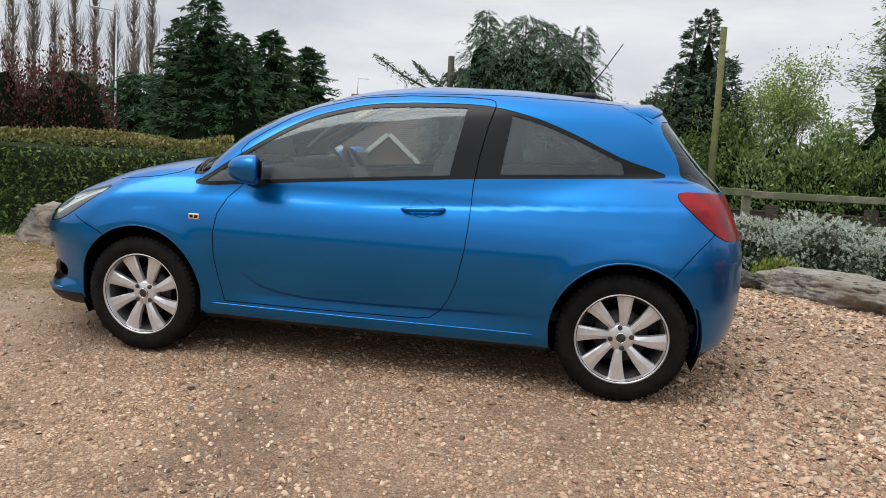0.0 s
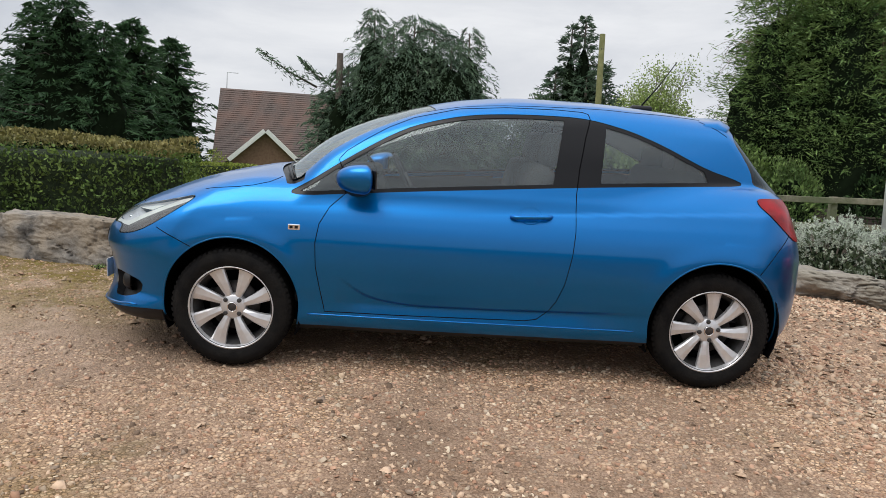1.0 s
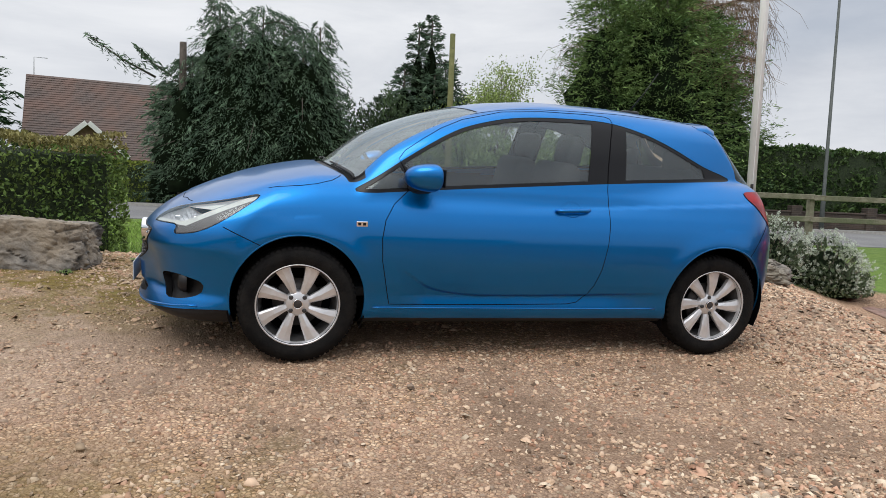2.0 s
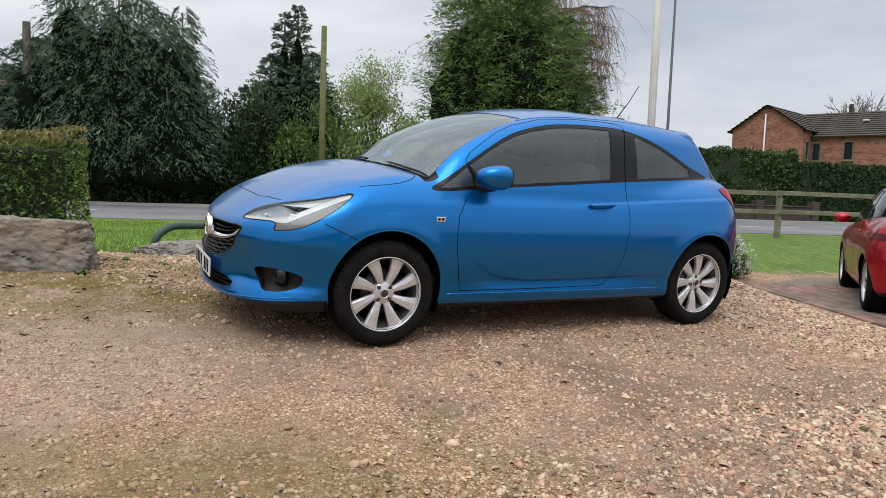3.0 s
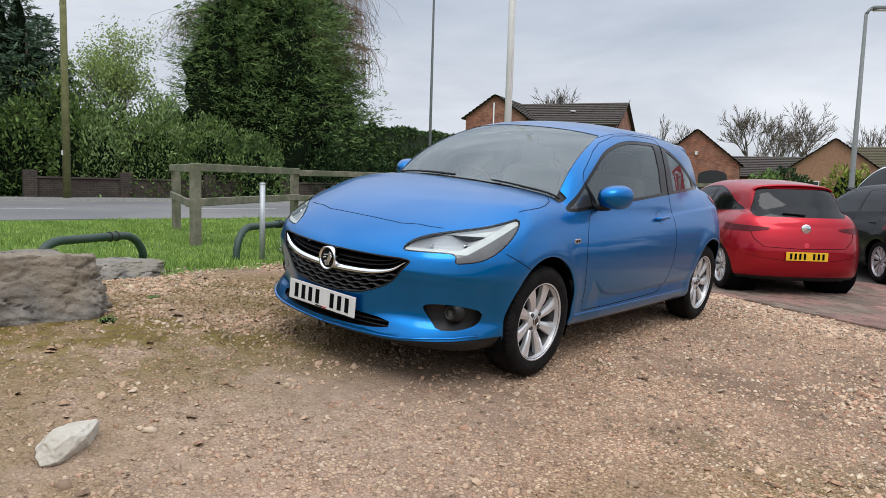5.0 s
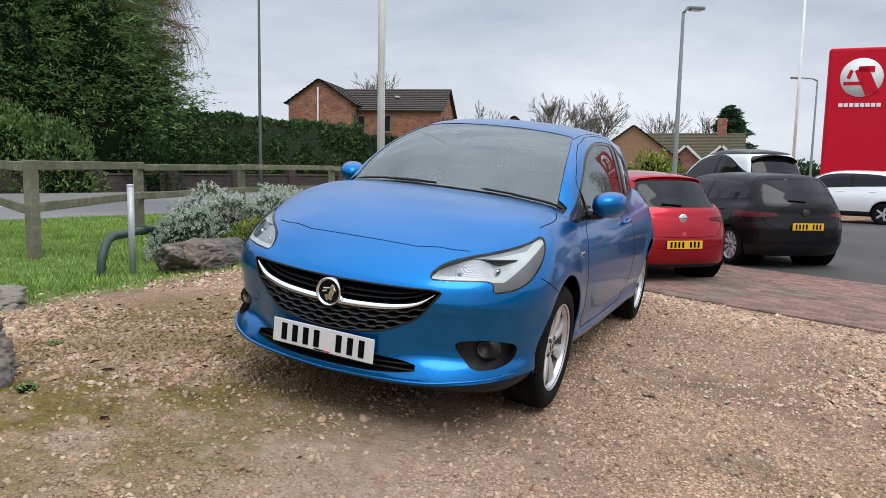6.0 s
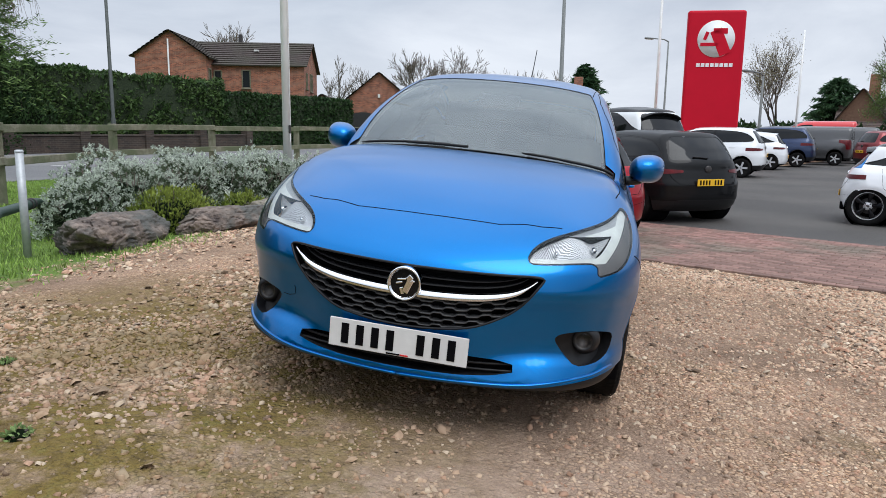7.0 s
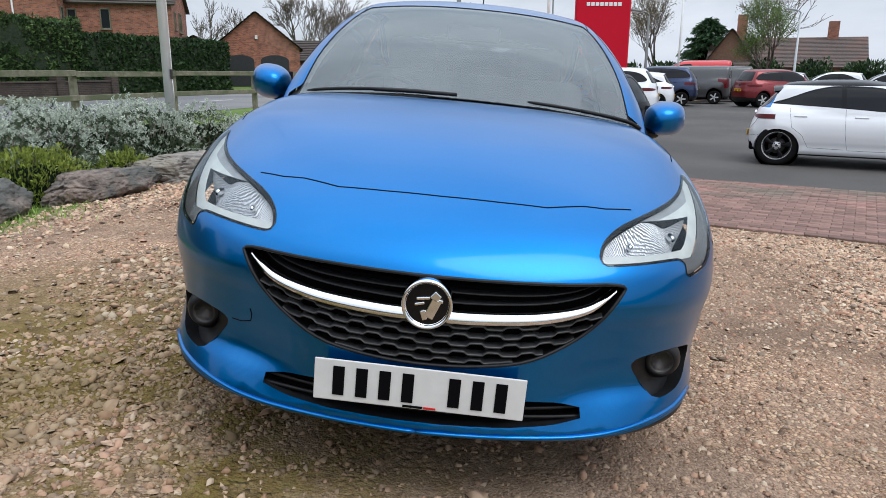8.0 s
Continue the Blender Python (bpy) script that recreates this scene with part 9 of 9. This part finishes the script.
random_tint(M_PAVER, 0.28)
M_PAVERFIELD = mat("paving_brick_field", (0.20, 0.105, 0.085), (0.30, 0.17, 0.14), scale=9, rough=0.9, bump=0.3, bump_scale=60, big=(0.17, 0.13, 0.10), big_scale=1.0, rand=0.28)


def paving():
    """Bricks in running bond along the yard's edge; the nearest are single objects."""
    bm = box_bm((0.197, 0.097, 0.05), (0, 0, 0), 0.006, segs=1)
    me = bpy.data.meshes.new("brick")
    bmesh.ops.recalc_face_normals(bm, faces=bm.faces)
    bm.to_mesh(me)
    bm.free()
    me.materials.append(M_PAVER)
    bv = np.array([v.co[:] for v in me.vertices])
    loops = [tuple(p.vertices) for p in me.polygons]
    r = random.Random(4)
    ang = math.degrees(math.atan2(YARD_D[1], YARD_D[0])) + 90
    spots = []
    for i in range(32):
        for j in range(-46, 24):
            u, s = 4.10 + 0.1 * i, 0.2 * j + 0.1 * (i % 2)
            x, y = Q(u, s)
            spots.append((math.hypot(x - 2.9, y + 3.0), x, y, YZ - 0.022 + r.gauss(0, 0.0018), ang + 90 + r.gauss(0, 0.6), r.gauss(0, 0.5)))
    spots.sort()
    for d, x, y, z, a, t in spots[:300]:
        ob = new("brick", me)
        ob.parent = bed
        ob.matrix_world = pose(x, y, z, t, t * 0.6, a)
    vs, fs = [], []
    for d, x, y, z, a, t in spots[300:]:
        c, q, i = math.cos(math.radians(a)), math.sin(math.radians(a)), len(vs)
        vs += [(x + c * v[0] - q * v[1], y + q * v[0] + c * v[1], z + v[2]) for v in bv]
        fs += [tuple(k + i for k in f) for f in loops]
    tagged(raw("brick_field", vs, fs, M_PAVERFIELD, bed, smooth=False), kind="stuff")


paving()


# an added, unseen hedge behind the camera, to bound what the car body reflects
for k in range(4):
    a = math.radians(190 + 28 * k)
    leafy_box("added_hedge", (46 * math.cos(a - 0.25), 46 * math.sin(a - 0.25)), math.degrees(a) + 90, 23.0, 1.5, 2.6, 1500, 0.25, L_SHRUB, 300 + k, "added unseen green hedge that bounds the reflections", z=-0.4)
